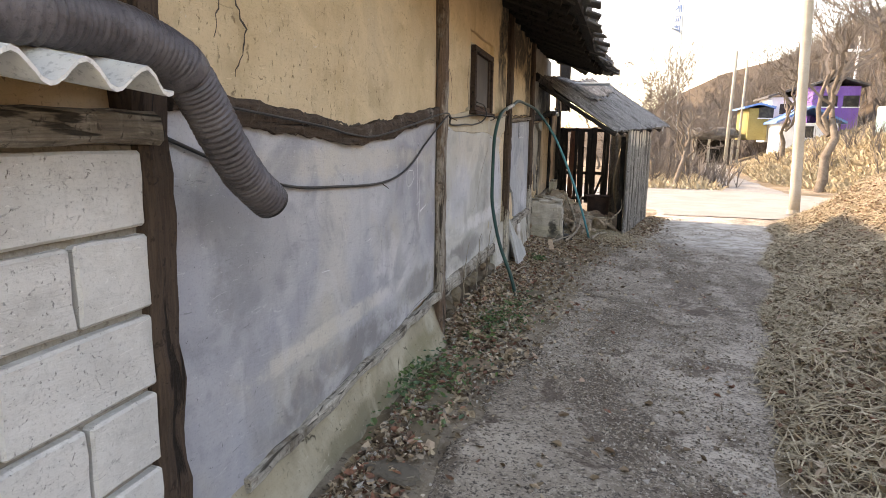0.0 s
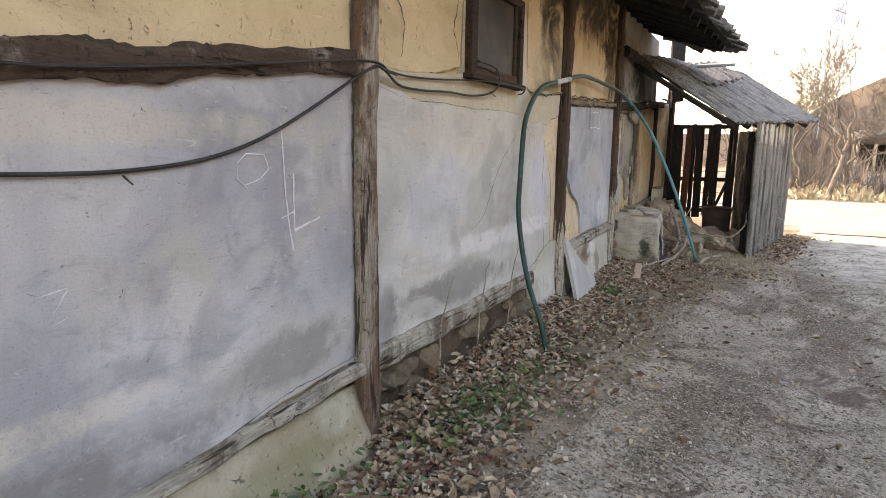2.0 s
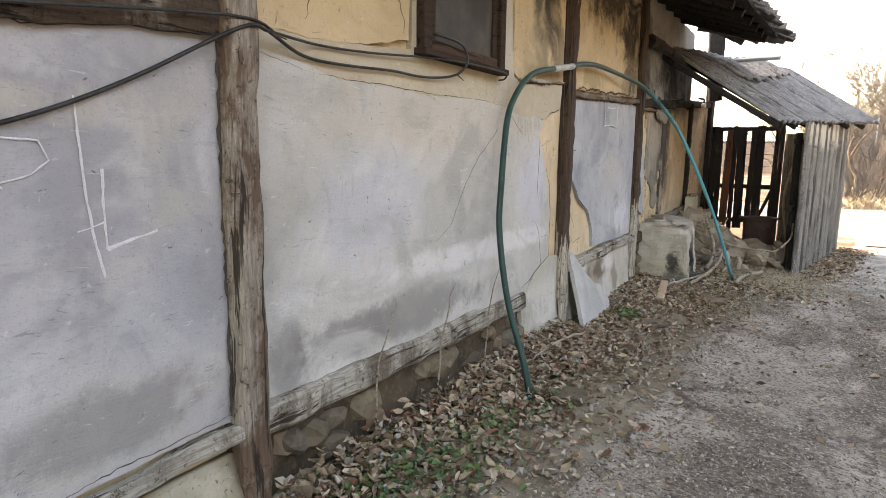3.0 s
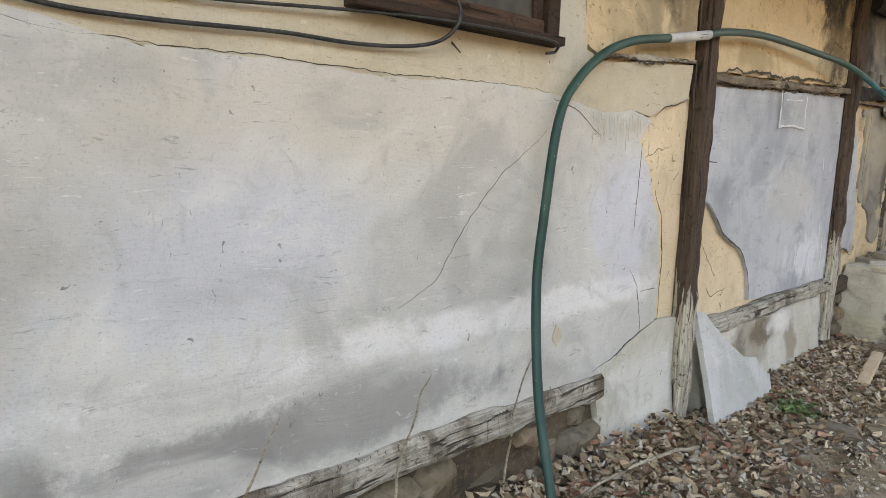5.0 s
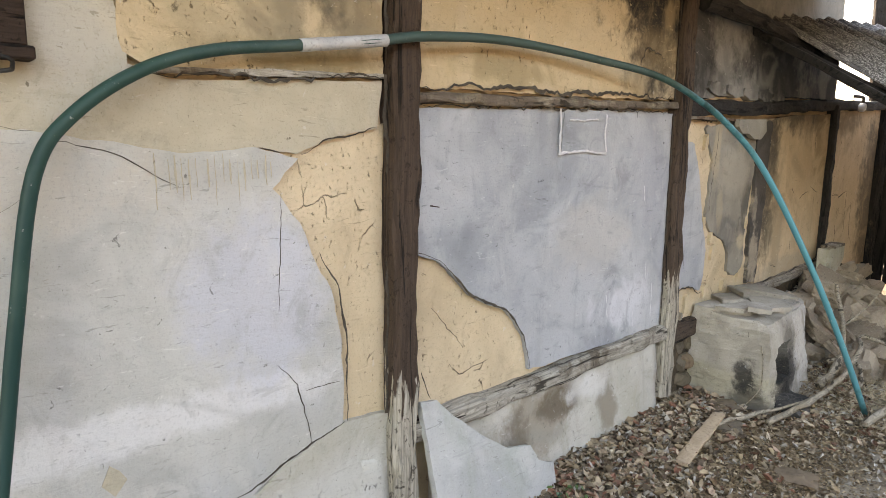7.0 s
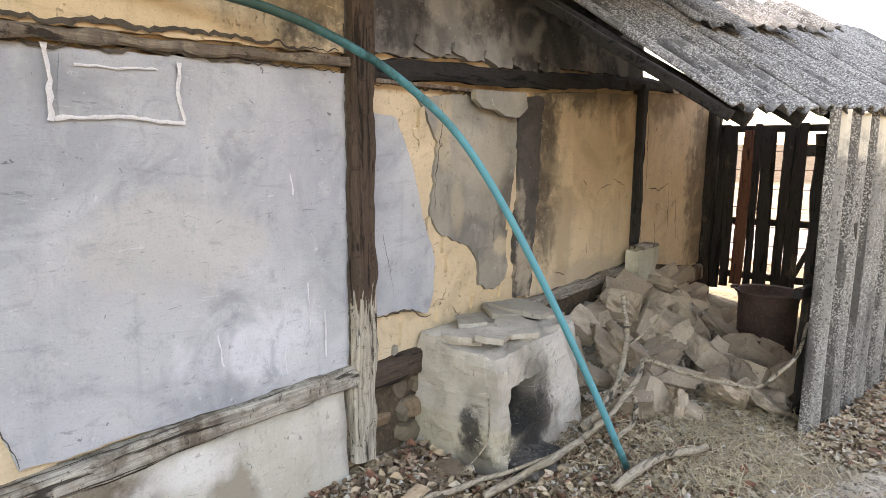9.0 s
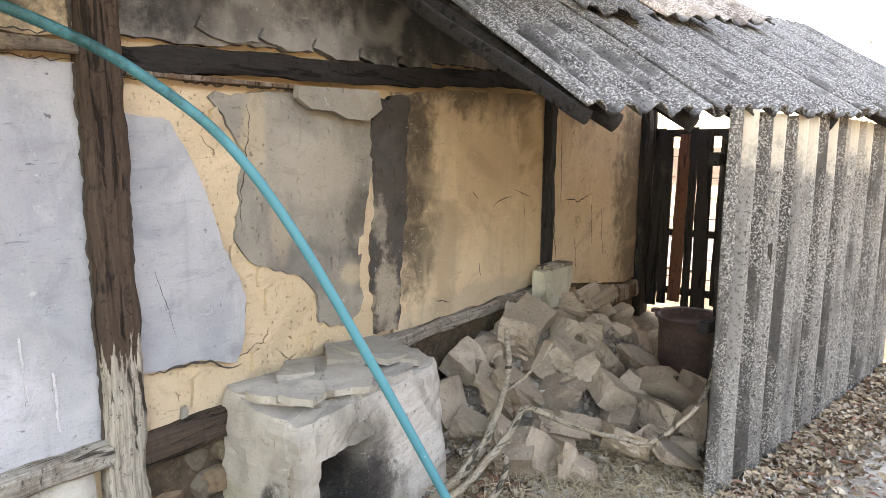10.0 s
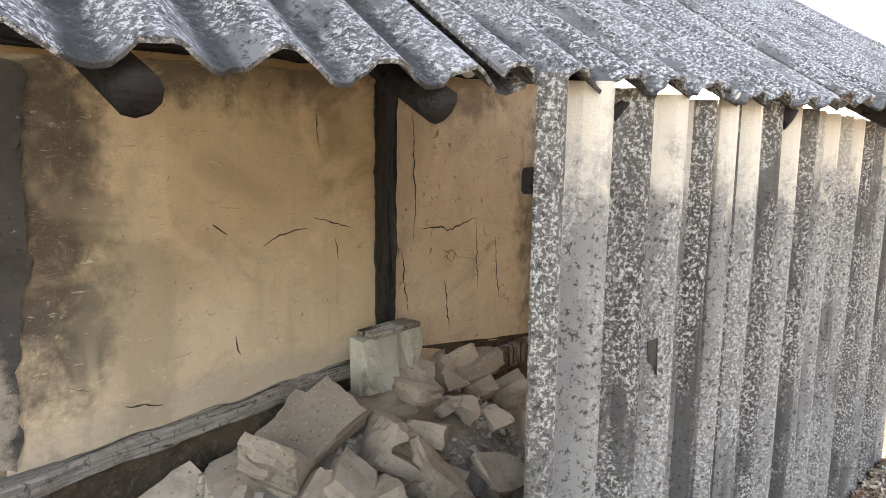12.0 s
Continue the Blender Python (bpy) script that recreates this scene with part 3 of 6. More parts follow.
def tube_bm(points, radius, sides=8, step=6, ridge=None, taper=None, open_end=False, bm=None, rough=0.0):
    """A round tube along points; ridge(i) scales ring i, taper is the radius at the far end."""
    bm = bm or bmesh.new()
    path = spline(points, step) if step else [Vector(q) for q in points]
    up, rings = Vector((0.13, 0.21, 0.97)), []
    for i, c in enumerate(path):
        d = (path[min(i + 1, len(path) - 1)] - path[max(i - 1, 0)]).normalized()
        u = d.cross(up).normalized()
        up = u.cross(d)
        r = radius if taper is None else radius + (taper - radius) * i / (len(path) - 1)
        r *= ridge(i) if ridge else 1.0
        ring = []
        for k in range(sides):
            an = 2 * math.pi * k / sides
            p = c + (u * math.cos(an) + up * math.sin(an)) * r
            ring.append(bm.verts.new(wobble(p, 9, rough) if rough else p))
        rings.append(ring)
    for r0, r1 in zip(rings, rings[1:]):
        for k in range(sides):
            bm.faces.new((r0[k], r0[(k + 1) % sides], r1[(k + 1) % sides], r1[k]))
    if not open_end:
        bm.faces.new(rings[0])
        bm.faces.new(rings[-1])
    return bm


def jagged(points, jag, rnd, step=0.03, closed=True):
    """A line broken up finely and roughened across itself."""
    res = []
    n = len(points)
    for i in range(n if closed else n - 1):
        a, b = Vector(points[i]), Vector(points[(i + 1) % n])
        m = max(1, int((b - a).length / step))
        nor = Vector((-(b - a).y, (b - a).x)).normalized() if (b - a).length else Vector((0, 0))
        for k in range(m):
            q = a.lerp(b, k / m)
            off = noise.noise(Vector((q.x * 9, q.y * 9, 3.3))) * jag + rnd.uniform(-1, 1) * jag * 0.35
            res.append(q + nor * (off if k else off * 0.4))
    if not closed:
        res.append(Vector(points[-1]))
    return res


def panel_bm(outline, x0, x1, jag=0.012, seed=1, bulge=0.004):
    """A sheet of render on the wall: a ragged (y, z) outline, from x0 out to x1, its face gently uneven."""
    rnd = random.Random(seed)
    pts = jagged(outline, jag, rnd) if jag else [Vector(p) for p in outline]
    n = len(pts)
    step = 0.09
    lo = (min(p.x for p in pts), min(p.y for p in pts))
    hi = (max(p.x for p in pts), max(p.y for p in pts))
    inside = [Vector((lo[0] + (i + rnd.uniform(.3, .7)) * step, lo[1] + (k + rnd.uniform(.3, .7)) * step)) for i in range(int((hi[0] - lo[0]) / step) + 1) for k in range(int((hi[1] - lo[1]) / step) + 1)]
    inside = [q for q in inside if q.x < hi[0] and q.y < hi[1]]
    vs, _, fs, _, _, _ = geometry.delaunay_2d_cdt(pts + inside, [], [list(range(n))], 1, 1e-5)
    bm = bmesh.new()
    near = [bm.verts.new((x1 + noise.noise(Vector((p.x * 2.2, p.y * 2.2, seed))) * bulge, p.x, p.y)) for p in vs]
    for f in fs:
        bm.faces.new([near[k] for k in f])
    rim = [e for e in bm.edges if len(e.link_faces) == 1]
    out = bmesh.ops.extrude_edge_only(bm, edges=rim)
    for v in out["geom"]:
        if isinstance(v, bmesh.types.BMVert):
            v.co.x = x0
    for v in [v for v in bm.verts if not v.link_faces]:
        bm.verts.remove(v)
    return bm


def ribbon_bm(points, width, x, rnd, jag=0.004, taper=True):
    """A thin ragged line on the wall (a crack or a chalk stroke), with a little depth."""
    pts = jagged(points, jag, rnd, 0.02, closed=False)
    bm = bmesh.new()
    prev = None
    for i, p in enumerate(pts):
        d = pts[min(i + 1, len(pts) - 1)] - pts[max(i - 1, 0)]
        nor = Vector((-d.y, d.x)).normalized()
        w = width * (rnd.uniform(0.5, 1.2)) * (math.sin(math.pi * (i + 0.6) / (len(pts) + 0.2)) * 0.8 + 0.2 if taper else 1)
        ring = [bm.verts.new((x, *(p + nor * w / 2))), bm.verts.new((x + 0.0012, *p)), bm.verts.new((x, *(p - nor * w / 2)))]
        if prev:
            bm.faces.new((prev[0], prev[1], ring[1], ring[0]))
            bm.faces.new((prev[1], prev[2], ring[2], ring[1]))
        prev = ring
    return bm


def rock_bm(size, seed, sub=2, rough=0.35):
    bm = bmesh.new()
    bmesh.ops.create_icosphere(bm, subdivisions=sub, radius=0.5)
    off = Vector((seed * 7.3, seed * 2.1, seed * 4.7))
    for v in bm.verts:
        d = v.co.normalized()
        cube = d / max(abs(d.x), abs(d.y), abs(d.z))
        p = d.lerp(cube * 0.8, 0.55) * 0.5
        p += noise.noise_vector(d * 1.6 + off) * rough * 0.3 + noise.noise_vector(d * 5 + off) * rough * 0.06
        v.co = Vector((p.x * size[0], p.y * size[1], p.z * size[2])) * 1.1
    return bm


# ---- the lie of the land ----
def lerp_row(rows, v):
    for (a, fa), (b, fb) in zip(rows, rows[1:]):
        if v <= b:
            k = max(0.0, (v - a) / (b - a))
            return fa + (fb - fa) * k * k * (3 - 2 * k)
    return rows[-1][1]


FOOT = [(-10, -0.02), (2.4, -0.03), (4.4, -0.08), (7.5, -0.15), (10, -0.16), (14, -0.19), (20, -0.25), (60, -0.2)]
EDGE = [(-10, 1.95), (3.3, 2.1), (4.5, 2.22), (6.0, 2.6), (9.0, 3.3), (13.0, 4.2), (16.6, 5.5), (17.6, 9.5), (19, 30), (23.0, 8.6), (30, 7.4), (48, 9.0), (60, 14)]


def smooth01(v):
    v = min(1.0, max(0.0, v))
    return v * v * (3 - 2 * v)


def land(x, y):
    """The ground's height: a lane that falls a little away from the house, a bank and a wooded hill beside it."""
    z = lerp_row(FOOT, y) - 0.085 * min(max(x, 0.0), 2.0)
    e = x - lerp_row(EDGE, y) if not 17.6 < y < 23 else x - 9.0 - 0.4 * abs(y - 20)
    if e > 0:
        if y < 20:
            z += 1.0 * smooth01(e / 2.2) + 0.10 * smooth01(e / 0.35) + 0.22 * max(0, e - 1.5) * smooth01((17.5 - y) / 4) * 0.4
        else:
            z += 1.5 * smooth01(e / 5.0) + 0.13 * max(0, e - 2)
        z += noise.noise(Vector((x * 0.9, y * 0.9, 1))) * 0.14 * smooth01(e / 0.8)
    far = smooth01((y - 38) / 60) * min(x + 8, 40) * 0.15 if x > -8 else 0
    z += far + (min(max(0, x - 14), 30) * 0.36 if y > -20 else 0) * smooth01((x - 12) / 12)
    z += smooth01((y - 120) / 200) * 8
    return z + noise.noise(Vector((x * 2.3, y * 2.3, 5))) * 0.012


def spaced(stops):
    res = []
    for (a, b, n) in stops:
        res += [a + (b - a) * i / n for i in range(n)]
    return res + [stops[-1][1]]


def sheet(name, xs, ys, height, material, label, category, kind="structure"):
    verts = [(x, y, height(x, y)) for y in ys for x in xs]
    n = len(xs)
    faces = [(j * n + i, j * n + i + 1, (j + 1) * n + i + 1, (j + 1) * n + i) for j in range(len(ys) - 1) for i in range(n - 1)]
    return tagged(raw(name, verts, faces, material, smooth=True), label, category, kind=kind)


gx = spaced([(-600, -60, 8), (-60, -8, 12), (-8, -0.6, 8), (-0.6, 6, 66), (6, 14, 32), (14, 60, 30), (60, 600, 12)])
gy = spaced([(-300, -20, 6), (-20, -2, 9), (-2, 16, 150), (16, 32, 48), (32, 80, 40), (80, 700, 16)])
sheet("ground", gx, gy, lambda x, y: land(x, y) - (0.0 if x > -0.25 else 0.06), SOIL, "brown leaf-strewn soil and dry winter grass, rising into a bank", "ground")


def road_sheet(name, left, right, ys, lift, material, label, category, nx=26):
    verts, faces = [], []
    for y in ys:
        a, b = left(y), right(y)
        for i in range(nx + 1):
            x = a + (b - a) * i / nx
            lip = 0.0 if 0 < i < nx else -0.05
            verts.append((x, y, land(x, y) + lift + lip))
    n = nx + 1
    faces = [(j * n + i, j * n + i + 1, (j + 1) * n + i + 1, (j + 1) * n + i) for j in range(len(ys) - 1) for i in range(nx)]
    return tagged(raw(name, verts, faces, material, smooth=True), label, category, kind="structure")


def rag(y, s, a, seed):
    return noise.noise(Vector((y * s, seed, 0))) * a + noise.noise(Vector((y * s * 4, seed, 2))) * a * 0.45


LANE_L = [(-6, 0.3), (2.5, 0.42), (4, 0.5), (5.2, 0.75), (7, 0.85), (8.5, 0.95), (10, 1.35), (11.5, 1.75), (14.5, 2.15), (17.5, 2.4)]
road_sheet("road", lambda y: lerp_row(LANE_L, y) + rag(y, 1.4, 0.14, 3), lambda y: lerp_row(EDGE, y) + rag(y, 1.1, 0.16, 8),
           spaced([(-6, 1, 14), (1, 16, 180), (16, 17.2, 6)]), 0.014, ASPHALT, "worn grey-brown lane with stained, pitted surface", "road")
road_sheet("pavement", lambda y: 2.35 - smooth01((y - 17.5) / 3) * 0.2 + rag(y, 0.7, 0.2, 5) + smooth01((y - 24) / 8) * 2.6 - 9 * smooth01((y - 16.8) / 2) * smooth01((23.6 - y) / 2),
           lambda y: (lerp_row(EDGE, y) if y < 16.6 else 5.5 + smooth01((y - 16.6) / 1.6) * 6 if y < 20 else 11.5 - smooth01((y - 20) / 4) * 4.1 + smooth01((y - 30) / 18) * 1.4) + rag(y, 0.8, 0.25, 6),
           spaced([(15.4, 26, 50), (26, 60, 40)]), 0.03, CONCRETE, "sunlit pale concrete road crossing the end of the lane", "road", 30)

# ---- the house wall ----
wall = part("wall_west", box_bm(-0.26, -0.035, 0.2, 12.46, -0.5, 2.75, 0), OCHRE)
tagged(wall, "old clay wall of a Korean farmhouse, timber-framed and patched with cement", "wall", kind="structure")


part("low_wall", box_bm(-0.26, -0.035, 12.46, 14.35, -0.5, 1.9, 0), OCHRE, wall)


def on_wall(name, outline, material, x1=0.0, jag=0.012, seed=1, label="", x0=-0.034, bulge=0.005):
    return part(name, panel_bm(outline, x0, x1, jag, seed, bulge), material, wall, label)


# bay by bay: lower render, upper clay
on_wall("plaster_panel", [(1.7, 0.0), (2.2, 0.17), (2.9, 0.2), (3.5, 0.2), (3.9, 0.27), (4.38, 0.28), (4.38, 1.46), (3.78, 1.41), (3.46, 1.36), (3.0, 1.32),
                          (2.7, 1.33), (2.4, 1.35), (2.1, 1.37), (1.7, 1.42)], BLUE, 0.0, 0.006, 2, "blue-grey cement render with chalk marks")
on_wall("clay_panel", [(1.7, 1.42), (2.06, 1.41), (2.42, 1.4), (2.94, 1.35), (3.22, 1.38), (3.5, 1.4), (3.77, 1.44), (4.4, 1.5), (4.4, 2.75), (1.7, 2.75)], OCHRE, -0.004, 0.01, 3, "pitted ochre clay plaster")
on_wall("plaster_panel", [(4.46, 0.3), (5.25, 0.27), (5.9, 0.25), (6.45, 0.25), (6.66, 0.25), (6.82, 0.33), (7.07, 0.41), (7.08, 0.56), (7.06, 0.75), (7.03, 0.89), (6.96, 1.02),
                          (6.92, 1.12), (6.83, 1.23), (6.92, 1.32), (6.78, 1.35), (6.57, 1.33), (6.37, 1.36), (6.22, 1.38), (5.96, 1.39), (5.54, 1.37), (5.18, 1.38), (4.9, 1.37),
                          (4.7, 1.41), (4.46, 1.44)], PALE, 0.0, 0.008, 4, "pale grey cement render with hairline cracks")
on_wall("parging_panel", [(4.46, 1.44), (4.7, 1.40), (5.0, 1.365), (5.54, 1.36), (6.22, 1.37), (6.57, 1.32), (6.8, 1.35), (6.92, 1.33), (7.01, 1.37), (7.23, 1.42), (7.25, 1.58), (6.55, 1.52),
                          (6.45, 1.55), (6.42, 1.75), (6.38, 2.1), (5.4, 2.1), (5.38, 1.55), (5.1, 1.52), (4.75, 1.5), (4.46, 1.52)], PARGE, -0.007, 0.006, 5, "beige cement parging")
on_wall("clay_panel", [(4.46, 1.51), (4.75, 1.49), (5.1, 1.53), (5.36, 1.58), (5.38, 2.2), (6.4, 2.2), (6.44, 1.58), (6.55, 1.535), (7.25, 1.6), (7.25, 2.75), (4.46, 2.75)], OCHRE, -0.003, 0.01, 6)
on_wall("clay_panel", [(6.8, 0.38), (7.27, 0.38), (7.27, 1.44), (7.0, 1.40), (6.8, 1.3)], CRUMB, -0.02, 0, 7, "bare crumbling clay where render fell off")
on_wall("plaster_panel", [(7.38, 0.98), (7.52, 0.93), (7.7, 0.77), (7.92, 0.67), (8.05, 0.53), (8.1, 0.36), (8.55, 0.35), (9.34, 0.34), (9.34, 1.585), (8.68, 1.565), (8.15, 1.54), (7.38, 1.5)],
        BLUE_2, 0.0, 0.008, 8, "mottled blue cement render")
on_wall("clay_panel", [(7.38, 0.3), (8.2, 0.3), (8.2, 0.7), (7.38, 1.02)], CRUMB, -0.022, 0, 9, "bare clay patch with cracks")
on_wall("clay_panel", [(7.38, 1.57), (8.15, 1.6), (8.7, 1.62), (9.34, 1.66), (9.34, 2.75), (7.38, 2.75)], OCHRE, -0.004, 0.012, 10, "ochre clay blackened near the eaves")
on_wall("cement_patch", [(8.27, 1.34), (8.62, 1.36), (8.62, 1.53), (8.29, 1.53)], BLUE_2, 0.006, 0.012, 11, "square cement patch")
on_wall("plaster_panel", [(9.45, 0.53), (9.7, 0.53), (9.86, 0.48), (9.9, 0.56), (9.92, 0.74), (9.82, 0.98), (9.75, 1.2), (9.64, 1.42), (9.45, 1.45)], BLUE_2, 0.0, 0.008, 12)
on_wall("render_panel", [(9.8, 1.52), (9.94, 1.32), (9.92, 1.12), (9.88, 0.97), (9.98, 0.86), (10.2, 0.78), (10.3, 0.68), (10.5, 0.6), (10.56, 0.75), (10.6, 1.0), (10.66, 1.25), (10.68, 1.58), (10.2, 1.58)],
        GREYRENDER, -0.006, 0.03, 13, "grey-brown render peeling in flakes")
on_wall("clay_panel", [(9.45, 0.3), (10.72, 0.3), (10.72, 1.6), (9.45, 1.6)], CRUMB, -0.02, 0, 14, "bare clay, crumbling at the foot")
on_wall("plaster_panel", [(10.8, 0.39), (11.34, 0.385), (12.1, 0.41), (12.42, 0.44), (12.42, 1.74), (11.4, 1.68), (10.8, 1.62)], TAN, -0.004, 0.006, 15, "smooth tan clay plaster, sooty at one edge, darker along the top")
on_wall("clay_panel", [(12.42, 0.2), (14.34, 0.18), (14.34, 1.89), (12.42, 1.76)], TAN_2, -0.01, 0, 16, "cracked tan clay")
on_wall("plaster_panel", [(9.45, 1.68), (9.92, 1.72), (10.72, 1.78), (12.45, 1.865), (12.45, 2.75), (9.45, 2.75)], SOOTED, -0.004, 0.014, 17, "soot-blackened grey plaster")
for k in range(5):  # flakes hanging along the lower edge of the sooty plaster
    y = 9.75 + k * 0.27
    on_wall("plaster_flake", [(y, 1.76), (y + 0.13, 1.725), (y + 0.27, 1.74), (y + 0.25, 1.80), (y + 0.02, 1.80)], SOOTED, 0.014 + 0.004 * (k % 2), 0.014, 30 + k)

on_wall("plinth_panel", [(6.62, 0.2), (6.82, 0.335), (7.07, 0.415), (7.27, 0.40), (7.27, 0.05), (6.66, 0.05)], PLINTH, 0.004, 0.008, 23, "pale cement plinth")
on_wall("render_panel", [(10.28, 0.74), (10.55, 0.76), (10.56, 0.56), (10.44, 0.5), (10.3, 0.55)], GREYRENDER, -0.004, 0.02, 24)
FL = random.Random(88)
for k in range(9, 26):  # peeling flakes on the burnt bay
    if k < 20:
        y, z, m = FL.choice((9.86, 9.93, 10.0, 10.5)) + FL.uniform(-0.05, 0.08), FL.uniform(0.6, 1.45), FL.choice((CRUMB, GREYRENDER, CRUMB))
    else:
        y, z, m = FL.uniform(9.55, 10.6), FL.uniform(0.33, 0.55), FL.choice((CRUMB, GREYRENDER))
    s, q = FL.uniform(0.012, 0.034), FL.uniform(1.0, 2.6)
    on_wall("flake", [(y - s, z - s * q), (y + s * 0.4, z - s * q * 0.8), (y + s, z), (y + s * 0.5, z + s * q), (y - s * 0.7, z + s * q * 0.7)], m, -0.003 + 0.004 * FL.random(), 0.009, 200 + k)
# Dark earth; the shade of the gaps under the sill is in its colour too.
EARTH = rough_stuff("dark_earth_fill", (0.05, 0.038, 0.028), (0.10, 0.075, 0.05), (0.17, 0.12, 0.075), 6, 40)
on_wall("earth_fill", [(4.46, -0.3), (6.7, -0.3), (6.7, 0.2), (4.46, 0.24)], EARTH, -0.03, 0, 25, "dark earth under the sill, its colour also standing for shaded gaps")
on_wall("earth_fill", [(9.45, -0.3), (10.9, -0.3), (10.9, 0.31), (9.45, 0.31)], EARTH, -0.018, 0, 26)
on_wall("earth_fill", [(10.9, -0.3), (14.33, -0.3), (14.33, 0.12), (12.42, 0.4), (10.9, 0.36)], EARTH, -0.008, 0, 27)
# foot of the wall
def skirt(y0, y1, top, out, foot, material, name, label, seed):
    bm = bmesh.new()
    n, rings = int((y1 - y0) / 0.05), []
    for i in range(n + 1):
        y = y0 + (y1 - y0) * i / n
        ring = []
        for k in range(7):
            f = k / 6
            p = Vector((0.0 + out * f ** 1.4, y, top + (foot - 0.12 - top) * f))
            ring.append(bm.verts.new(p + Vector((noise.noise(p * 6 + Vector((seed, 0, 0))) * 0.03 * f ** 0.5 + noise.noise(p * 22) * 0.008, 0, noise.noise(p * 8) * 0.015 * (k > 0)))))
        ring.append(bm.verts.new((-0.03, y, foot - 0.14)))
        ring.append(bm.verts.new((-0.03, y, top)))
        rings.append(ring)
    m = len(rings[0])
    for a, b in zip(rings, rings[1:]):
        for k in range(m):
            bm.faces.new((a[k], a[(k + 1) % m], b[(k + 1) % m], b[k]))
    bm.faces.new(rings[0])
    bm.faces.new(rings[-1])
    return part(name, bm, material, wall, label, True)


skirt(1.76, 4.36, 0.17, 0.16, -0.06, SKIRT, "cement_skirt", "tan cement skirt, cracked", 1)
skirt(6.66, 7.28, 0.28, 0.05, -0.14, PLINTH, "cement_skirt", "pale cement plinth", 2)
skirt(7.5, 9.3, 0.27, 0.07, -0.17, PLINTH, "cement_skirt", "stained pale cement plinth", 3)
part("sill_board", timber_bm((0.005, 2.0, 0.16), (0.02, 4.36, 0.25), 0.05, 0.05, 4, 0.016, Vector((0, 0, 1))), W_SILL, wall, "bleached wooden sill")
part("sill_beam", timber_bm((-0.01, 4.48, 0.24), (-0.025, 6.66, 0.20), 0.115, 0.09, 5, 0.016, Vector((0, 0, 1)), 40), W_SILL, wall, "split, bleached sill timber")
part("sill_beam", timber_bm((0.0, 7.36, 0.29), (0.0, 9.36, 0.30), 0.085, 0.1, 6, 0.014, Vector((0, 0, 1)), 34), W_SILL, wall, "grey weathered sill timber")
part("sill_beam", timber_bm((-0.01, 9.45, 0.25), (-0.01, 10.9, 0.27), 0.12, 0.09, 7, 0.012, Vector((0, 0, 1))), W_BEAM, wall)
part("sill_beam", timber_bm((0.005, 10.7, 0.345), (0.005, 12.5, 0.385), 0.075, 0.09, 8, 0.014, Vector((0, 0, 1)), 40), W_DUSTY, wall, "dusty sill timber")
part("sill_beam", timber_bm((0.0, 12.45, 0.14), (0.0, 14.34, 0.08), 0.15, 0.09, 9, 0.012, Vector((0, 0, 1))), W_OLD, wall)
for i in range(46):  # rubble under the sill
    rnd = random.Random(100 + i)
    if i < 30:
        y, z, x = rnd.uniform(4.55, 6.62), rnd.choice((-0.12, -0.02, 0.08)), rnd.uniform(-0.09, -0.03)
    else:
        y, z, x = rnd.uniform(9.5, 10.0) if i < 38 else rnd.uniform(10.9, 14.2), rnd.choice((-0.1, 0.02, 0.13)), rnd.uniform(-0.08, -0.02)
    st = part("stone", rock_bm((rnd.uniform(0.1, 0.18), rnd.uniform(0.13, 0.26), rnd.uniform(0.09, 0.14)), i, 2), STONE, wall, smooth=False)
    st.location, st.rotation_euler = (x, y, z), (rnd.uniform(-.3, .3), rnd.uniform(-.2, .2), rnd.uniform(-.4, .4))

# timber frame
for (y, w, x, m, top, seed) in ((1.635, 0.10, 0.0, W_POST, 2.7, 11), (4.415, 0.118, 0.0, W_OLD, 2.7, 12), (7.32, 0.118, 0.0, W_FOOT2, 2.7, 13), (9.40, 0.125, 0.0, W_FOOT3, 2.7, 14),
                                (12.41, 0.11, -0.01, W_CHARV, 1.82, 15), (14.3, 0.16, 0.0, W_CHARV, 2.7, 16)):
    low = {12.41: 0.42, 9.40: -0.1}.get(y, -0.25)
    part("post", timber_bm((x, y, low), (x, y + 0.01, top), w, 0.11, seed, 0.014, rows=60), m, wall, "old timber post" if m is W_OLD else "dark timber post")
STRIP = plaster("burnt_upright", (0.060, 0.055, 0.050), (0.11, 0.10, 0.09), (0.035, 0.032, 0.03), pits=0.5, streak=0.6, blobs=[
    (10.74, 0.58, 0.10, 0.24, (0.40, 0.34, 0.265), 0.85, 0.0, 9.0), (10.70, 0.98, 0.05, 0.12, (0.42, 0.37, 0.30), 0.7, 0.0, 9.0)])
on_wall("charred_strip", [(10.66, 0.42), (10.83, 0.4), (10.86, 0.8), (10.9, 1.2), (10.92, 1.6), (10.64, 1.58), (10.67, 1.1), (10.65, 0.8)], STRIP, 0.004, 0.03, 18, "burnt upright with peeling pale paint")


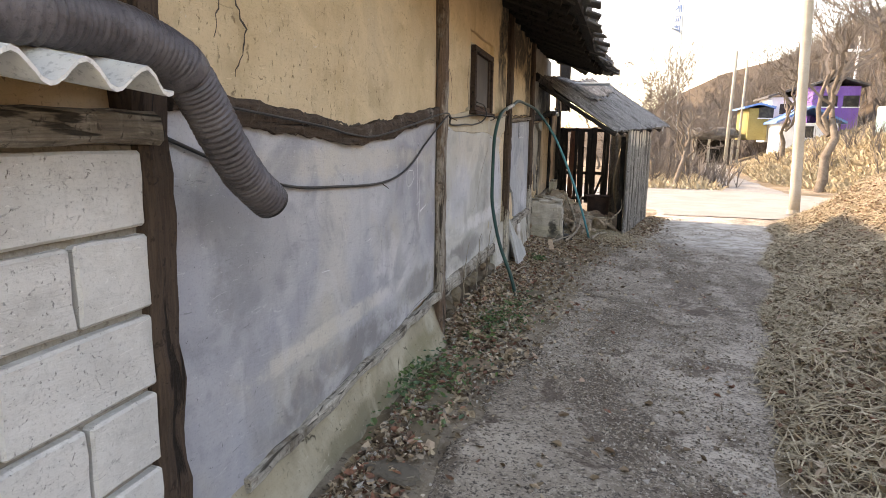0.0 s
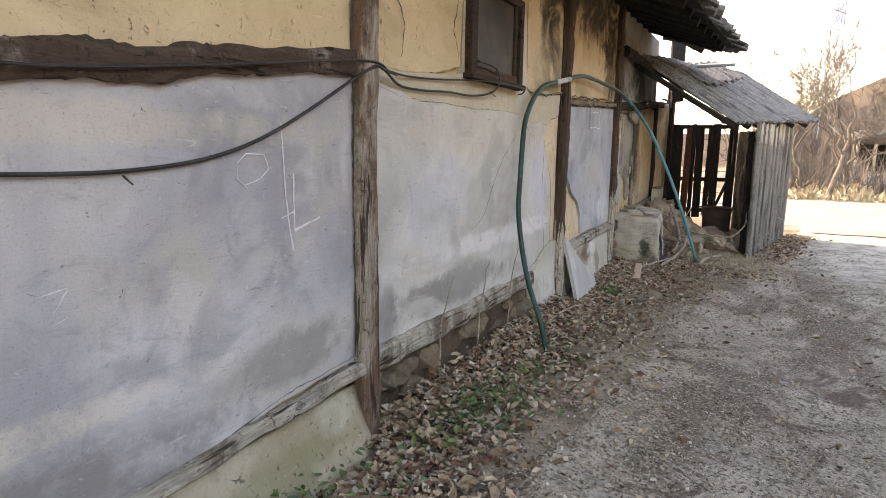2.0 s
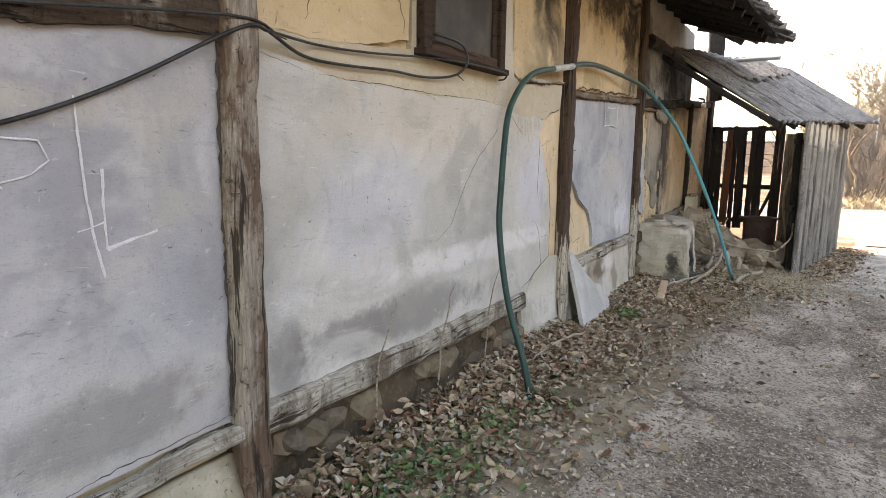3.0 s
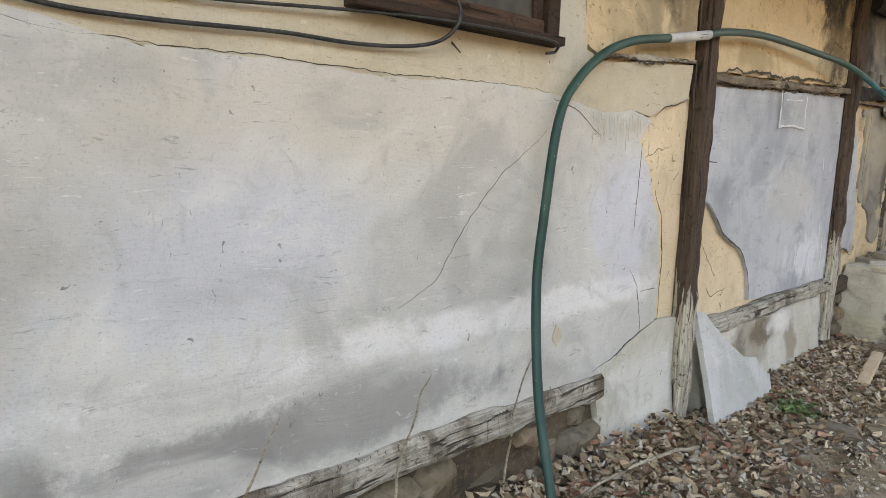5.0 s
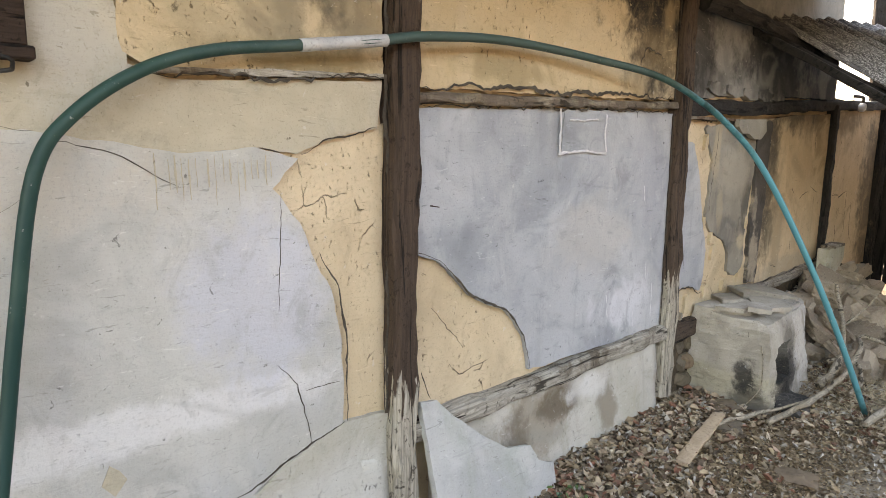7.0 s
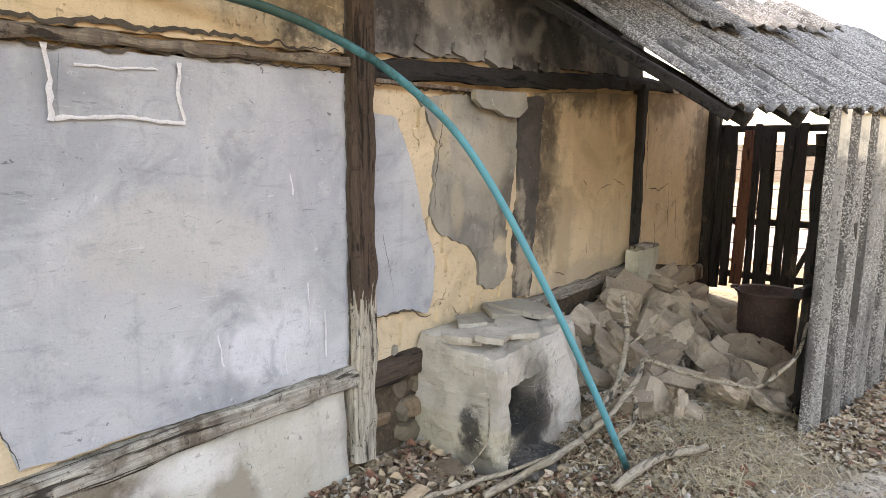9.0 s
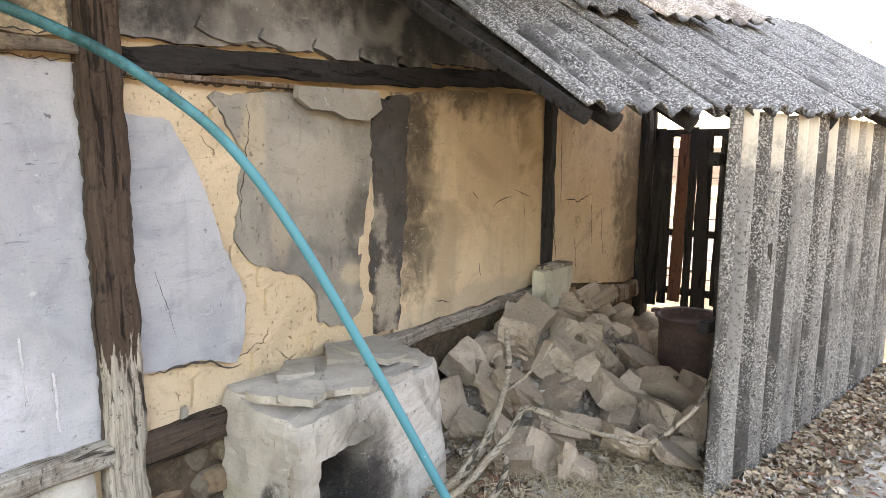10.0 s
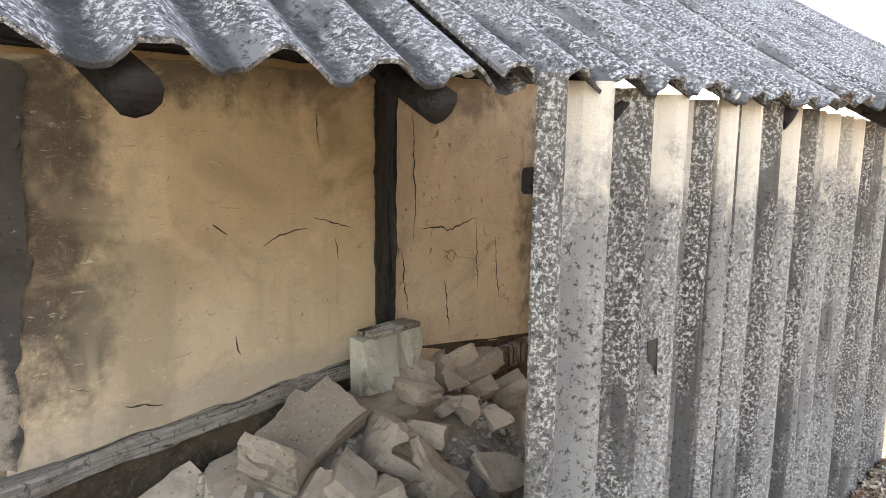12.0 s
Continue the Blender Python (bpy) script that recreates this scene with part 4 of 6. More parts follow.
def lintel(name, pts, w, material, seed, label=""):
    bm = bmesh.new()
    rings = []
    path = spline([(0.0, y, z) for y, z in pts], 10)
    for c in path:
        ring = []
        for u, v in ((-1, -.8), (-.6, -1), (.6, -1), (1, -.7), (1.05, 0), (1, .75), (.6, 1), (-.6, 1), (-1, .8)):
            p = c + Vector((v * 0.034 - 0.004, 0, u * w / 2))
            ring.append(bm.verts.new(p + noise.noise_vector(p * 7 + Vector((seed, 0, 0))) * 0.018 + noise.noise_vector(p * 24) * 0.010))
        rings.append(ring)
    n = 9
    for a, b in zip(rings, rings[1:]):
        for k in range(n):
            bm.faces.new((a[k], a[(k + 1) % n], b[(k + 1) % n], b[k]))
    bm.faces.new(rings[0])
    bm.faces.new(rings[-1])
    return part(name, bm, material, wall, label)


lintel("lintel_beam", [(1.74, 1.43), (2.06, 1.39), (2.42, 1.375), (2.94, 1.335), (3.22, 1.355), (3.5, 1.38), (3.77, 1.42), (4.36, 1.485)], 0.085, W_BEAM, 1, "sagging dark lintel timber")
lintel("lintel_beam", [(7.37, 1.53), (8.15, 1.572), (8.7, 1.592), (9.34, 1.625)], 0.036, W_LINT, 2)
lintel("lintel_beam", [(9.45, 1.61), (9.92, 1.65), (10.72, 1.69), (11.6, 1.765), (12.4, 1.82), (14.3, 1.93)], 0.09, W_CHAR, 3, "charred lintel timber")
on_wall("rail", [(9.47, 1.56), (10.2, 1.578), (10.2, 1.594), (9.47, 1.576)], W_OLD, 0.03, 0.003, 19)
on_wall("rail", [(6.52, 1.535), (7.25, 1.585), (7.25, 1.60), (6.52, 1.55)], W_SILL, 0.008, 0.006, 20)

# cracks, chalk, and dark ribbons that paint in shadow gaps
CR = random.Random(5)
for pts, w in (([(6.23, 1.25), (6.12, 1.17), (6.01, 1.1), (5.87, 0.96), (5.8, 0.87), (5.73, 0.77), (5.58, 0.7)], 0.0025), ([(6.26, 1.36), (6.4, 1.33), (6.5, 1.27), (6.56, 1.24)], 0.003),
               ([(6.83, 0.68), (6.9, 0.6), (6.92, 0.5), (6.95, 0.35)], 0.004), ([(6.93, 0.57), (7.06, 0.57)], 0.003), ([(6.86, 1.22), (6.85, 1.0), (6.84, 0.85)], 0.003),
               ([(4.5, 1.42), (4.75, 1.385), (5.2, 1.38), (5.6, 1.375), (6.0, 1.39), (6.24, 1.38)], 0.003), ([(6.6, 0.27), (6.75, 0.31), (6.85, 0.35), (7.08, 0.42)], 0.009),
               ([(7.39, 0.99), (7.52, 0.935), (7.7, 0.775), (7.92, 0.675), (8.05, 0.535), (8.1, 0.37)], 0.012), ([(7.23, 1.425), (7.01, 1.375), (6.93, 1.33)], 0.006), ([(7.09, 0.42), (7.09, 0.7), (7.06, 0.9), (6.99, 1.02)], 0.010),
               ([(4.35, 0.3), (3.9, 0.285), (3.5, 0.215), (2.9, 0.215), (2.2, 0.185)], 0.007), ([(9.55, 0.9), (9.6, 0.7), (9.62, 0.6)], 0.003)):
    part("crack", ribbon_bm(pts, w, 0.001, CR, 0.008), CRACK, wall)
# Dark ribbons beside the posts: the shade of the gaps put in as colour.
for y0, z0, z1 in ((4.354, 0.3, 1.44), (4.476, 0.32, 1.44), (7.256, 0.4, 1.6), (7.385, 0.95, 1.5), (9.335, 0.34, 1.58), (9.468, 0.55, 1.5), (1.70, 0.1, 1.38), (4.354, 1.52, 2.5), (4.476, 1.52, 2.5), (7.256, 1.62, 2.6), (9.335, 1.66, 2.5), (12.47, 0.3, 1.7), (12.35, 0.45, 1.7)):
    part("shadow_gap_ribbon", ribbon_bm([(y0, z0), (y0 + 0.006, (z0 + z1) / 2), (y0, z1)], 0.016, 0.0075 if y0 < 10 else 0.001, CR, 0.012, False), CRACK, wall)
# Dark ribbons along lintel and panel edges, gap shade as colour; then clay cracks.
for pts, w in (([(7.39, 1.505), (8.15, 1.545), (8.7, 1.565), (9.33, 1.59)], 0.012), ([(6.5, 1.535), (6.8, 1.55), (7.25, 1.59)], 0.012), ([(7.42, 1.57), (7.9, 1.61), (8.4, 1.625), (9.3, 1.665)], 0.02), ([(1.8, 1.43), (2.4, 1.415), (2.94, 1.365), (3.5, 1.415), (4.3, 1.51)], 0.012),
               ([(1.78, 1.40), (2.4, 1.34), (2.94, 1.31), (3.5, 1.35), (4.3, 1.45)], 0.008), ([(9.48, 1.56), (10.1, 1.57), (10.65, 1.6)], 0.014), ([(9.5, 0.53), (9.7, 0.52), (9.88, 0.47)], 0.012), ([(9.95, 1.5), (9.94, 1.3), (9.9, 1.0)], 0.006),
               ([(4.6, 1.9), (4.75, 1.7), (4.72, 1.55)], 0.008), ([(5.3, 1.95), (5.25, 1.75), (5.3, 1.6)], 0.010), ([(1.95, 1.6), (2.0, 1.75), (1.9, 1.9), (2.05, 2.1)], 0.012), ([(2.05, 1.5), (2.12, 1.65), (2.02, 1.8)], 0.010), ([(8.9, 1.75), (9.0, 1.9), (9.2, 1.85)], 0.008)):
    part("crack", ribbon_bm(pts, w, 0.008, CR, 0.022), CRACK, wall)
for pts, w in (([(7.12, 1.35), (7.05, 1.28), (7.08, 1.2)], 0.005), ([(6.98, 1.0), (7.1, 1.02), (7.24, 1.0)], 0.008), ([(7.12, 1.02), (7.13, 0.7), (7.12, 0.45)], 0.007), ([(7.5, 0.75), (7.62, 0.62), (7.68, 0.55)], 0.004), ([(7.6, 0.5), (7.66, 0.44), (7.9, 0.48)], 0.004), ([(7.95, 0.5), (8.05, 0.46)], 0.008), ([(7.45, 0.5), (7.5, 0.38)], 0.006)):
    part("crack", ribbon_bm(pts, w, -0.021, CR, 0.012), CRACK, wall)
for pts in ([(12.62, 1.6), (12.66, 1.2), (12.64, 0.95)], [(12.7, 1.0), (12.95, 0.98), (13.2, 1.02)], [(13.2, 1.0), (13.22, 0.6)], [(12.55, 0.9), (12.6, 0.55)], [(12.9, 0.7), (12.95, 0.4)], [(13.05, 1.5), (13.0, 1.25)], [(13.4, 0.9), (13.45, 0.5)]):
    part("crack", ribbon_bm(pts, 0.010, -0.009, CR, 0.02), CRACK, wall)
for pts in ([(11.72, 1.0), (11.8, 1.04), (11.95, 1.05)], [(11.5, 1.1), (11.56, 1.06)], [(11.58, 0.66), (11.6, 0.58)], [(11.15, 0.5), (11.28, 0.47)], [(12.1, 1.0), (12.12, 0.9)], [(12.0, 1.66), (12.02, 1.4)], [(10.98, 0.62), (11.06, 0.59)], [(11.98, 1.1), (12.2, 1.04)]):
    part("crack", ribbon_bm(pts, 0.007, -0.003, CR, 0.012), CRACK, wall)
for pts, w in (([(3.945, 1.24), (3.955, 1.05), (3.97, 0.9), (3.99, 0.80)], 0.007), ([(4.0, 1.07), (4.0, 0.87)], 0.008), ([(4.0, 0.87), (4.14, 0.905)], 0.010), ([(3.93, 0.92), (4.0, 0.94)], 0.005),
               ([(3.74, 1.11), (3.78, 1.14), (3.86, 1.135), (3.88, 1.09), (3.84, 1.06), (3.76, 1.04)], 0.005), ([(3.74, 1.11), (3.74, 1.06), (3.78, 1.03)], 0.004),
               ([(3.1, 0.82), (3.19, 0.83), (3.12, 0.74), (3.18, 0.76)], 0.005), ([(2.98, 0.80), (2.98, 0.75), (3.02, 0.73)], 0.004), ([(2.86, 0.97), (2.84, 0.93), (2.87, 0.9)], 0.004), ([(2.62, 0.77), (2.70, 0.765)], 0.004)):
    part("chalk_mark", ribbon_bm(pts, w, 0.001, CR, 0.003, False), CHALK, wall)
for pts, w in (([(8.25, 1.55), (8.26, 1.45), (8.25, 1.34)], 0.018), ([(8.26, 1.345), (8.45, 1.36), (8.64, 1.352)], 0.014), ([(8.63, 1.54), (8.62, 1.45), (8.64, 1.36)], 0.016), ([(8.32, 1.50), (8.56, 1.51)], 0.008),
               ([(9.05, 1.18), (9.06, 1.10)], 0.007), ([(8.72, 0.62), (8.74, 0.5)], 0.006), ([(9.12, 0.75), (9.13, 0.55)], 0.006), ([(9.2, 0.62), (9.21, 0.42)], 0.008), ([(9.0, 0.52), (9.01, 0.4)], 0.007)):
    part("mortar_smear", ribbon_bm(pts, w, 0.0115 if pts[0][1] > 1.3 else 0.006, CR, 0.008, False), CHALK, wall, "pale mortar smear")
for k in range(16):
    y = 6.5 + 0.022 * k + CR.uniform(-0.008, 0.008)
    z = 1.325 + CR.uniform(-0.015, 0.01)
    part("run_stain", ribbon_bm([(y, z), (y + 0.003, z - CR.uniform(0.04, 0.15))], CR.uniform(0.003, 0.007), 0.006, CR, 0.003), PARGE, wall)
on_wall("chip", [(6.34, 0.52), (6.38, 0.47), (6.35, 0.43), (6.32, 0.47)], PARGE, 0.0025, 0.006, 21)
on_wall("loose_slab", [(10.17, 1.59), (10.65, 1.61), (10.67, 1.53), (10.58, 1.47), (10.45, 1.47), (10.36, 1.50), (10.24, 1.50), (10.17, 1.54)], GREYRENDER, 0.05, 0.006, 22, "piece of cement hanging loose", 0.02)

# ---- window high in the wall ----
win = tagged(new("window_1"), "small brown-framed window with dusty dark glass", "window", kind="structure")
WY0, WY1, WZ0, WZ1 = 5.45, 6.235, 1.56, 2.03
part("window_frame", box_bm(-0.03, 0.035, WY0 - 0.03, WY0 + 0.035, WZ0, WZ1), W_FRAME, win)
part("window_frame", box_bm(-0.03, 0.035, WY1 - 0.06, WY1, WZ0, WZ1), W_FRAME, win)
part("window_frame", box_bm(-0.03, 0.035, WY0 - 0.03, WY1, WZ1, WZ1 + 0.05), W_FRAME, win)
part("window_sill", box_bm(-0.03, 0.055, WY0 - 0.05, WY1 + 0.01, WZ0 - 0.03, WZ0), W_FRAME, win, "dark cracked sill")
part("sash", box_bm(-0.01, 0.018, WY0 + 0.035, WY1 - 0.06, WZ0, WZ0 + 0.05), wood("sash_wood", (0.055, 0.032, 0.022), None, 1), win)
for y in (WY0 + 0.07, WY1 - 0.09):
    part("sash_stile", box_bm(-0.01, 0.016, y - 0.022, y + 0.022, WZ0 + 0.05, WZ1), W_FRAME, win)
part("pane", box_bm(-0.012, 0.002, WY0 + 0.05, WY1 - 0.08, WZ0 + 0.03, WZ1, 0), GLASS, win)


# ---- eaves of the house ----
def eave_edge(y):
    return lerp_row([(-2, 0.72), (5, 0.82), (8, 0.9), (11.2, 1.06), (11.8, 1.08)], y), lerp_row([(-2, 2.62), (5, 2.46), (9, 2.44), (11.8, 2.50)], y)


roof = tagged(new("house_roof"), "sagging dark tiled roof with ragged eaves", "roof", kind="structure")
bm = bmesh.new()
rings = []
for i in range(70):
    y = -3 + 14.75 * i / 69
    ex, ez = eave_edge(y)
    sag = noise.noise(Vector((y * 1.3, 0, 0))) * 0.03
    pts = [(ex, ez + 0.03 + sag), (ex - 0.02, ez - 0.03 + sag), (0.0, ez + 0.30), (-2.6, ez + 1.65), (-5.4, ez + 0.2), (-5.4, ez + 0.3), (-2.6, ez + 1.85), (0.0, ez + 0.42)]
    rings.append([bm.verts.new((x, y, z)) for x, z in pts])
for a, b in zip(rings, rings[1:]):
    for k in range(8):
        bm.faces.new((a[k], a[(k + 1) % 8], b[(k + 1) % 8], b[k]))
bm.faces.new(rings[0])
bm.faces.new(rings[-1])
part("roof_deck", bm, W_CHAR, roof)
for i in range(46):
    rnd = random.Random(300 + i)
    y = 2.6 + i * 0.2
    ex, ez = eave_edge(y)
    over = rnd.uniform(-0.03, 0.06)
    pts = [(ex + over, y + rnd.uniform(-.02, .02), ez + 0.055 + rnd.uniform(-0.02, 0.03)), (ex - 0.35, y, ez + 0.20), (0.0, y, ez + 0.45), (-1.2, y, ez + 1.08)]
    part("tile_row", tube_bm(pts, 0.07, 8, 5, lambda k: 1.0 + 0.10 * (k % 3 == 0), rough=0.01), TILE, roof)
    if i % 2 == 0:
        a = rnd.uniform(-.2, .2)
        tl = part("tile", box_bm(-0.13, 0.13, -0.09, 0.09, -0.01, 0.012, 0.006), TILE, roof)
        tl.location, tl.rotation_euler = (ex + rnd.uniform(-0.05, 0.05), y + 0.1, ez - 0.005 + rnd.uniform(-.01, .02)), (a, 0.35 + rnd.uniform(-.2, .3), rnd.uniform(-.3, .3))
for i in range(24):
    y = 1.0 + i * 0.45
    ex, ez = eave_edge(y)
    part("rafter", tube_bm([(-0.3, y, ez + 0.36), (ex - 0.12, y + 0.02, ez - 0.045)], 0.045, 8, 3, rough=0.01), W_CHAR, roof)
part("gutter_bar", tube_bm([(-0.05, 12.35, 2.36), (1.08, 12.05, 2.33)], 0.03, 8, 2), STEEL, roof, "pale blue-grey steel bar")
part("eave_post", timber_bm((0.24, 13.0, 1.9), (0.2, 13.0, 3.0), 0.2, 0.2, 31, 0.02), W_CHARV, roof)
for k in range(9):
    rnd = random.Random(500 + k)
    tl = part("tile", tube_bm([(-0.2, 0, 0), (0.0, 0, 0.01), (0.2, 0, 0)], 0.055, 8, 3), TILE, roof)
    tl.location, tl.rotation_euler = (0.35 + 0.085 * k, 11.55 + rnd.uniform(-.1, .1), 2.62 - 0.016 * k + rnd.uniform(-.03, .03)), (rnd.uniform(-.2, .2), rnd.uniform(0.1, .6), rnd.uniform(-.4, .4))
part("charred_log", tube_bm([(0.06, 9.5, 2.22), (0.12, 10.2, 2.2), (0.16, 10.9, 2.12), (0.22, 11.5, 2.06)], 0.055, 9, 5, None, 0.035, rough=0.03), W_CHAR, roof, "charred log hanging under the eaves")
part("post", timber_bm((-0.1, 12.42, 1.8), (-0.1, 12.42, 2.75), 0.11, 0.11, 33, 0.014, rows=20), W_CHARV, roof)
lamp = empty("light_bulb", (0.1, 12.95, 1.83), "unlit white bulb hanging from the charred rail", "bulb")
part("globe", rock_bm((0.07, 0.07, 0.085), 3, 2, 0.0), WHITEPAINT, lamp, smooth=True)
part("socket", tube_bm([(0, 0, 0.035), (0, 0, 0.09), (-0.08, 0, 0.11)], 0.016, 8, 3), CABLE, lamp)
# rest of the house, behind the wall
back = part("wall_east", box_bm(-5.0, -4.8, 0.2, 11.0, -0.4, 2.7, 0), OCHRE)
tagged(back, "clay back wall of the farmhouse", "wall", kind="structure")
ga = part("wall_north", box_bm(-4.8, -0.27, 10.9, 11.1, -0.4, 2.7, 0), OCHRE)
tagged(ga, "clay end wall of the farmhouse", "wall", kind="structure")
gb = part("wall_south", box_bm(-4.8, -0.27, 0.2, 0.4, -0.4, 2.7, 0), OCHRE)
tagged(gb, "clay end wall of the farmhouse", "wall", kind="structure")

# ---- block lean-to at the start of the walk ----
bw = tagged(new("block_wall"), "rough unpainted concrete block wall with thick mortar joints", "wall", kind="structure")
part("mortar_bed", box_bm(-0.14, 0.012, -0.6, 1.60, -0.2, 1.30, 0.004), MORTAR, bw)
proto = {}
for c in range(7):
    z0 = -0.13 + 0.205 * c - 0.005 * (c > 5)
    off = 1.375 if c % 2 else 1.17
    ys = [off - 0.4 * k for k in range(5)]
    ys = [1.6] + ys if ys[0] < 1.59 else ys
    for a, b in zip(ys[1:], ys):
        w = round(b - a, 3)
        key = (w, c % 3)
        if key not in proto:
            bm = box_bm(-0.10, 0.04, 0.006, w - 0.006, 0.006, 0.19, 0.007)
            bmesh.ops.subdivide_edges(bm, edges=bm.edges[:], cuts=2, use_grid_fill=True)
            for v in bm.verts:
                v.co = wobble(v.co + Vector((0, c * 3, 0)), 12, 0.006) - Vector((0, c * 3, 0))
            o = part("concrete_block", bm, BLOCK, bw)
            proto[key] = o.data
        else:
            o = new("concrete_block", proto[key])
            o.parent = bw
        o.location = (0, a, z0)
part("wall_plate", timber_bm((0.02, -0.5, 1.335), (0.03, 1.62, 1.335), 0.075, 0.11, 21, 0.012, Vector((0, 0, 1)), 30), W_DUSTY, bw, "weathered wooden plate")


def corrugated_bm(width, length, pitch=0.13, amp=0.024, thick=0.007, rag=0.0, seed=0, nl=10):
    """A corrugated sheet, waves across x, length along y, with thickness and a chipped edge."""
    bm = bmesh.new()
    nw = int(width / pitch * 10)
    rnd = random.Random(seed)
    chip = [rnd.uniform(0, rag) for _ in range(nw + 1)]
    grid = []
    for s in (0, 1):
        rows = []
        for j in range(nl + 1):
            row = []
            for i in range(nw + 1):
                x = width * i / nw
                y = length * j / nl
                if j == 0:
                    y += chip[i] * 0.6 + chip[i // 6] * 0.6
                z = math.sin(2 * math.pi * x / pitch) * amp - s * thick + noise.noise(Vector((x * 1.5, y * 1.5, seed))) * 0.008
                row.append(bm.verts.new((x, y, z)))
            rows.append(row)
        grid.append(rows)
    for s in (0, 1):
        for j in range(nl):
            for i in range(nw):
                q = (grid[s][j][i], grid[s][j][i + 1], grid[s][j + 1][i + 1], grid[s][j + 1][i])
                bm.faces.new(q if s == 0 else q[::-1])
    for i in range(nw):
        for j in (0, nl):
            bm.faces.new((grid[0][j][i], grid[0][j][i + 1], grid[1][j][i + 1], grid[1][j][i]))
    for j in range(nl):
        for i in (0, nw):
            bm.faces.new((grid[0][j][i], grid[0][j + 1][i], grid[1][j + 1][i], grid[1][j][i]))
    return bm


def frame_of(o, ax, ay):
    """A pose at o whose x and y lie along ax and ay."""
    ax = Vector(ax).normalized()
    az = ax.cross(Vector(ay)).normalized()
    ay = az.cross(ax)
    return Matrix.Translation(o) @ Matrix((ax, ay, az)).transposed().to_4x4()


sh = part("slate_awning", corrugated_bm(1.3, 0.6, 0.132, 0.022, 0.008, 0.006, 3), SLATE_W)
tagged(sh, "pale corrugated slate sheet over the block wall", "roof sheet")
sh.matrix_world = frame_of((0.30, 0.10, 1.425), (0, 1, 0), (-1, 0, 0.16))
duct = tagged(part("flexible_duct", tube_bm([(0.05, 0.2, 1.42), (0.16, 0.8, 1.50), (0.2, 1.13, 1.515), (0.2, 1.29, 1.52), (0.2, 1.42, 1.51), (0.2, 1.54, 1.475), (0.2, 1.62, 1.40), (0.2, 1.70, 1.30), (0.19, 1.80, 1.215), (0.19, 1.915, 1.14)],
                                            0.053, 20, 34, lambda i: 1.0 + 0.06 * math.sin(i * 1.6) + 0.05 * noise.noise(Vector((i * 0.13, 0, 0))), open_end=True), DUCTM, smooth=True), "grey ribbed flexible duct drooping from the wall", "duct")
part("seam_band", tube_bm([(0.2, 1.535, 1.478), (0.2, 1.55, 1.468), (0.2, 1.563, 1.458)], 0.0575, 20, 3), DUCTM, duct, "crimped seam", True)
part("cut_end", tube_bm([(0.19, 1.905, 1.147), (0.19, 1.918, 1.138)], 0.0545, 20, 2, open_end=True), CABLE, duct, "dark torn end", True)
bt = part("batten", timber_bm((0.22, 0.2, 1.375), (0.22, 1.36, 1.375), 0.04, 0.04, 23, 0.005), W_OLD)
bt.parent = sh
bt.matrix_parent_inverse = sh.matrix_basis.inverted()
yb = part("yellow_board", box_bm(-0.02, 0.03, 1.2, 1.6, 1.44, 1.62, 0.006), rough_stuff("yellowed_board", (0.40, 0.30, 0.10), (0.48, 0.38, 0.16), (0.2, 0.15, 0.08), 6, 40))
tagged(yb, "yellowed board fixed above the slate sheet", "board")

# ---- cables, nails, pipe ----
def cable(pts, r, label, x=0.012):
    return tagged(part("cable", tube_bm([(x if len(p) < 3 else p[2], p[0], p[1]) for p in pts], r, 6, 6), CABLE, smooth=True), label, "cable", "wall cables")


cable([(1.7, 1.32), (2.1, 1.2), (2.4, 1.14), (2.78, 1.115), (3.1, 1.10), (3.35, 1.10), (3.6, 1.125), (3.83, 1.185), (4.08, 1.29), (4.40, 1.465, 0.06), (4.5, 1.47, 0.065)], 0.006, "black cable hanging in a loop across the cement wall")
cable([(1.7, 1.42, .045), (2.2, 1.39, .045), (2.62, 1.36, .045), (2.8, 1.34, .045), (3.12, 1.33, .045), (3.6, 1.385, .045), (4.36, 1.49, .06), (4.55, 1.465, .06)], 0.005, "thin black cable clipped along the lintel")
cable([(4.5, 1.47, .065), (4.78, 1.475), (5.07, 1.49), (5.43, 1.52, .03), (5.72, 1.53, .07), (6.14, 1.535, .07), (6.2, 1.51, .05), (6.17, 1.50, .03)], 0.005, "black cable running under the window")
cable([(4.5, 1.47, .065), (4.7, 1.43), (4.9, 1.425), (5.21, 1.44), (5.42, 1.44), (5.6, 1.455, .02), (5.69, 1.48, .05), (5.73, 1.53, .075), (5.74, 1.59, .06), (5.68, 1.62, .05), (5.51, 1.63, .03)], 0.006, "black cable looping up to the window")
for (y, z, x, tilt) in ((5.78, 1.50, 0.0, 1.2), (7.46, 1.15, 0.0, 0.2), (3.35, 1.10, 0.0, 1.0), (4.52, 1.47, 0.07, 0.6)):
    tagged(part("nail", tube_bm([(x - 0.02, y, z), (x + 0.03, y + 0.03 * (1.2 - tilt), z - 0.035 * tilt)], 0.004, 6, 2, taper=0.002), IRON), "rusty nail sticking out of the wall", "nail", "wall nails")
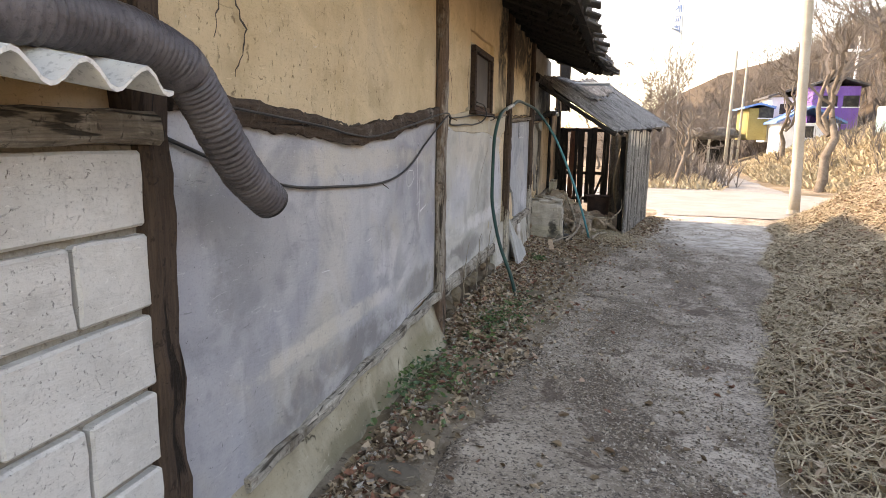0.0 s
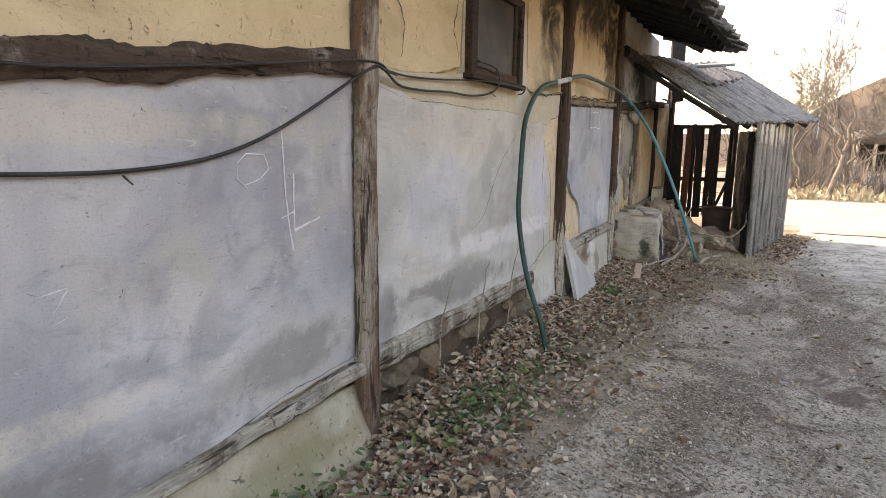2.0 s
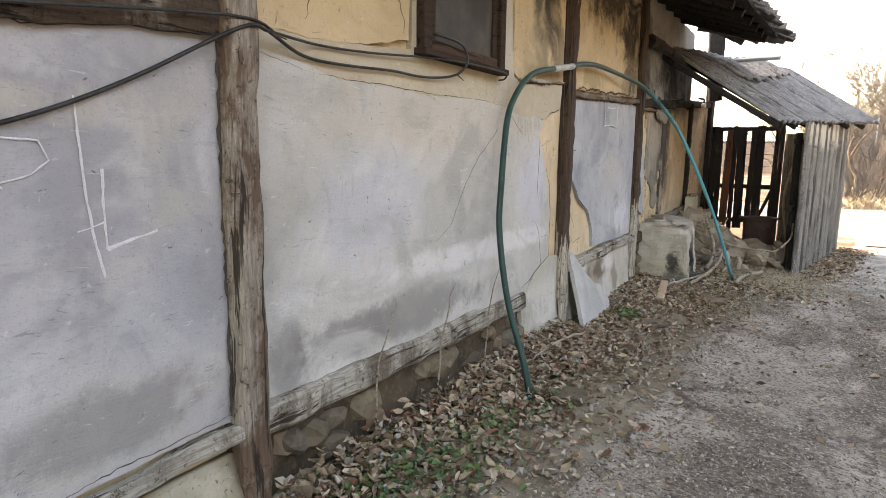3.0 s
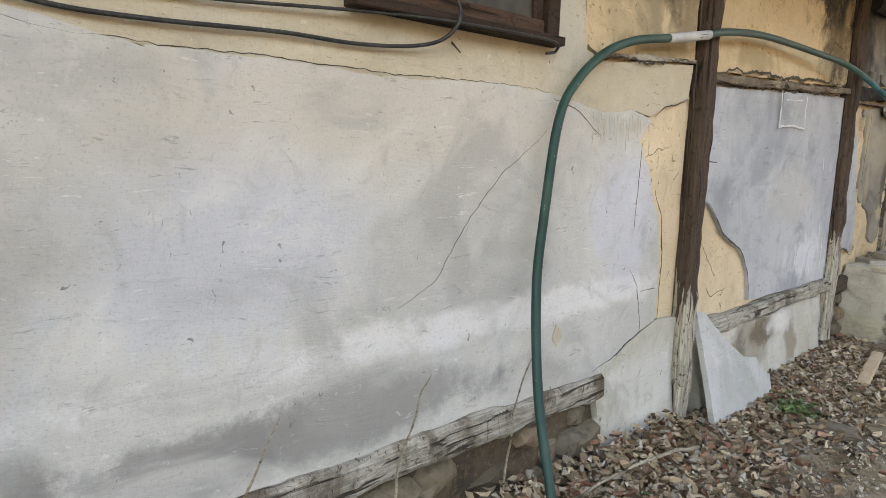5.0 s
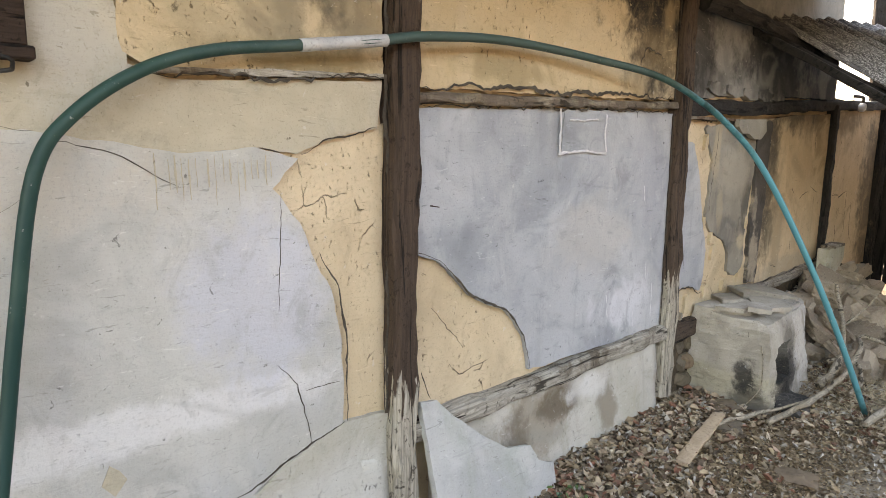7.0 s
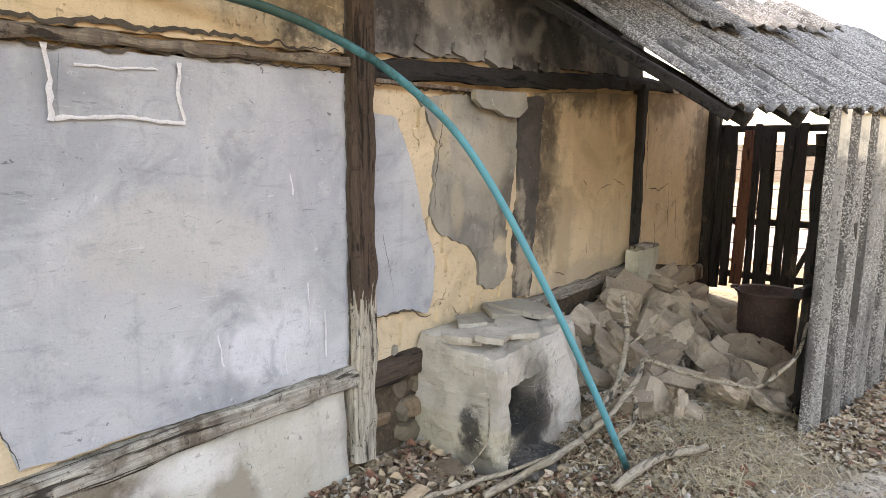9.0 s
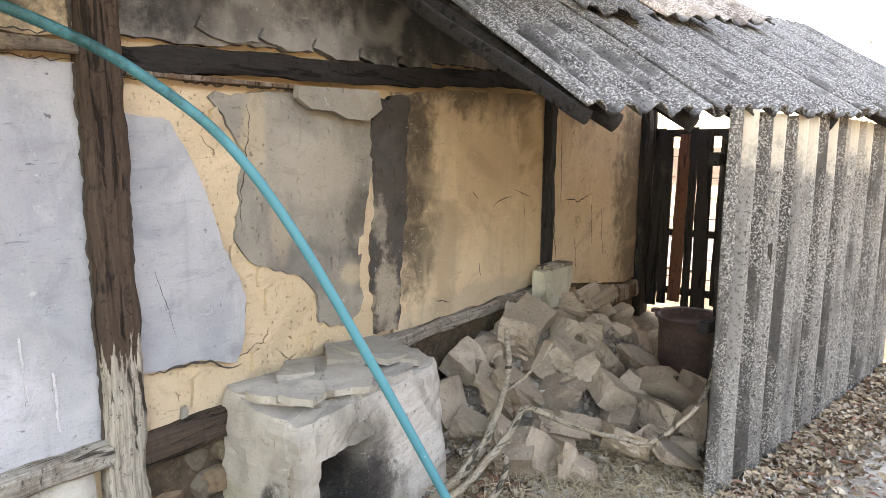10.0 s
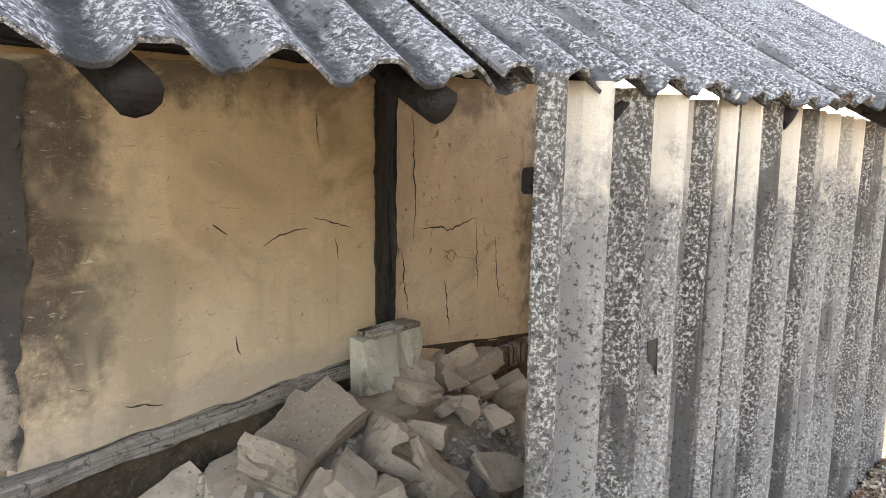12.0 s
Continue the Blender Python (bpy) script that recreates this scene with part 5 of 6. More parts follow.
pp = [(0.36, 5.955, -0.16), (0.30, 5.985, 0.05), (0.17, 6.05, 0.35), (0.08, 6.12, 0.7), (0.065, 6.16, 0.95), (0.06, 6.22, 1.28), (0.06, 6.31, 1.42), (0.06, 6.47, 1.535), (0.06, 6.65, 1.60), (0.06, 6.88, 1.64),
      (0.08, 7.15, 1.685), (0.08, 7.38, 1.73), (0.06, 7.82, 1.775), (0.08, 8.4, 1.77), (0.13, 8.9, 1.735), (0.2, 9.25, 1.63), (0.28, 9.46, 1.50), (0.37, 9.63, 1.33), (0.49, 9.78, 1.05), (0.655, 9.945, 0.62), (0.79, 10.11, 0.2), (0.9, 10.27, -0.2)]
pipe = tagged(part("water_pipe", tube_bm(pp, 0.017, 10, 6), HOSE, smooth=True), "green plastic pipe arching along the wall into the ground", "pipe")
part("sleeve", tube_bm([(0.064, 6.9, 1.643), (0.072, 7.05, 1.668), (0.08, 7.2, 1.694)], 0.020, 10, 4), GREYPIPE, pipe, "grey joining sleeve", True)

# ---- fallen slab and board by the wall ----
sb = tagged(part("fallen_slab", panel_bm([(7.40, -0.22), (7.39, 0.40), (7.47, 0.39), (7.55, 0.30), (7.68, 0.19), (7.82, 0.09), (7.96, 0.06), (8.0, -0.02), (8.1, -0.06), (8.09, -0.16), (7.95, -0.24)], 0.0, 0.028, 0.005, 40), SLABM),
            "broken piece of cement render leaning against the plinth", "slab")
sb.matrix_world = Matrix.Translation((0.12, 0, 0.0)) @ Matrix.Rotation(radians(-14), 4, "Y") @ Matrix.Translation((0, 0, 0.02))
bd = tagged(part("split_board", timber_bm((0.45, 8.75, -0.16), (0.36, 9.42, -0.13), 0.07, 0.018, 41, 0.006, Vector((1, 0, 0))), rough_stuff("fresh_split_wood", (0.45, 0.33, 0.22), (0.52, 0.39, 0.27), (0.3, 0.2, 0.13), 9, 60)), "pale splintered board lying in the leaves", "board")

# ---- cement stove ----
stove = empty("cement_stove", (0, 0, 0), "crude grey cement stove with a sooty fire mouth, against the wall", "stove")


def stove_body():
    bm = bmesh.new()
    outline = [(0.0, 9.80), (0.2, 9.775), (0.42, 9.77), (0.47, 9.785), (0.485, 9.84)]
    mouth = [(0.485, 9.87), (0.485, 9.94), (0.48, 10.02), (0.475, 10.10)]
    rest = [(0.475, 10.13), (0.46, 10.35), (0.43, 10.6), (0.39, 10.67), (0.2, 10.72), (0.0, 10.74)]
    pts = outline + mouth + rest
    zs = [-0.3, -0.2, -0.1, -0.02, 0.06, 0.14, 0.22, 0.31, 0.36]
    cols = []
    for i, (x, y) in enumerate(pts):
        col = []
        for j, z in enumerate(zs):
            spread = 1.0 + 0.10 * (0.36 - z) / 0.6 - (0.03 if j == len(zs) - 1 else 0)
            p = Vector((x * spread, 10.25 + (y - 10.25) * spread, z + 0.03 * (x < 0.1)))
            col.append(bm.verts.new(p + noise.noise_vector(p * 7) * 0.018 + noise.noise_vector(p * 20) * 0.010))
        cols.append(col)
    m0, m1 = len(outline), len(outline) + len(mouth) - 1
    for i in range(len(cols) - 1):
        for j in range(len(zs) - 1):
            if m0 <= i < m1 and 3 <= j < 6:
                continue
            bm.faces.new((cols[i][j], cols[i + 1][j], cols[i + 1][j + 1], cols[i][j + 1]))
    top = bm.verts.new((0.24, 10.25, 0.375))
    for i in range(len(cols) - 1):
        bm.faces.new((cols[i][-1], cols[i + 1][-1], top))
    bm.faces.new((cols[-1][-1], cols[0][-1], top))
    rim = []  # inner lining of the fire hole
    edge = [cols[m0][j] for j in range(3, 7)] + [cols[i][6] for i in range(m0 + 1, m1 + 1)] + [cols[m1][j] for j in range(5, 2, -1)] + [cols[i][3] for i in range(m1 - 1, m0, -1)]
    inner = [bm.verts.new((0.1, 10.0 + (v.co.y - 10.0) * 0.8, v.co.z)) for v in edge]
    n = len(edge)
    for k in range(n):
        bm.faces.new((edge[k], edge[(k + 1) % n], inner[(k + 1) % n], inner[k]))
    bm.faces.new(inner)
    bmesh.ops.triangulate(bm, faces=[f for f in bm.faces if len(f.verts) > 4])
    bmesh.ops.subdivide_edges(bm, edges=bm.edges[:], cuts=3, use_grid_fill=True)
    for v in bm.verts:
        v.co += noise.noise_vector(v.co * 16) * 0.010 + noise.noise_vector(v.co * 40) * 0.005
    return bm


part("stove_body", stove_body(), STOVE, stove, "rough cement body, blackened round the mouth")
for i, (x, y, sx, sy, rz) in enumerate(((0.16, 9.95, 0.30, 0.28, 0.3), (0.14, 10.22, 0.28, 0.34, -0.2), (0.33, 10.14, 0.24, 0.26, 0.7), (0.18, 10.47, 0.32, 0.30, 0.2), (0.34, 10.40, 0.2, 0.24, 0.1), (0.26, 10.05, 0.2, 0.3, -0.5), (0.1, 10.08, 0.16, 0.2, 0.9),
                                        (0.36, 9.92, 0.14, 0.2, 0.4), (0.40, 10.18, 0.10, 0.18, 0.1), (0.30, 10.56, 0.16, 0.2, 0.5), (0.22, 9.86, 0.18, 0.12, 0.1), (0.12, 10.34, 0.22, 0.24, 1.1))):
    bm = panel_bm([(-sx * .5, -sy * .42), (-sx * .1, -sy * .5), (sx * .45, -sy * .4), (sx * .5, sy * .1), (sx * .2, sy * .5), (-sx * .3, sy * .42)], -0.014, 0.014, 0.012, 60 + i, 0.008)
    for v in bm.verts:
        v.co = Vector((v.co.y, v.co.z, v.co.x))
    o = part("top_slab", bm, STOVE, stove)
    o.location, o.rotation_euler = (x, y, 0.372 + 0.016 * (i % 4)), (0.06 * (i % 3) - 0.05, 0.12 * (i % 2) - 0.03, rz)
ash = tagged(part("ash", rock_bm((0.34, 0.34, 0.2), 77, 3, 0.5), rough_stuff("black_ash", (0.03, 0.028, 0.026), (0.07, 0.065, 0.06), (0.16, 0.15, 0.13), 9, 60)), "heap of black ash at the stove mouth", "ash")
ash.location = (0.50, 9.99, -0.20)

# ---- lean-to shed of slate sheets ----
shed = tagged(new("slate_shed"), "tumbledown lean-to shed of weathered corrugated slate", "shed")
U = Vector((0.24, 0.97, 0.035)).normalized()
EAVE = Vector((1.23, 10.46, 1.457))
UP = Vector((-0.95, -0.06, 0.60))
for i in range(6):
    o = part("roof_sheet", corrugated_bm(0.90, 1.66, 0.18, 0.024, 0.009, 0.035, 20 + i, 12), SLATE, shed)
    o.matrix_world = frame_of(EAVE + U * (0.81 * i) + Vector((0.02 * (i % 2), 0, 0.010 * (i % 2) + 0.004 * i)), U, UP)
for i in range(3):
    o = part("loose_sheet", corrugated_bm(0.5, 0.6, 0.18, 0.024, 0.008, 0.05, 40 + i, 6), SLATE, shed)
    o.matrix_world = frame_of(EAVE + U * (1.0 + 0.9 * i) + UP * (0.75 + 0.12 * i) + Vector((0, 0, 0.075)), Vector((0.5, 0.9, 0.05 * i)), UP + Vector((0, 0.4, 0)))
for d, s in ((0.22, 1.55), (0.75, 1.45), (1.3, 1.6), (2.2, 1.6), (3.2, 1.6), (4.2, 1.6)):
    a = EAVE + U * d + Vector((0, 0, -0.085)) + UP * 0.07
    part("rafter", tube_bm([a, a + UP * 0.6, a + UP * s], 0.036, 10, 3, rough=0.008), W_CHAR, shed, "round sooty rafter", True)
part("edge_board", timber_bm(EAVE + UP * 0.05 + Vector((0, 0.04, -0.05)), EAVE + UP * 1.55 + Vector((0, 0.04, -0.05)), 0.03, 0.05, 51, 0.006, U), W_CHAR, shed)
WD = Vector((0.165, 1, 0)).normalized()
W0 = Vector((1.44, 11.37, 0))
for i in range(4):
    base = W0 + WD * (0.80 * i)
    top = 1.52 + (0.0, 0.03, 0.03, 0.03)[i]
    low = land(base.x, base.y + 0.4) - 0.06
    o = part("wall_sheet", corrugated_bm(0.86, top - low, 0.172, 0.032, 0.008, 0.03, 60 + i, 12), SLATE_V, shed)
    o.matrix_world = frame_of(base + Vector((0.012 * (i % 2), 0, low)), WD, (0, 0, 1))
part("shed_post", timber_bm((1.38, 11.75, -0.3), (1.37, 11.75, 1.40), 0.08, 0.08, 52, 0.01, rows=20), W_CHARV, shed)
part("shed_post", timber_bm((1.75, 13.9, -0.3), (1.74, 13.9, 1.45), 0.08, 0.08, 53, 0.01, rows=20), W_CHARV, shed)
part("shed_rail", timber_bm((1.35, 11.5, 1.30), (1.76, 13.95, 1.32), 0.06, 0.05, 54, 0.008, Vector((0, 0, 1))), W_CHAR, shed)
part("shed_rail", timber_bm((1.35, 11.5, 0.5), (1.76, 13.95, 0.5), 0.06, 0.05, 55, 0.008, Vector((0, 0, 1))), W_CHAR, shed)
# The hole is a flat dark patch on the sheet, its inner shade painted.
hb = part("hole_shade_patch", panel_bm([(0, 0), (0.05, 0.0), (0.055, 0.1), (0.035, 0.07), (0.01, 0.055)], 0.0, 0.003, 0.004, 70), DARK, shed, "dark patch standing for the shaded inside of a broken hole")
hb.matrix_world = frame_of((1.532, 11.75, 0.90), (-0.985, 0.165, 0), WD) @ Matrix.Translation((-0.026, 0, 0))
# end of the shed: a gate of dark boards
gate = tagged(new("board_gate"), "dark gate of charred upright boards with gaps between them", "gate")
for i, (x, w, lean) in enumerate(((0.10, 0.10, 0.02), (0.205, 0.085, -0.01), (0.32, 0.115, 0.03), (0.425, 0.07, 0.0), (0.545, 0.13, -0.02), (0.69, 0.09, 0.015), (0.80, 0.125, 0.0), (1.02, 0.085, 0.03))):
    part("board", timber_bm((x, 14.4, -0.1 + 0.03 * (i % 3)), (x + lean, 14.42, 1.6 - 0.03 * (i % 3)), w, 0.02, 80 + i, 0.007, Vector((1, 0, 0)), 12), W_CHARV if i != 2 else wood("red_brown_board", (0.10, 0.045, 0.03), None, 2), gate)
part("brace", timber_bm((0.84, 14.45, 0.1), (1.08, 14.45, 0.75), 0.05, 0.02, 99, 0.005, Vector((1, 0, 0)), 10), W_CHARV, gate)
for z in (0.06, 0.62, 1.55):
    part("gate_rail", timber_bm((0.0, 14.44, z), (1.08, 14.44, z), 0.07, 0.03, 95, 0.004, Vector((0, 0, 1)), 12), W_CHAR, gate)
for i in range(7):
    z = 0.2 + 0.19 * i
    part("wire", tube_bm([(0.02, 14.46, z), (0.5, 14.465, z - 0.012), (1.06, 14.46, z)], 0.004, 5, 2), IRON, gate)
part("gate_post", timber_bm((-0.0, 14.42, -0.3), (0.02, 14.42, 2.3), 0.1, 0.1, 97, 0.01, rows=20), W_CHARV, gate)
part("gate_post", timber_bm((1.1, 14.42, -0.3), (1.1, 14.42, 1.7), 0.07, 0.07, 98, 0.01, rows=20), W_CHARV, gate)
inner = part("inner_sheet", corrugated_bm(0.62, 1.75, 0.135, 0.02, 0.008, 0.02, 90, 8), SLATE_V, shed)
inner.matrix_world = frame_of((1.15, 14.35, -0.28), (1, 0.02, 0), (0, 0, 1))
pot = empty("iron_pot", (0.98, 12.65, 0), "rusty dark iron cauldron standing among the rubble", "cauldron")
bm = bmesh.new()
prof = [(0.0, -0.2), (0.19, -0.2), (0.2, 0.0), (0.205, 0.2), (0.215, 0.25), (0.235, 0.265), (0.235, 0.28), (0.2, 0.27), (0.185, 0.22), (0.0, 0.2)]
rings = [[bm.verts.new((r * math.cos(a), r * math.sin(a), z)) for a in (2 * math.pi * k / 28 for k in range(28))] for r, z in prof]
for a, b in zip(rings, rings[1:]):
    for k in range(28):
        bm.faces.new((a[k], a[(k + 1) % 28], b[(k + 1) % 28], b[k]))
bmesh.ops.remove_doubles(bm, verts=bm.verts[:], dist=0.0005)
part("pot_body", bm, IRON, pot, smooth=True)
for s in (-1, 1):
    part("lug", box_bm(s * 0.24 - 0.025, s * 0.24 + 0.025, -0.03, 0.03, 0.262, 0.29, 0.006), IRON, pot)

# ---- rubble of concrete blocks ----
def pile(x, y):
    """Height of the heap in the shed."""
    k = smooth01((y - 10.75) / 0.9) * smooth01((13.5 - y) / 0.9) * smooth01((1.42 - x) / 0.5)
    return land(x, y) + k * (0.05 + 0.35 * smooth01((0.9 - x) / 0.8))


heap = sheet("rubble_heap", [0.0 + 0.06 * i for i in range(25)], [10.7 + 0.07 * i for i in range(42)],
             lambda x, y: pile(x, y) + noise.noise(Vector((x * 9, y * 9, 0))) * 0.03 - 0.02, rough_stuff("cement_dust", (0.18, 0.155, 0.125), (0.28, 0.25, 0.21), (0.38, 0.36, 0.32), 5, 50), "heap of crushed cement and dirt under broken blocks", "rubble", "stuff")


def chunk_bm(size, seed, hollow=False):
    """A broken piece of concrete block: chamfered, chipped at one end, some with half of a core."""
    bm = bmesh.new()
    bmesh.ops.create_cube(bm, size=1)
    bmesh.ops.subdivide_edges(bm, edges=bm.edges[:], cuts=5, use_grid_fill=True)
    off = Vector((seed * 3.3, seed * 5.1, seed * 1.9))
    rnd = random.Random(seed)
    cuts = [(Vector((rnd.uniform(0.5, 1) * rnd.choice((-1, 1, 1)), rnd.uniform(-.8, .8), rnd.uniform(-.6, .6))).normalized(), rnd.uniform(0.26, 0.42)) for _ in range(3)]
    for v in bm.verts:
        p = v.co.copy()
        d = max(abs(p.x), abs(p.y), abs(p.z))
        for cut, lim in cuts:
            over = p.dot(cut) - lim
            if over > 0:
                p -= cut * over * (0.9 + noise.noise(p * 5 + off) * 0.6)
        if hollow and abs(p.y) < 0.24 and p.x > 0.05 and abs(v.co.z) <= 0.5:
            p.x -= 0.55 * (1 - (p.y / 0.24) ** 2) * smooth01((p.x - 0.05) / 0.25)
        p += noise.noise_vector(p * 2 + off) * 0.05 + noise.noise_vector(p * 9 + off) * 0.035
        v.co = Vector((p.x * size[0], p.y * size[1], p.z * size[2]))
    return bm


protos = []
for i in range(9):
    size = [(0.36, 0.21, 0.13), (0.28, 0.2, 0.15), (0.24, 0.19, 0.10), (0.34, 0.22, 0.06), (0.2, 0.16, 0.12), (0.3, 0.2, 0.17), (0.15, 0.13, 0.09), (0.44, 0.24, 0.10), (0.1, 0.08, 0.06)][i]
    o = part("block_chunk", chunk_bm(size, 900 + i, i in (1, 5)), CHUNK)
    tagged(o, "broken piece of grey concrete block in the heap", "block", "rubble blocks")
    protos.append(o)
# (x, y, lift, kind, turn x, y, z)
BIG = [(1.04, 11.42, 0.09, 7, 0.15, 0.5, 1.75), (0.62, 11.55, 0.10, 1, 0.3, -0.5, 0.4), (0.98, 12.15, 0.20, 5, 0.4, 0.5, 0.6), (0.60, 12.12, 0.12, 0, 0.2, 0.8, 1.1), (0.42, 12.05, 0.14, 5, 1.3, 0.2, 0.5),
       (0.32, 11.55, 0.12, 0, 0.1, 0.7, 1.9), (0.5, 11.75, 0.15, 2, 0.2, 0.7, 0.7), (0.82, 11.80, 0.16, 1, 0.2, 0.6, 0.9), (1.25, 11.55, 0.08, 3, 0.2, 0.6, 0.9), (0.75, 11.25, 0.06, 2, 0.1, 0.4, 0.3),
       (0.18, 11.25, 0.10, 1, 0.3, 0.6, 0.2), (0.24, 10.98, 0.10, 3, 0.2, 1.2, 0.1), (0.62, 11.05, 0.07, 3, 0.3, 0.7, 1.0), (0.15, 11.8, 0.09, 4, 0.3, 0.3, 0.5), (0.72, 12.45, 0.12, 0, 0.5, 0.3, 1.3), (1.3, 12.2, 0.1, 5, 0.4, 0.3, 0.2),
       (1.1, 11.85, 0.10, 4, 0.1, 0.6, 1.4), (0.95, 11.12, 0.03, 6, 0, 0.3, 0.4), (0.45, 11.3, 0.09, 0, 0.3, 0.65, 0.8)]
used = set()
for (x, y, h, k, a, b, c) in BIG:
    m = pose(x, y, pile(x, y) + h * 0.75, math.degrees(a), math.degrees(b), math.degrees(c))
    if k not in used:
        used.add(k)
        protos[k].matrix_basis = m
    else:
        copy_thing(protos[k], m)
rnd = random.Random(42)
for i in range(84):
    x, y, k = rnd.uniform(0.08, 1.38), rnd.uniform(10.85, 13.3), rnd.choice((6, 6, 8, 8, 8, 4, 2)) if i > 30 else rnd.choice((0, 1, 2, 3, 4, 5, 7))
    if x > 0.85 and y < 11.35:
        continue
    m = pose(x, y, pile(x, y) + (0.03 if i > 30 else 0.075), rnd.uniform(-45, 45), rnd.uniform(-45, 45), rnd.uniform(0, 360))
    if k not in used:
        used.add(k)
        protos[k].matrix_basis = m
    else:
        copy_thing(protos[k], m)
pair = empty("propped_blocks", (0.13, 12.3, 0.25), "two mossy block pieces stood on end with a lath on top", "block")
for dy, w in ((-0.09, 0.20), (0.1, 0.15)):
    o = part("block_piece", chunk_bm((0.12, w, 0.30), 950 + int(w * 100)), plaster("mossy_block", (0.40, 0.38, 0.31), (0.48, 0.46, 0.38), (0.30, 0.31, 0.17)), pair)
    o.location = (0, dy, 0.15)
o = part("lath", box_bm(-0.05, 0.07, -0.15, 0.16, 0.305, 0.33, 0.004), W_SILL, pair)
o = tagged(part("support_rubble", rock_bm((0.34, 0.5, 0.34), 31, 3, 0.4), CHUNK), "lump of old mortar under the propped blocks", "rubble")
o.location = (0.15, 12.3, 0.12)

# branches
def branch(points, r, r2, label="bare grey branch lying across the rubble"):
    return tagged(part("branch", tube_bm(points, r, 7, 6, None, r2, rough=0.012), W_BRANCH, smooth=True), label, "branch", "fallen branches")


branch([(0.58, 9.55, -0.15), (0.66, 9.95, -0.12), (0.72, 10.4, -0.06), (0.74, 10.75, 0.06), (0.7, 10.98, 0.1), (0.95, 11.05, 0.05), (1.25, 11.12, 0.04), (1.38, 11.35, 0.16), (1.4, 11.6, 0.32)], 0.02, 0.008)
branch([(0.62, 10.35, -0.13), (0.66, 10.65, 0.0), (0.58, 10.95, 0.16), (0.52, 11.1, 0.26), (0.47, 11.15, 0.42)], 0.026, 0.012)
branch([(0.58, 10.95, 0.16), (0.66, 11.12, 0.25), (0.72, 11.2, 0.38)], 0.010, 0.005)
branch([(0.95, 10.0, -0.17), (1.02, 10.35, -0.14), (1.16, 10.62, -0.15)], 0.024, 0.02)
branch([(0.35, 9.2, -0.15), (0.5, 9.6, -0.13), (0.62, 9.9, -0.12), (0.68, 10.3, -0.13)], 0.014, 0.008)
branch([(0.6, 10.6, -0.02), (0.72, 10.72, -0.02), (0.8, 10.6, -0.1), (0.78, 10.4, -0.14)], 0.018, 0.012)
branch([(0.33, 6.9, -0.02), (0.28, 6.5, 0.0), (0.22, 6.1, -0.05)], 0.008, 0.004, "thin dead stem beside the wall foot")
branch([(1.32, 12.4, 0.0), (1.25, 12.5, 0.6), (1.36, 12.9, 1.2)], 0.018, 0.014, "long stick leaning in the shed")
branch([(0.42, 9.83, 0.34), (0.45, 9.76, 0.2), (0.47, 9.72, 0.0), (0.42, 9.62, -0.12)], 0.004, 0.003, "thin rusty wire hanging from the stove")
for s in range(3):
    bx, by = (0.07, 5.0 + 0.5 * s)
    branch([(bx, by, -0.05), (bx - 0.01, by + 0.05, 0.25), (bx - 0.005, by + 0.12, 0.42), (bx, by + 0.16, 0.5)], 0.005, 0.002, "dry weed stalk against the wall")


# ---- litter ----
def scatter(name, count, place, shape, material, label, category, seed):
    """Many small pieces as one mesh. place(rnd) gives x, y or None; shape(rnd) gives verts and faces of a piece."""
    rnd = random.Random(seed)
    verts, faces = [], []
    while count > 0:
        at = place(rnd)
        count -= 1
        if at is None:
            continue
        vs, fs = shape(rnd)
        m = Matrix.Translation((at[0], at[1], land(at[0], at[1]) + 0.012 + (at[2] if len(at) > 2 else 0))) @ Euler((rnd.gauss(0, 0.35), rnd.gauss(0, 0.35), rnd.uniform(0, 6.3))).to_matrix().to_4x4()
        base = len(verts)
        verts += [tuple(m @ Vector(v)) for v in vs]
        faces += [tuple(i + base for i in f) for f in fs]
    return tagged(raw(name, verts, faces, material), label, category, kind="stuff")


def leaf_shape(rnd, lo=0.02, hi=0.055):
    s, w, c = rnd.uniform(lo, hi), rnd.uniform(0.32, 0.75), rnd.uniform(-0.5, 0.7)
    return [(-s, 0, 0), (-s * 0.2, s * w, s * c), (s * 0.6, s * w * 0.7, s * c * 0.8), (s, 0, s * 0.2), (s * 0.5, -s * w * 0.8, s * c), (-s * 0.3, -s * w, s * c * 0.7), (0.1 * s, 0, -s * 0.12)], \
        [(0, 1, 6), (1, 2, 6), (2, 3, 6), (3, 4, 6), (4, 5, 6), (5, 0, 6)]


def foot_place(rnd):
    y = rnd.uniform(1.9, 14.8)
    w = lerp_row([(1.9, 0.16), (3.6, 0.25), (4.5, 0.5), (6, 0.55), (7.5, 0.55), (9, 0.75), (10.4, 1.0), (11.4, 0.32), (15, 0.3)], y)
    x0 = 0.05 if y < 11.2 else 1.48 + (y - 11.3) * 0.165
    if 2 < y < 4.3:
        x0 = 0.16
    if 9.8 < y < 10.8:
        x0 = 0.6
    d = abs(rnd.gauss(0, 0.55)) * w
    return (x0 + d, y, rnd.uniform(0, 0.03) + (max(0.0, 0.11 - d * 0.3) * rnd.random() if 4.45 < y < 7.2 else 0))


def bank_place(rnd):
    y = rnd.uniform(0.5, 16)
    e = lerp_row(EDGE, y) - 0.05 + abs(rnd.gauss(0, 0.9)) + (rnd.uniform(0, 5) if rnd.random() < 0.4 else 0)
    return (e, y, rnd.uniform(0, 0.05))


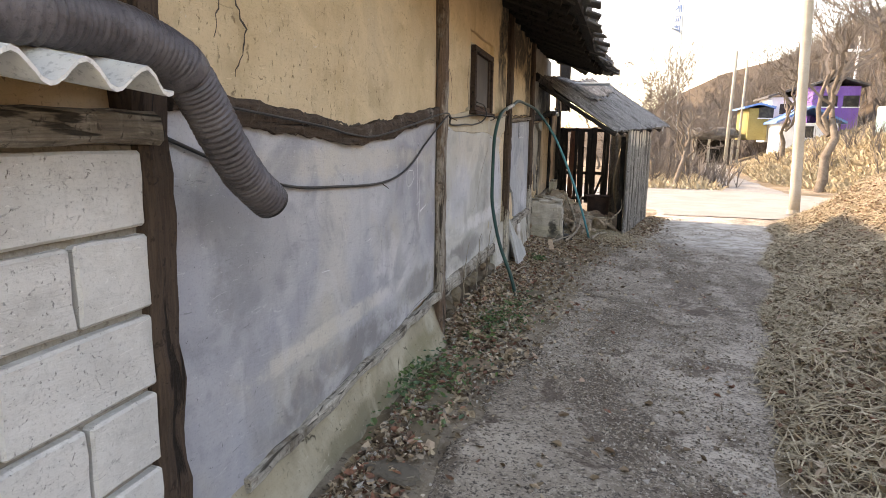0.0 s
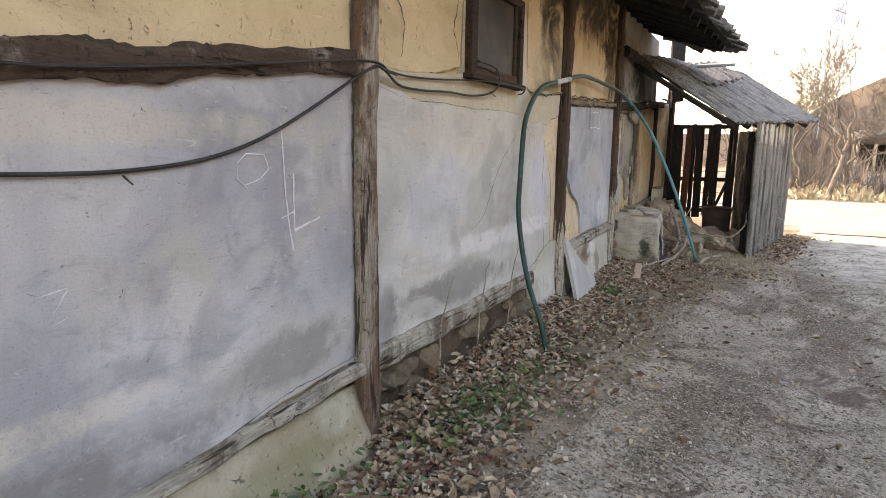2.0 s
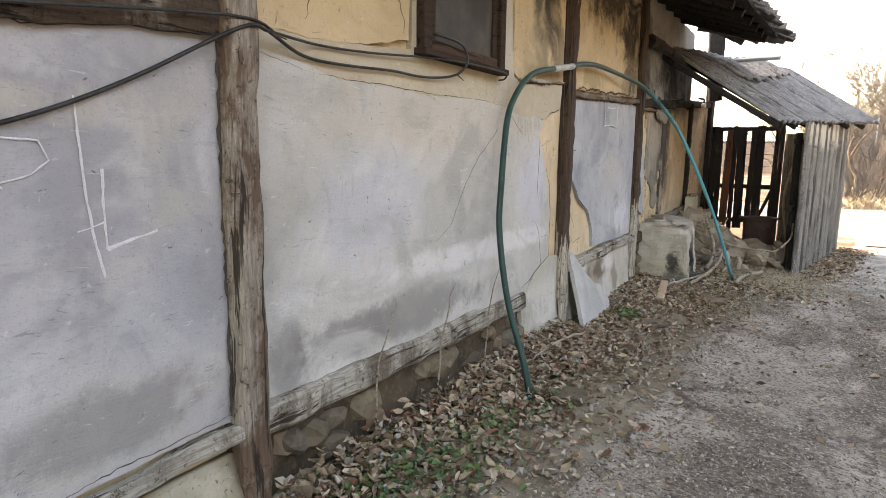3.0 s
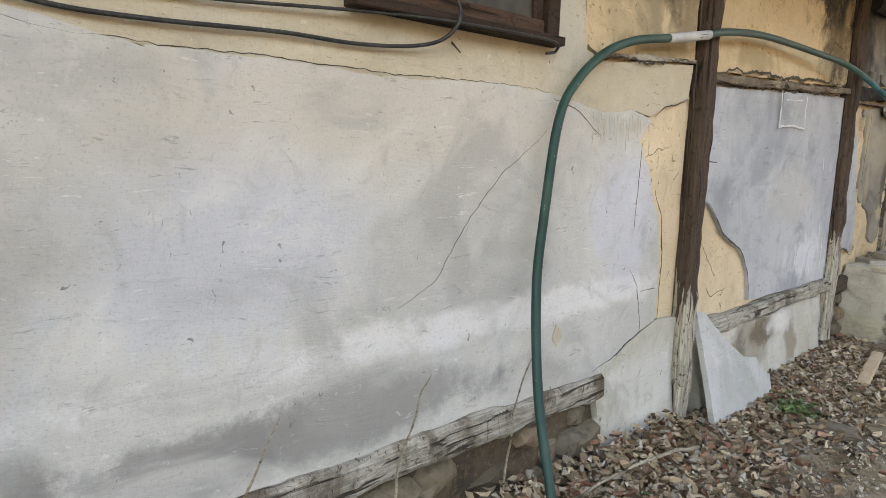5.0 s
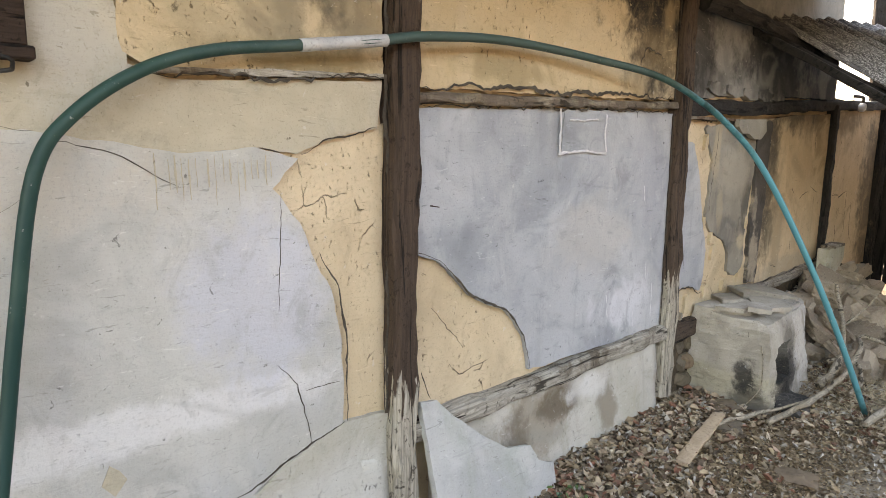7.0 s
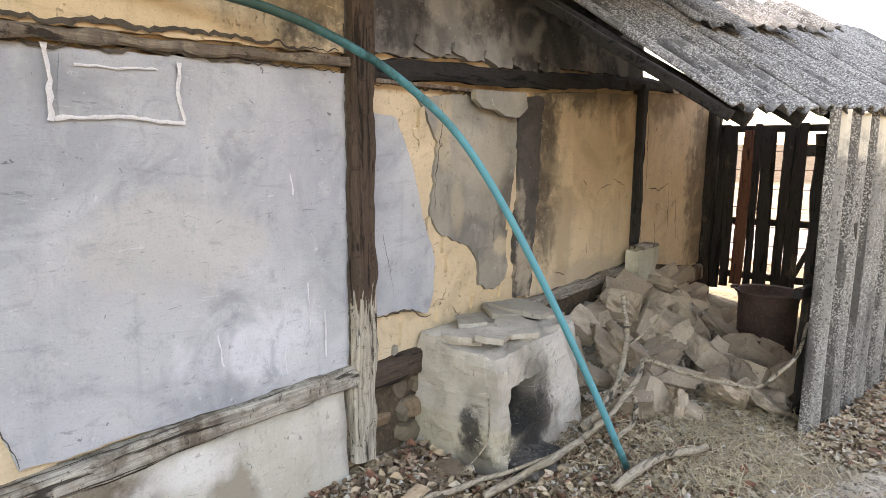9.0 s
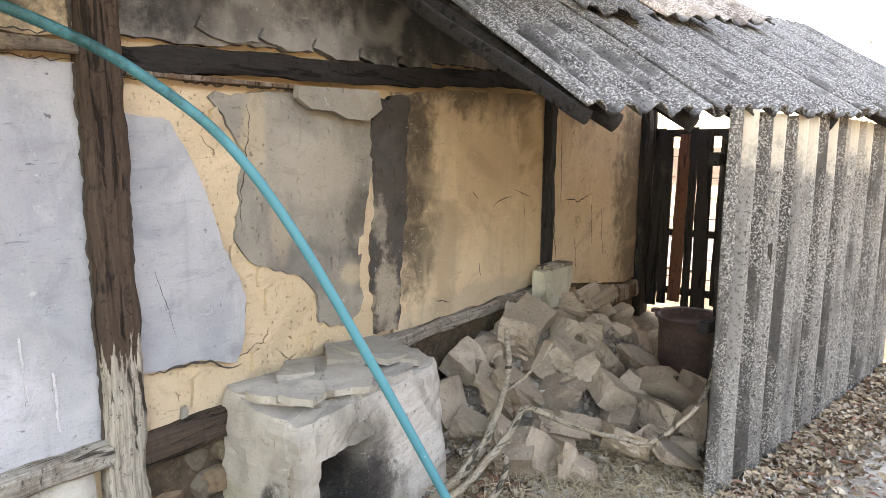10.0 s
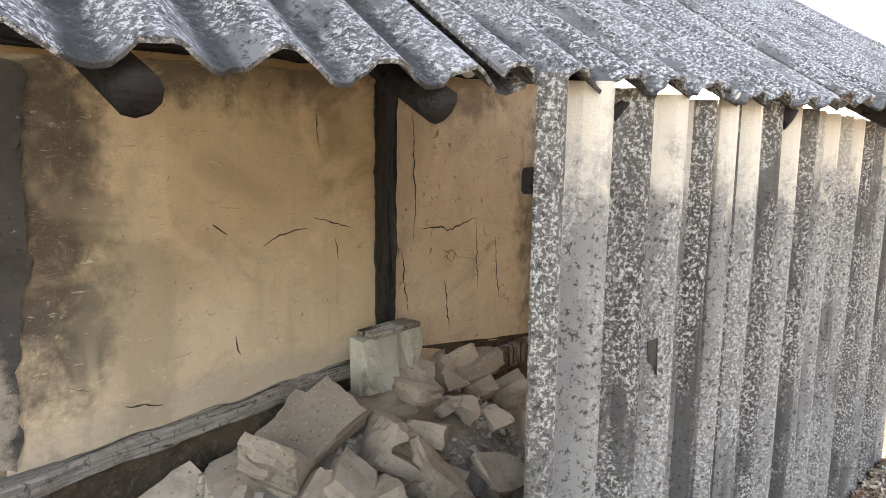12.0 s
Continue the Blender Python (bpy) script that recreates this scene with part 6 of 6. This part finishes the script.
scatter("leaf_litter", 21000, foot_place, lambda r: leaf_shape(r, 0.008, 0.034), LEAF, "brown dead leaves and crumbs along the wall foot", "leaves", 1)
scatter("bank_leaves", 34000, bank_place, lambda r: leaf_shape(r, 0.012, 0.036), LEAF, "brown dead vine leaves covering the bank", "leaves", 2)
scatter("lane_leaves", 500, lambda r: (r.uniform(0.6, 2.4), r.uniform(2.5, 14), 0.006), lambda r: leaf_shape(r, 0.012, 0.035), LEAF, "scattered dead leaves on the lane", "leaves", 3)


def straw_shape(rnd):
    n, l = rnd.uniform(0.0018, 0.0045), rnd.uniform(0.08, 0.3)
    b = rnd.uniform(-0.08, 0.16)
    return [(-l / 2, -n, 0), (-l / 2, n, 0), (0, n, b * l + 0.01), (0, -n, b * l + 0.01), (l / 2, 0, 0)], [(0, 1, 2, 3), (3, 2, 4)]


scatter("bank_straw", 52000, bank_place, straw_shape, STRAW, "dry yellow grass straw lying over the bank", "dry grass", 4)
scatter("yard_straw", 7000, lambda r: (r.gauss(1.15, 0.3), r.gauss(10.85, 0.45), r.uniform(0, 0.04)), lambda r: (lambda q: ([tuple(c * 0.5 for c in v) for v in q[0]], q[1]))(straw_shape(r)), STRAW, "chopped dry straw in front of the shed", "straw", 5)
scatter("leaf_mulch", 16000, lambda r: (r.gauss(0.62, 0.24), r.gauss(9.15, 0.42), r.uniform(0, 0.02)) if r.random() < 0.8 else (r.gauss(1.0, 0.35), r.gauss(10.5, 0.55), r.uniform(0, 0.03)), lambda r: leaf_shape(r, 0.004, 0.013), MULCH, "brown crumbled leaf mulch before the stove", "mulch", 15)


def blade_shape(rnd):
    h, n = rnd.uniform(0.15, 0.5), 0.004
    return [(-n, 0, 0), (n, 0, 0), (0.05 * h, 0, h * 0.6), (0.3 * h, 0.05, h)], [(0, 1, 2), (1, 3, 2)]


scatter("far_dry_grass", 30000, lambda r: (lambda y: ((8.9 if y < 24 else lerp_row(EDGE, y) + 0.4) + abs(r.gauss(0, 5.0)), y, 0))(r.uniform(23.5, 46)),
        lambda r: ([(v[0] * 1.6, v[1], v[2] * 0.6) for v in blade_shape(r)[0]], [(0, 1, 2), (1, 3, 2)]), STRAW, "dry yellow grass on the far slope", "dry grass", 6)


def spray_shape(rnd):
    """A stem with a few thin twigs, as the far woods show them."""
    h = rnd.uniform(1.2, 4.5)
    vs, fs = [], []
    for k in range(9):
        a, t, b = rnd.uniform(0, 6.3), rnd.uniform(0.0, 0.5) * h * (k > 0), rnd.uniform(0.15, 0.5) * (k > 0)
        l = h * (1 if k == 0 else rnd.uniform(0.35, 0.6))
        n = 0.05 if k == 0 else 0.025
        e = (math.cos(a) * b * l, math.sin(a) * b * l, t + l)
        base = len(vs)
        vs += [(-n, 0, t), (n, 0, t), (0, n, t), e]
        fs += [(base, base + 1, base + 3), (base + 1, base + 2, base + 3), (base + 2, base, base + 3)]
    return vs, fs


scatter("far_woods", 14000, lambda r: (lambda x, y: None if (x < 17 and y < 52) else (x, y, -0.1))(r.uniform(3, 17) if r.random() < 0.4 else r.uniform(17, 75), r.uniform(20, 125)), spray_shape, TWIG, "bare brown winter woods on the hillside", "woods", 16)
scatter("verge_brush", 420, lambda r: (r.uniform(1.2, 6.0), r.uniform(26, 44), -0.1) if r.random() < 0.8 else (r.uniform(9.5, 14), r.uniform(25, 40), -0.1), lambda r: (lambda q: ([(v[0] * .6, v[1] * .6, v[2] * .5) for v in q[0]], q[1]))(spray_shape(r)), TWIG, "bare brushwood beside the road", "brush", 17)
scatter("grass_left_verge", 2500, lambda r: (r.uniform(2.0, 5.2), r.uniform(24.5, 33), 0), lambda r: ([(v[0] * 1.6, v[1], v[2] * 0.7) for v in blade_shape(r)[0]], [(0, 1, 2), (1, 3, 2)]), STRAW, "dry grass under the bare trees", "dry grass", 7)


def ivy_place(rnd):
    c = rnd.choice(((0.22, 3.75, 0.14, 0.2), (0.2, 3.35, 0.10, 0.3), (0.3, 5.0, 0.16, 0.3), (0.3, 5.6, 0.16, 0.35), (0.25, 4.7, 0.12, 0.2), (0.3, 5.2, 0.16, 0.3), (0.22, 3.6, 0.12, 0.2), (0.24, 4.9, 0.12, 0.2), (0.36, 7.95, 0.05, 0.07)))
    return (max(0.06, rnd.gauss(c[0], c[2])), rnd.gauss(c[1], c[3]), rnd.uniform(0.01, 0.07))


scatter("ivy", 1700, ivy_place, lambda r: leaf_shape(r, 0.008, 0.024), GREEN, "small green ivy leaves creeping among dead leaves", "ivy", 8)


def crumb_shape(rnd):
    s = rnd.uniform(0.005, 0.022)
    p = [Vector((rnd.gauss(0, 1), rnd.gauss(0, 1), rnd.gauss(0, 1))).normalized() * s for _ in range(5)]
    return [tuple(v) for v in p], [(0, 1, 2), (0, 2, 3), (0, 3, 4), (1, 2, 4), (2, 3, 4), (0, 1, 4)]


scatter("cement_crumbs", 11000, lambda r: foot_place(r) if r.random() < 0.62 else ((r.gauss(0.9, 0.5), r.gauss(10.4, 0.7), 0) if r.random() < 0.85 else (r.uniform(0.5, 2.3), r.uniform(2.2, 14), 0.004)), crumb_shape, WHITEBITS, "crumbs of broken cement and gravel", "crumbs", 9)
def gravel_place(rnd):
    y = 1.2 + 12.0 * rnd.random() ** 1.35
    x = rnd.uniform(0.35, lerp_row(EDGE, y))
    worn = math.sin(x * 3.1 + y * 0.7) + math.sin(y * 1.9 - x * 1.3) + 0.7 * math.sin(x * 7.3 + y * 5.1)
    return (x, y, 0.005) if worn + rnd.gauss(0, 0.7) > -0.2 else None


def gravel_shape(rnd):
    vs, fs = crumb_shape(rnd)
    k = 0.42 + 0.5 * rnd.random() ** 2
    return [(x * k, y * k, z * k * 0.7) for x, y, z in vs], fs


scatter("lane_gravel", 52000, gravel_place, gravel_shape, GRAVEL, "fine brown and grey gravel worn out of the lane", "gravel", 21)
scatter("rubble_bits", 1500, lambda r: (lambda x, y: (x, y, pile(x, y) - land(x, y)))(r.uniform(0.05, 1.4), r.uniform(10.75, 13.3)), lambda r: (lambda q: ([tuple(c * 1.8 for c in v) for v in q[0]], q[1]))(crumb_shape(r)), WHITEBITS, "small broken concrete bits on the heap", "crumbs", 10)
fl = part("flat_stone", rock_bm((0.24, 0.16, 0.04), 5, 3, 0.45), STONE)
tagged(fl, "flat grey stone flake lying at the wall foot", "stone", "flat stones")
fl.matrix_basis = pose(0.38, 3.95, land(0.38, 3.95) + 0.03, 4, 8, 20)
for i, (x, y, s) in enumerate(((0.3, 3.3, 60), (0.36, 2.9, 100), (0.33, 2.55, 170), (0.55, 7.9, 30), (0.7, 8.2, 80), (0.85, 9.1, 10), (0.5, 6.1, 5), (0.3, 9.6, 60), (0.4, 9.35, 20))):
    copy_thing(fl, pose(x, y, land(x, y) + 0.025, 5, -6, s))


# ---- bare trees ----
def tree_mesh(name, seed, height, spread=0.55, depth=5, r0=0.12, parent=None):
    """A leafless tree: tapered trunk, forking limbs and twigs. Returns trunk and crown meshes under parent."""
    rnd = random.Random(seed)
    tv, tf, cv, cf = [], [], [], []

    def limb(p, d, l, r, lev):
        vs, fs = (tv, tf) if lev < 2 else (cv, cf)
        seg, sides = (4, 6) if lev < 2 else (3, 3)
        base = len(vs)
        for i in range(seg + 1):
            q = p + d * (l * i / seg) + Vector((rnd.gauss(0, 1), rnd.gauss(0, 1), rnd.gauss(0, 0.5))) * l * 0.035 * (i > 0)
            if i:
                d = (d + Vector((rnd.gauss(0, .12), rnd.gauss(0, .12), 0.05))).normalized()
            u = d.cross(Vector((0.3, 0.9, 0.2))).normalized()
            w = d.cross(u)
            rr = r * (1 - 0.45 * i / seg)
            vs += [tuple(q + (u * math.cos(a) + w * math.sin(a)) * rr) for a in (2 * math.pi * k / sides for k in range(sides))]
        for i in range(seg):
            for k in range(sides):
                a = base + i * sides
                fs.append((a + k, a + (k + 1) % sides, a + sides + (k + 1) % sides, a + sides + k))
        if lev >= depth:
            return
        for k in range(rnd.choice((2, 3, 3)) if lev < depth - 1 else 4):
            t = rnd.uniform(0.45, 1.0) if k else 1.0
            nd = (d + Vector((rnd.gauss(0, spread), rnd.gauss(0, spread), rnd.gauss(0.05, spread * 0.5)))).normalized()
            limb(p + (q - p) * t, nd, l * rnd.uniform(0.6, 0.82), max(0.007, r * 0.6 * rnd.uniform(0.75, 1)), lev + 1)

    limb(Vector((0, 0, -0.15)), Vector((0.03, 0.02, 1)).normalized(), height * 0.26, r0, 0)
    raw("trunk", tv, tf, BARK, parent, smooth=True)
    raw("crown", cv, cf, TWIG, parent)


trees = []
for k, (h, sp, dp, r0) in enumerate(((5.0, 0.6, 6, 0.075), (5.6, 0.5, 6, 0.085), (9.0, 0.55, 6, 0.17), (4.2, 0.7, 6, 0.07))):
    tr = empty("tree", (0, 0, 0), "bare grey-brown winter tree with fine twigs", "tree", "bare trees")
    tree_mesh("tree", 40 + k, h, sp, dp, r0, tr)
    trees.append(tr)
PLACES = [(0, 3.6, 25.0, 0, 1.4), (1, 4.6, 31.0, 70, 1.35), (3, 2.6, 26.5, 200, 1.4), (0, 3.2, 30.0, 120, 1.5), (1, 2.0, 33, 30, 1.4), (3, 5.2, 36, 10, 1.5), (2, 8.6, 25.5, 20, 1.25), (2, 12.0, 28.0, 150, 1.3), (1, 13.5, 25, 90, 1.0),
          (2, 10.6, 39, 210, 1.0), (0, 5.0, 40, 33, 1.2), (1, 0.5, 37, 45, 1.2), (3, 1.0, 29, 99, 1.1)]
first = set()
for (k, x, y, a, s) in PLACES:
    m = pose(x, y, land(x, y), 0, 0, a)
    if k not in first:
        first.add(k)
        trees[k].matrix_basis = m @ Matrix.Scale(s, 4)
    else:
        o = copy_thing(trees[k], m)
        o.scale = (s, s, s)
rnd = random.Random(77)
for i in range(75):
    x, y, s = rnd.uniform(4, 60), rnd.uniform(48, 110), rnd.uniform(0.8, 1.3)
    if x < 16 and y < 62:
        y += 25
    o = copy_thing(trees[rnd.choice((0, 1, 2, 2))], pose(x, y, land(x, y), 0, 0, rnd.uniform(0, 360)))
    o.scale = (s, s, s)
for i in range(28):
    x, y = rnd.uniform(17, 34), rnd.uniform(20, 48)
    o = copy_thing(trees[rnd.choice((0, 1, 2, 3))], pose(x, y, land(x, y), 0, 0, rnd.uniform(0, 360)))

# ---- pole, wires, far buildings ----
pl = empty("utility_pole", (5.55, 16.85, -0.35), "tall pale concrete utility pole beside the lane", "pole")
part("shaft", tube_bm([(0, 0, 0), (-0.12, 0, 3), (-0.36, 0, 9)], 0.125, 14, 4, None, 0.10), POLE, pl, smooth=True)
part("collar", tube_bm([(-0.02, 0, 0), (-0.02, 0, 0.1)], 0.14, 14, 2), POLE, pl)
for (x, y, h) in ((6.6, 33, 6), (9.7, 47, 7)):
    q = tagged(part("utility_pole", tube_bm([(x, y, land(x, y) - 0.2), (x + 0.1, y, land(x, y) + h)], 0.1, 8, 2, None, 0.07), POLE, smooth=True), "thin distant utility pole among bare trees", "pole")
tagged(part("overhead_wire", tube_bm([(-3, 9, 6.5), (3, 22, 4.8), (9.8, 47, 7.2)], 0.008, 4, 8), CABLE), "thin overhead wire crossing the sky", "wire", "overhead wires")
tagged(part("overhead_wire", tube_bm([(0.8, 10.0, 4.2), (3, 24, 5.2), (9.8, 47, 8.2)], 0.008, 4, 8), CABLE), "thin overhead wire crossing the sky", "wire", "overhead wires")


def house(name, x, y, w, d, z0, h, roof_h, wall_m, roof_m, label, windows=((0.2, 0.5), (0.65, 0.5))):
    hs = empty(name, (x, y, z0), label, "house")
    part("wall", box_bm(0, w, 0, d, -1.5, h, 0.01), wall_m, hs)
    bm = bmesh.new()
    pr = [(-0.35, h - 0.05), (w / 2, h + roof_h), (w + 0.35, h - 0.05), (w + 0.35, h + 0.08), (w / 2, h + roof_h + 0.14), (-0.35, h + 0.08)]
    a = [bm.verts.new((px, -0.4, pz)) for px, pz in pr]
    b = [bm.verts.new((px, d + 0.4, pz)) for px, pz in pr]
    for k in range(6):
        bm.faces.new((a[k], a[(k + 1) % 6], b[(k + 1) % 6], b[k]))
    bm.faces.new(a)
    bm.faces.new(b)
    part("roof", bm, roof_m, hs)
    for fx, fz in windows:
        wd = part("window", box_bm(fx * w, fx * w + 0.9, -0.05, 0.0, fz * h - 0.35, fz * h + 0.35, 0.01), GLASS, hs)
        part("frame", box_bm(fx * w - 0.06, fx * w + 0.96, -0.07, -0.052, fz * h - 0.42, fz * h - 0.35, 0.005), WHITEPAINT, wd)
    return hs


house("purple_house", 13.7, 46, 2.7, 5, 3.1, 1.9, 0.5, PURPLE, TILE, "purple-painted house on the hillside")
house("yellow_house", 10.1, 46.5, 1.2, 4, 3.05, 0.6, 0.2, YELLOW, BLUEROOF, "low yellow house under a blue sheet roof", ((0.5, 0.5),))
house("blue_roof_shed", 11.4, 43.5, 3.2, 3, 1.5, 1.1, 0.9, WHITEPAINT, BLUEROOF, "small shed with a blue tarpaulin roof", ((0.3, 0.5),))
house("hillside_cottage", 12.0, 49, 2.6, 4, 2.9, 1.6, 0.5, WHITEPAINT, TILE, "white cottage with a grey roof")
tank = tagged(part("water_tank", tube_bm([(16.4, 38, 1.4), (16.4, 38, 3.3)], 1.7, 28, 2), TEAL, smooth=False), "pale teal round tank on the slope", "tank")
hut = empty("thatched_hut", (6.9, 47, -0.2), "dark open-fronted hut with a low grey roof", "hut")
part("back_wall", box_bm(0, 2.5, 2.0, 2.2, -0.5, 2.1, 0), DARK, hut)
for x in (0.05, 0.95, 2.45):
    part("post", box_bm(x - 0.08, x + 0.08, 0.0, 0.16, -0.5, 1.9, 0.01), POLE, hut)
part("side_wall", box_bm(0, 0.12, 0.16, 2.0, -0.5, 1.9, 0), DARK, hut)
part("side_wall", box_bm(2.38, 2.5, 0.16, 2.0, -0.5, 1.9, 0), DARK, hut)
part("roof", rock_bm((3.4, 3.2, 0.9), 12, 3, 0.2), TILE, hut).location = (1.25, 1.0, 2.15)
cross = empty("church_cross", (20.5, 60, land(20.5, 60)), "white cross standing on the wooded hillside", "cross")
part("upright", box_bm(-0.08, 0.08, -0.08, 0.08, -0.5, 5.2, 0.01), WHITEPAINT, cross)
part("arm", box_bm(-0.8, 0.8, -0.07, 0.07, 4.0, 4.2, 0.01), WHITEPAINT, cross)
tower = empty("church_sign_tower", (6.3, 60, 2.0), "slim pale steel church tower with a vertical sign", "tower")
for dx in (-0.45, 0.45):
    part("leg", tube_bm([(dx * 1.25, 0, 0), (dx, 0, 7), (dx * 0.6, 0, 16)], 0.05, 6, 2), STEEL, tower)
for i in range(14):
    z = 1 + i * 1.05
    s = -1 if i % 2 else 1
    part("brace", tube_bm([(-0.5 * s, 0, z), (0.48 * s, 0, z + 1)], 0.025, 4, 1), STEEL, tower)
sign = part("sign", box_bm(-0.36, 0.36, -0.08, -0.02, 8.6, 12.2, 0.01), WHITEPAINT, tower, "white vertical sign with dark letters")
for i, ch in enumerate("수계교회"):
    cu = bpy.data.curves.new("letter", "FONT")
    cu.body, cu.size, cu.extrude, cu.align_x = ch, 0.68, 0.01, "CENTER"
    lt = new("letter", cu)
    lt.parent = sign
    lt.matrix_basis = pose(0, -0.1, 11.35 - i * 0.85, 90, 0, 0)
    cu.materials.append(BLUEROOF)
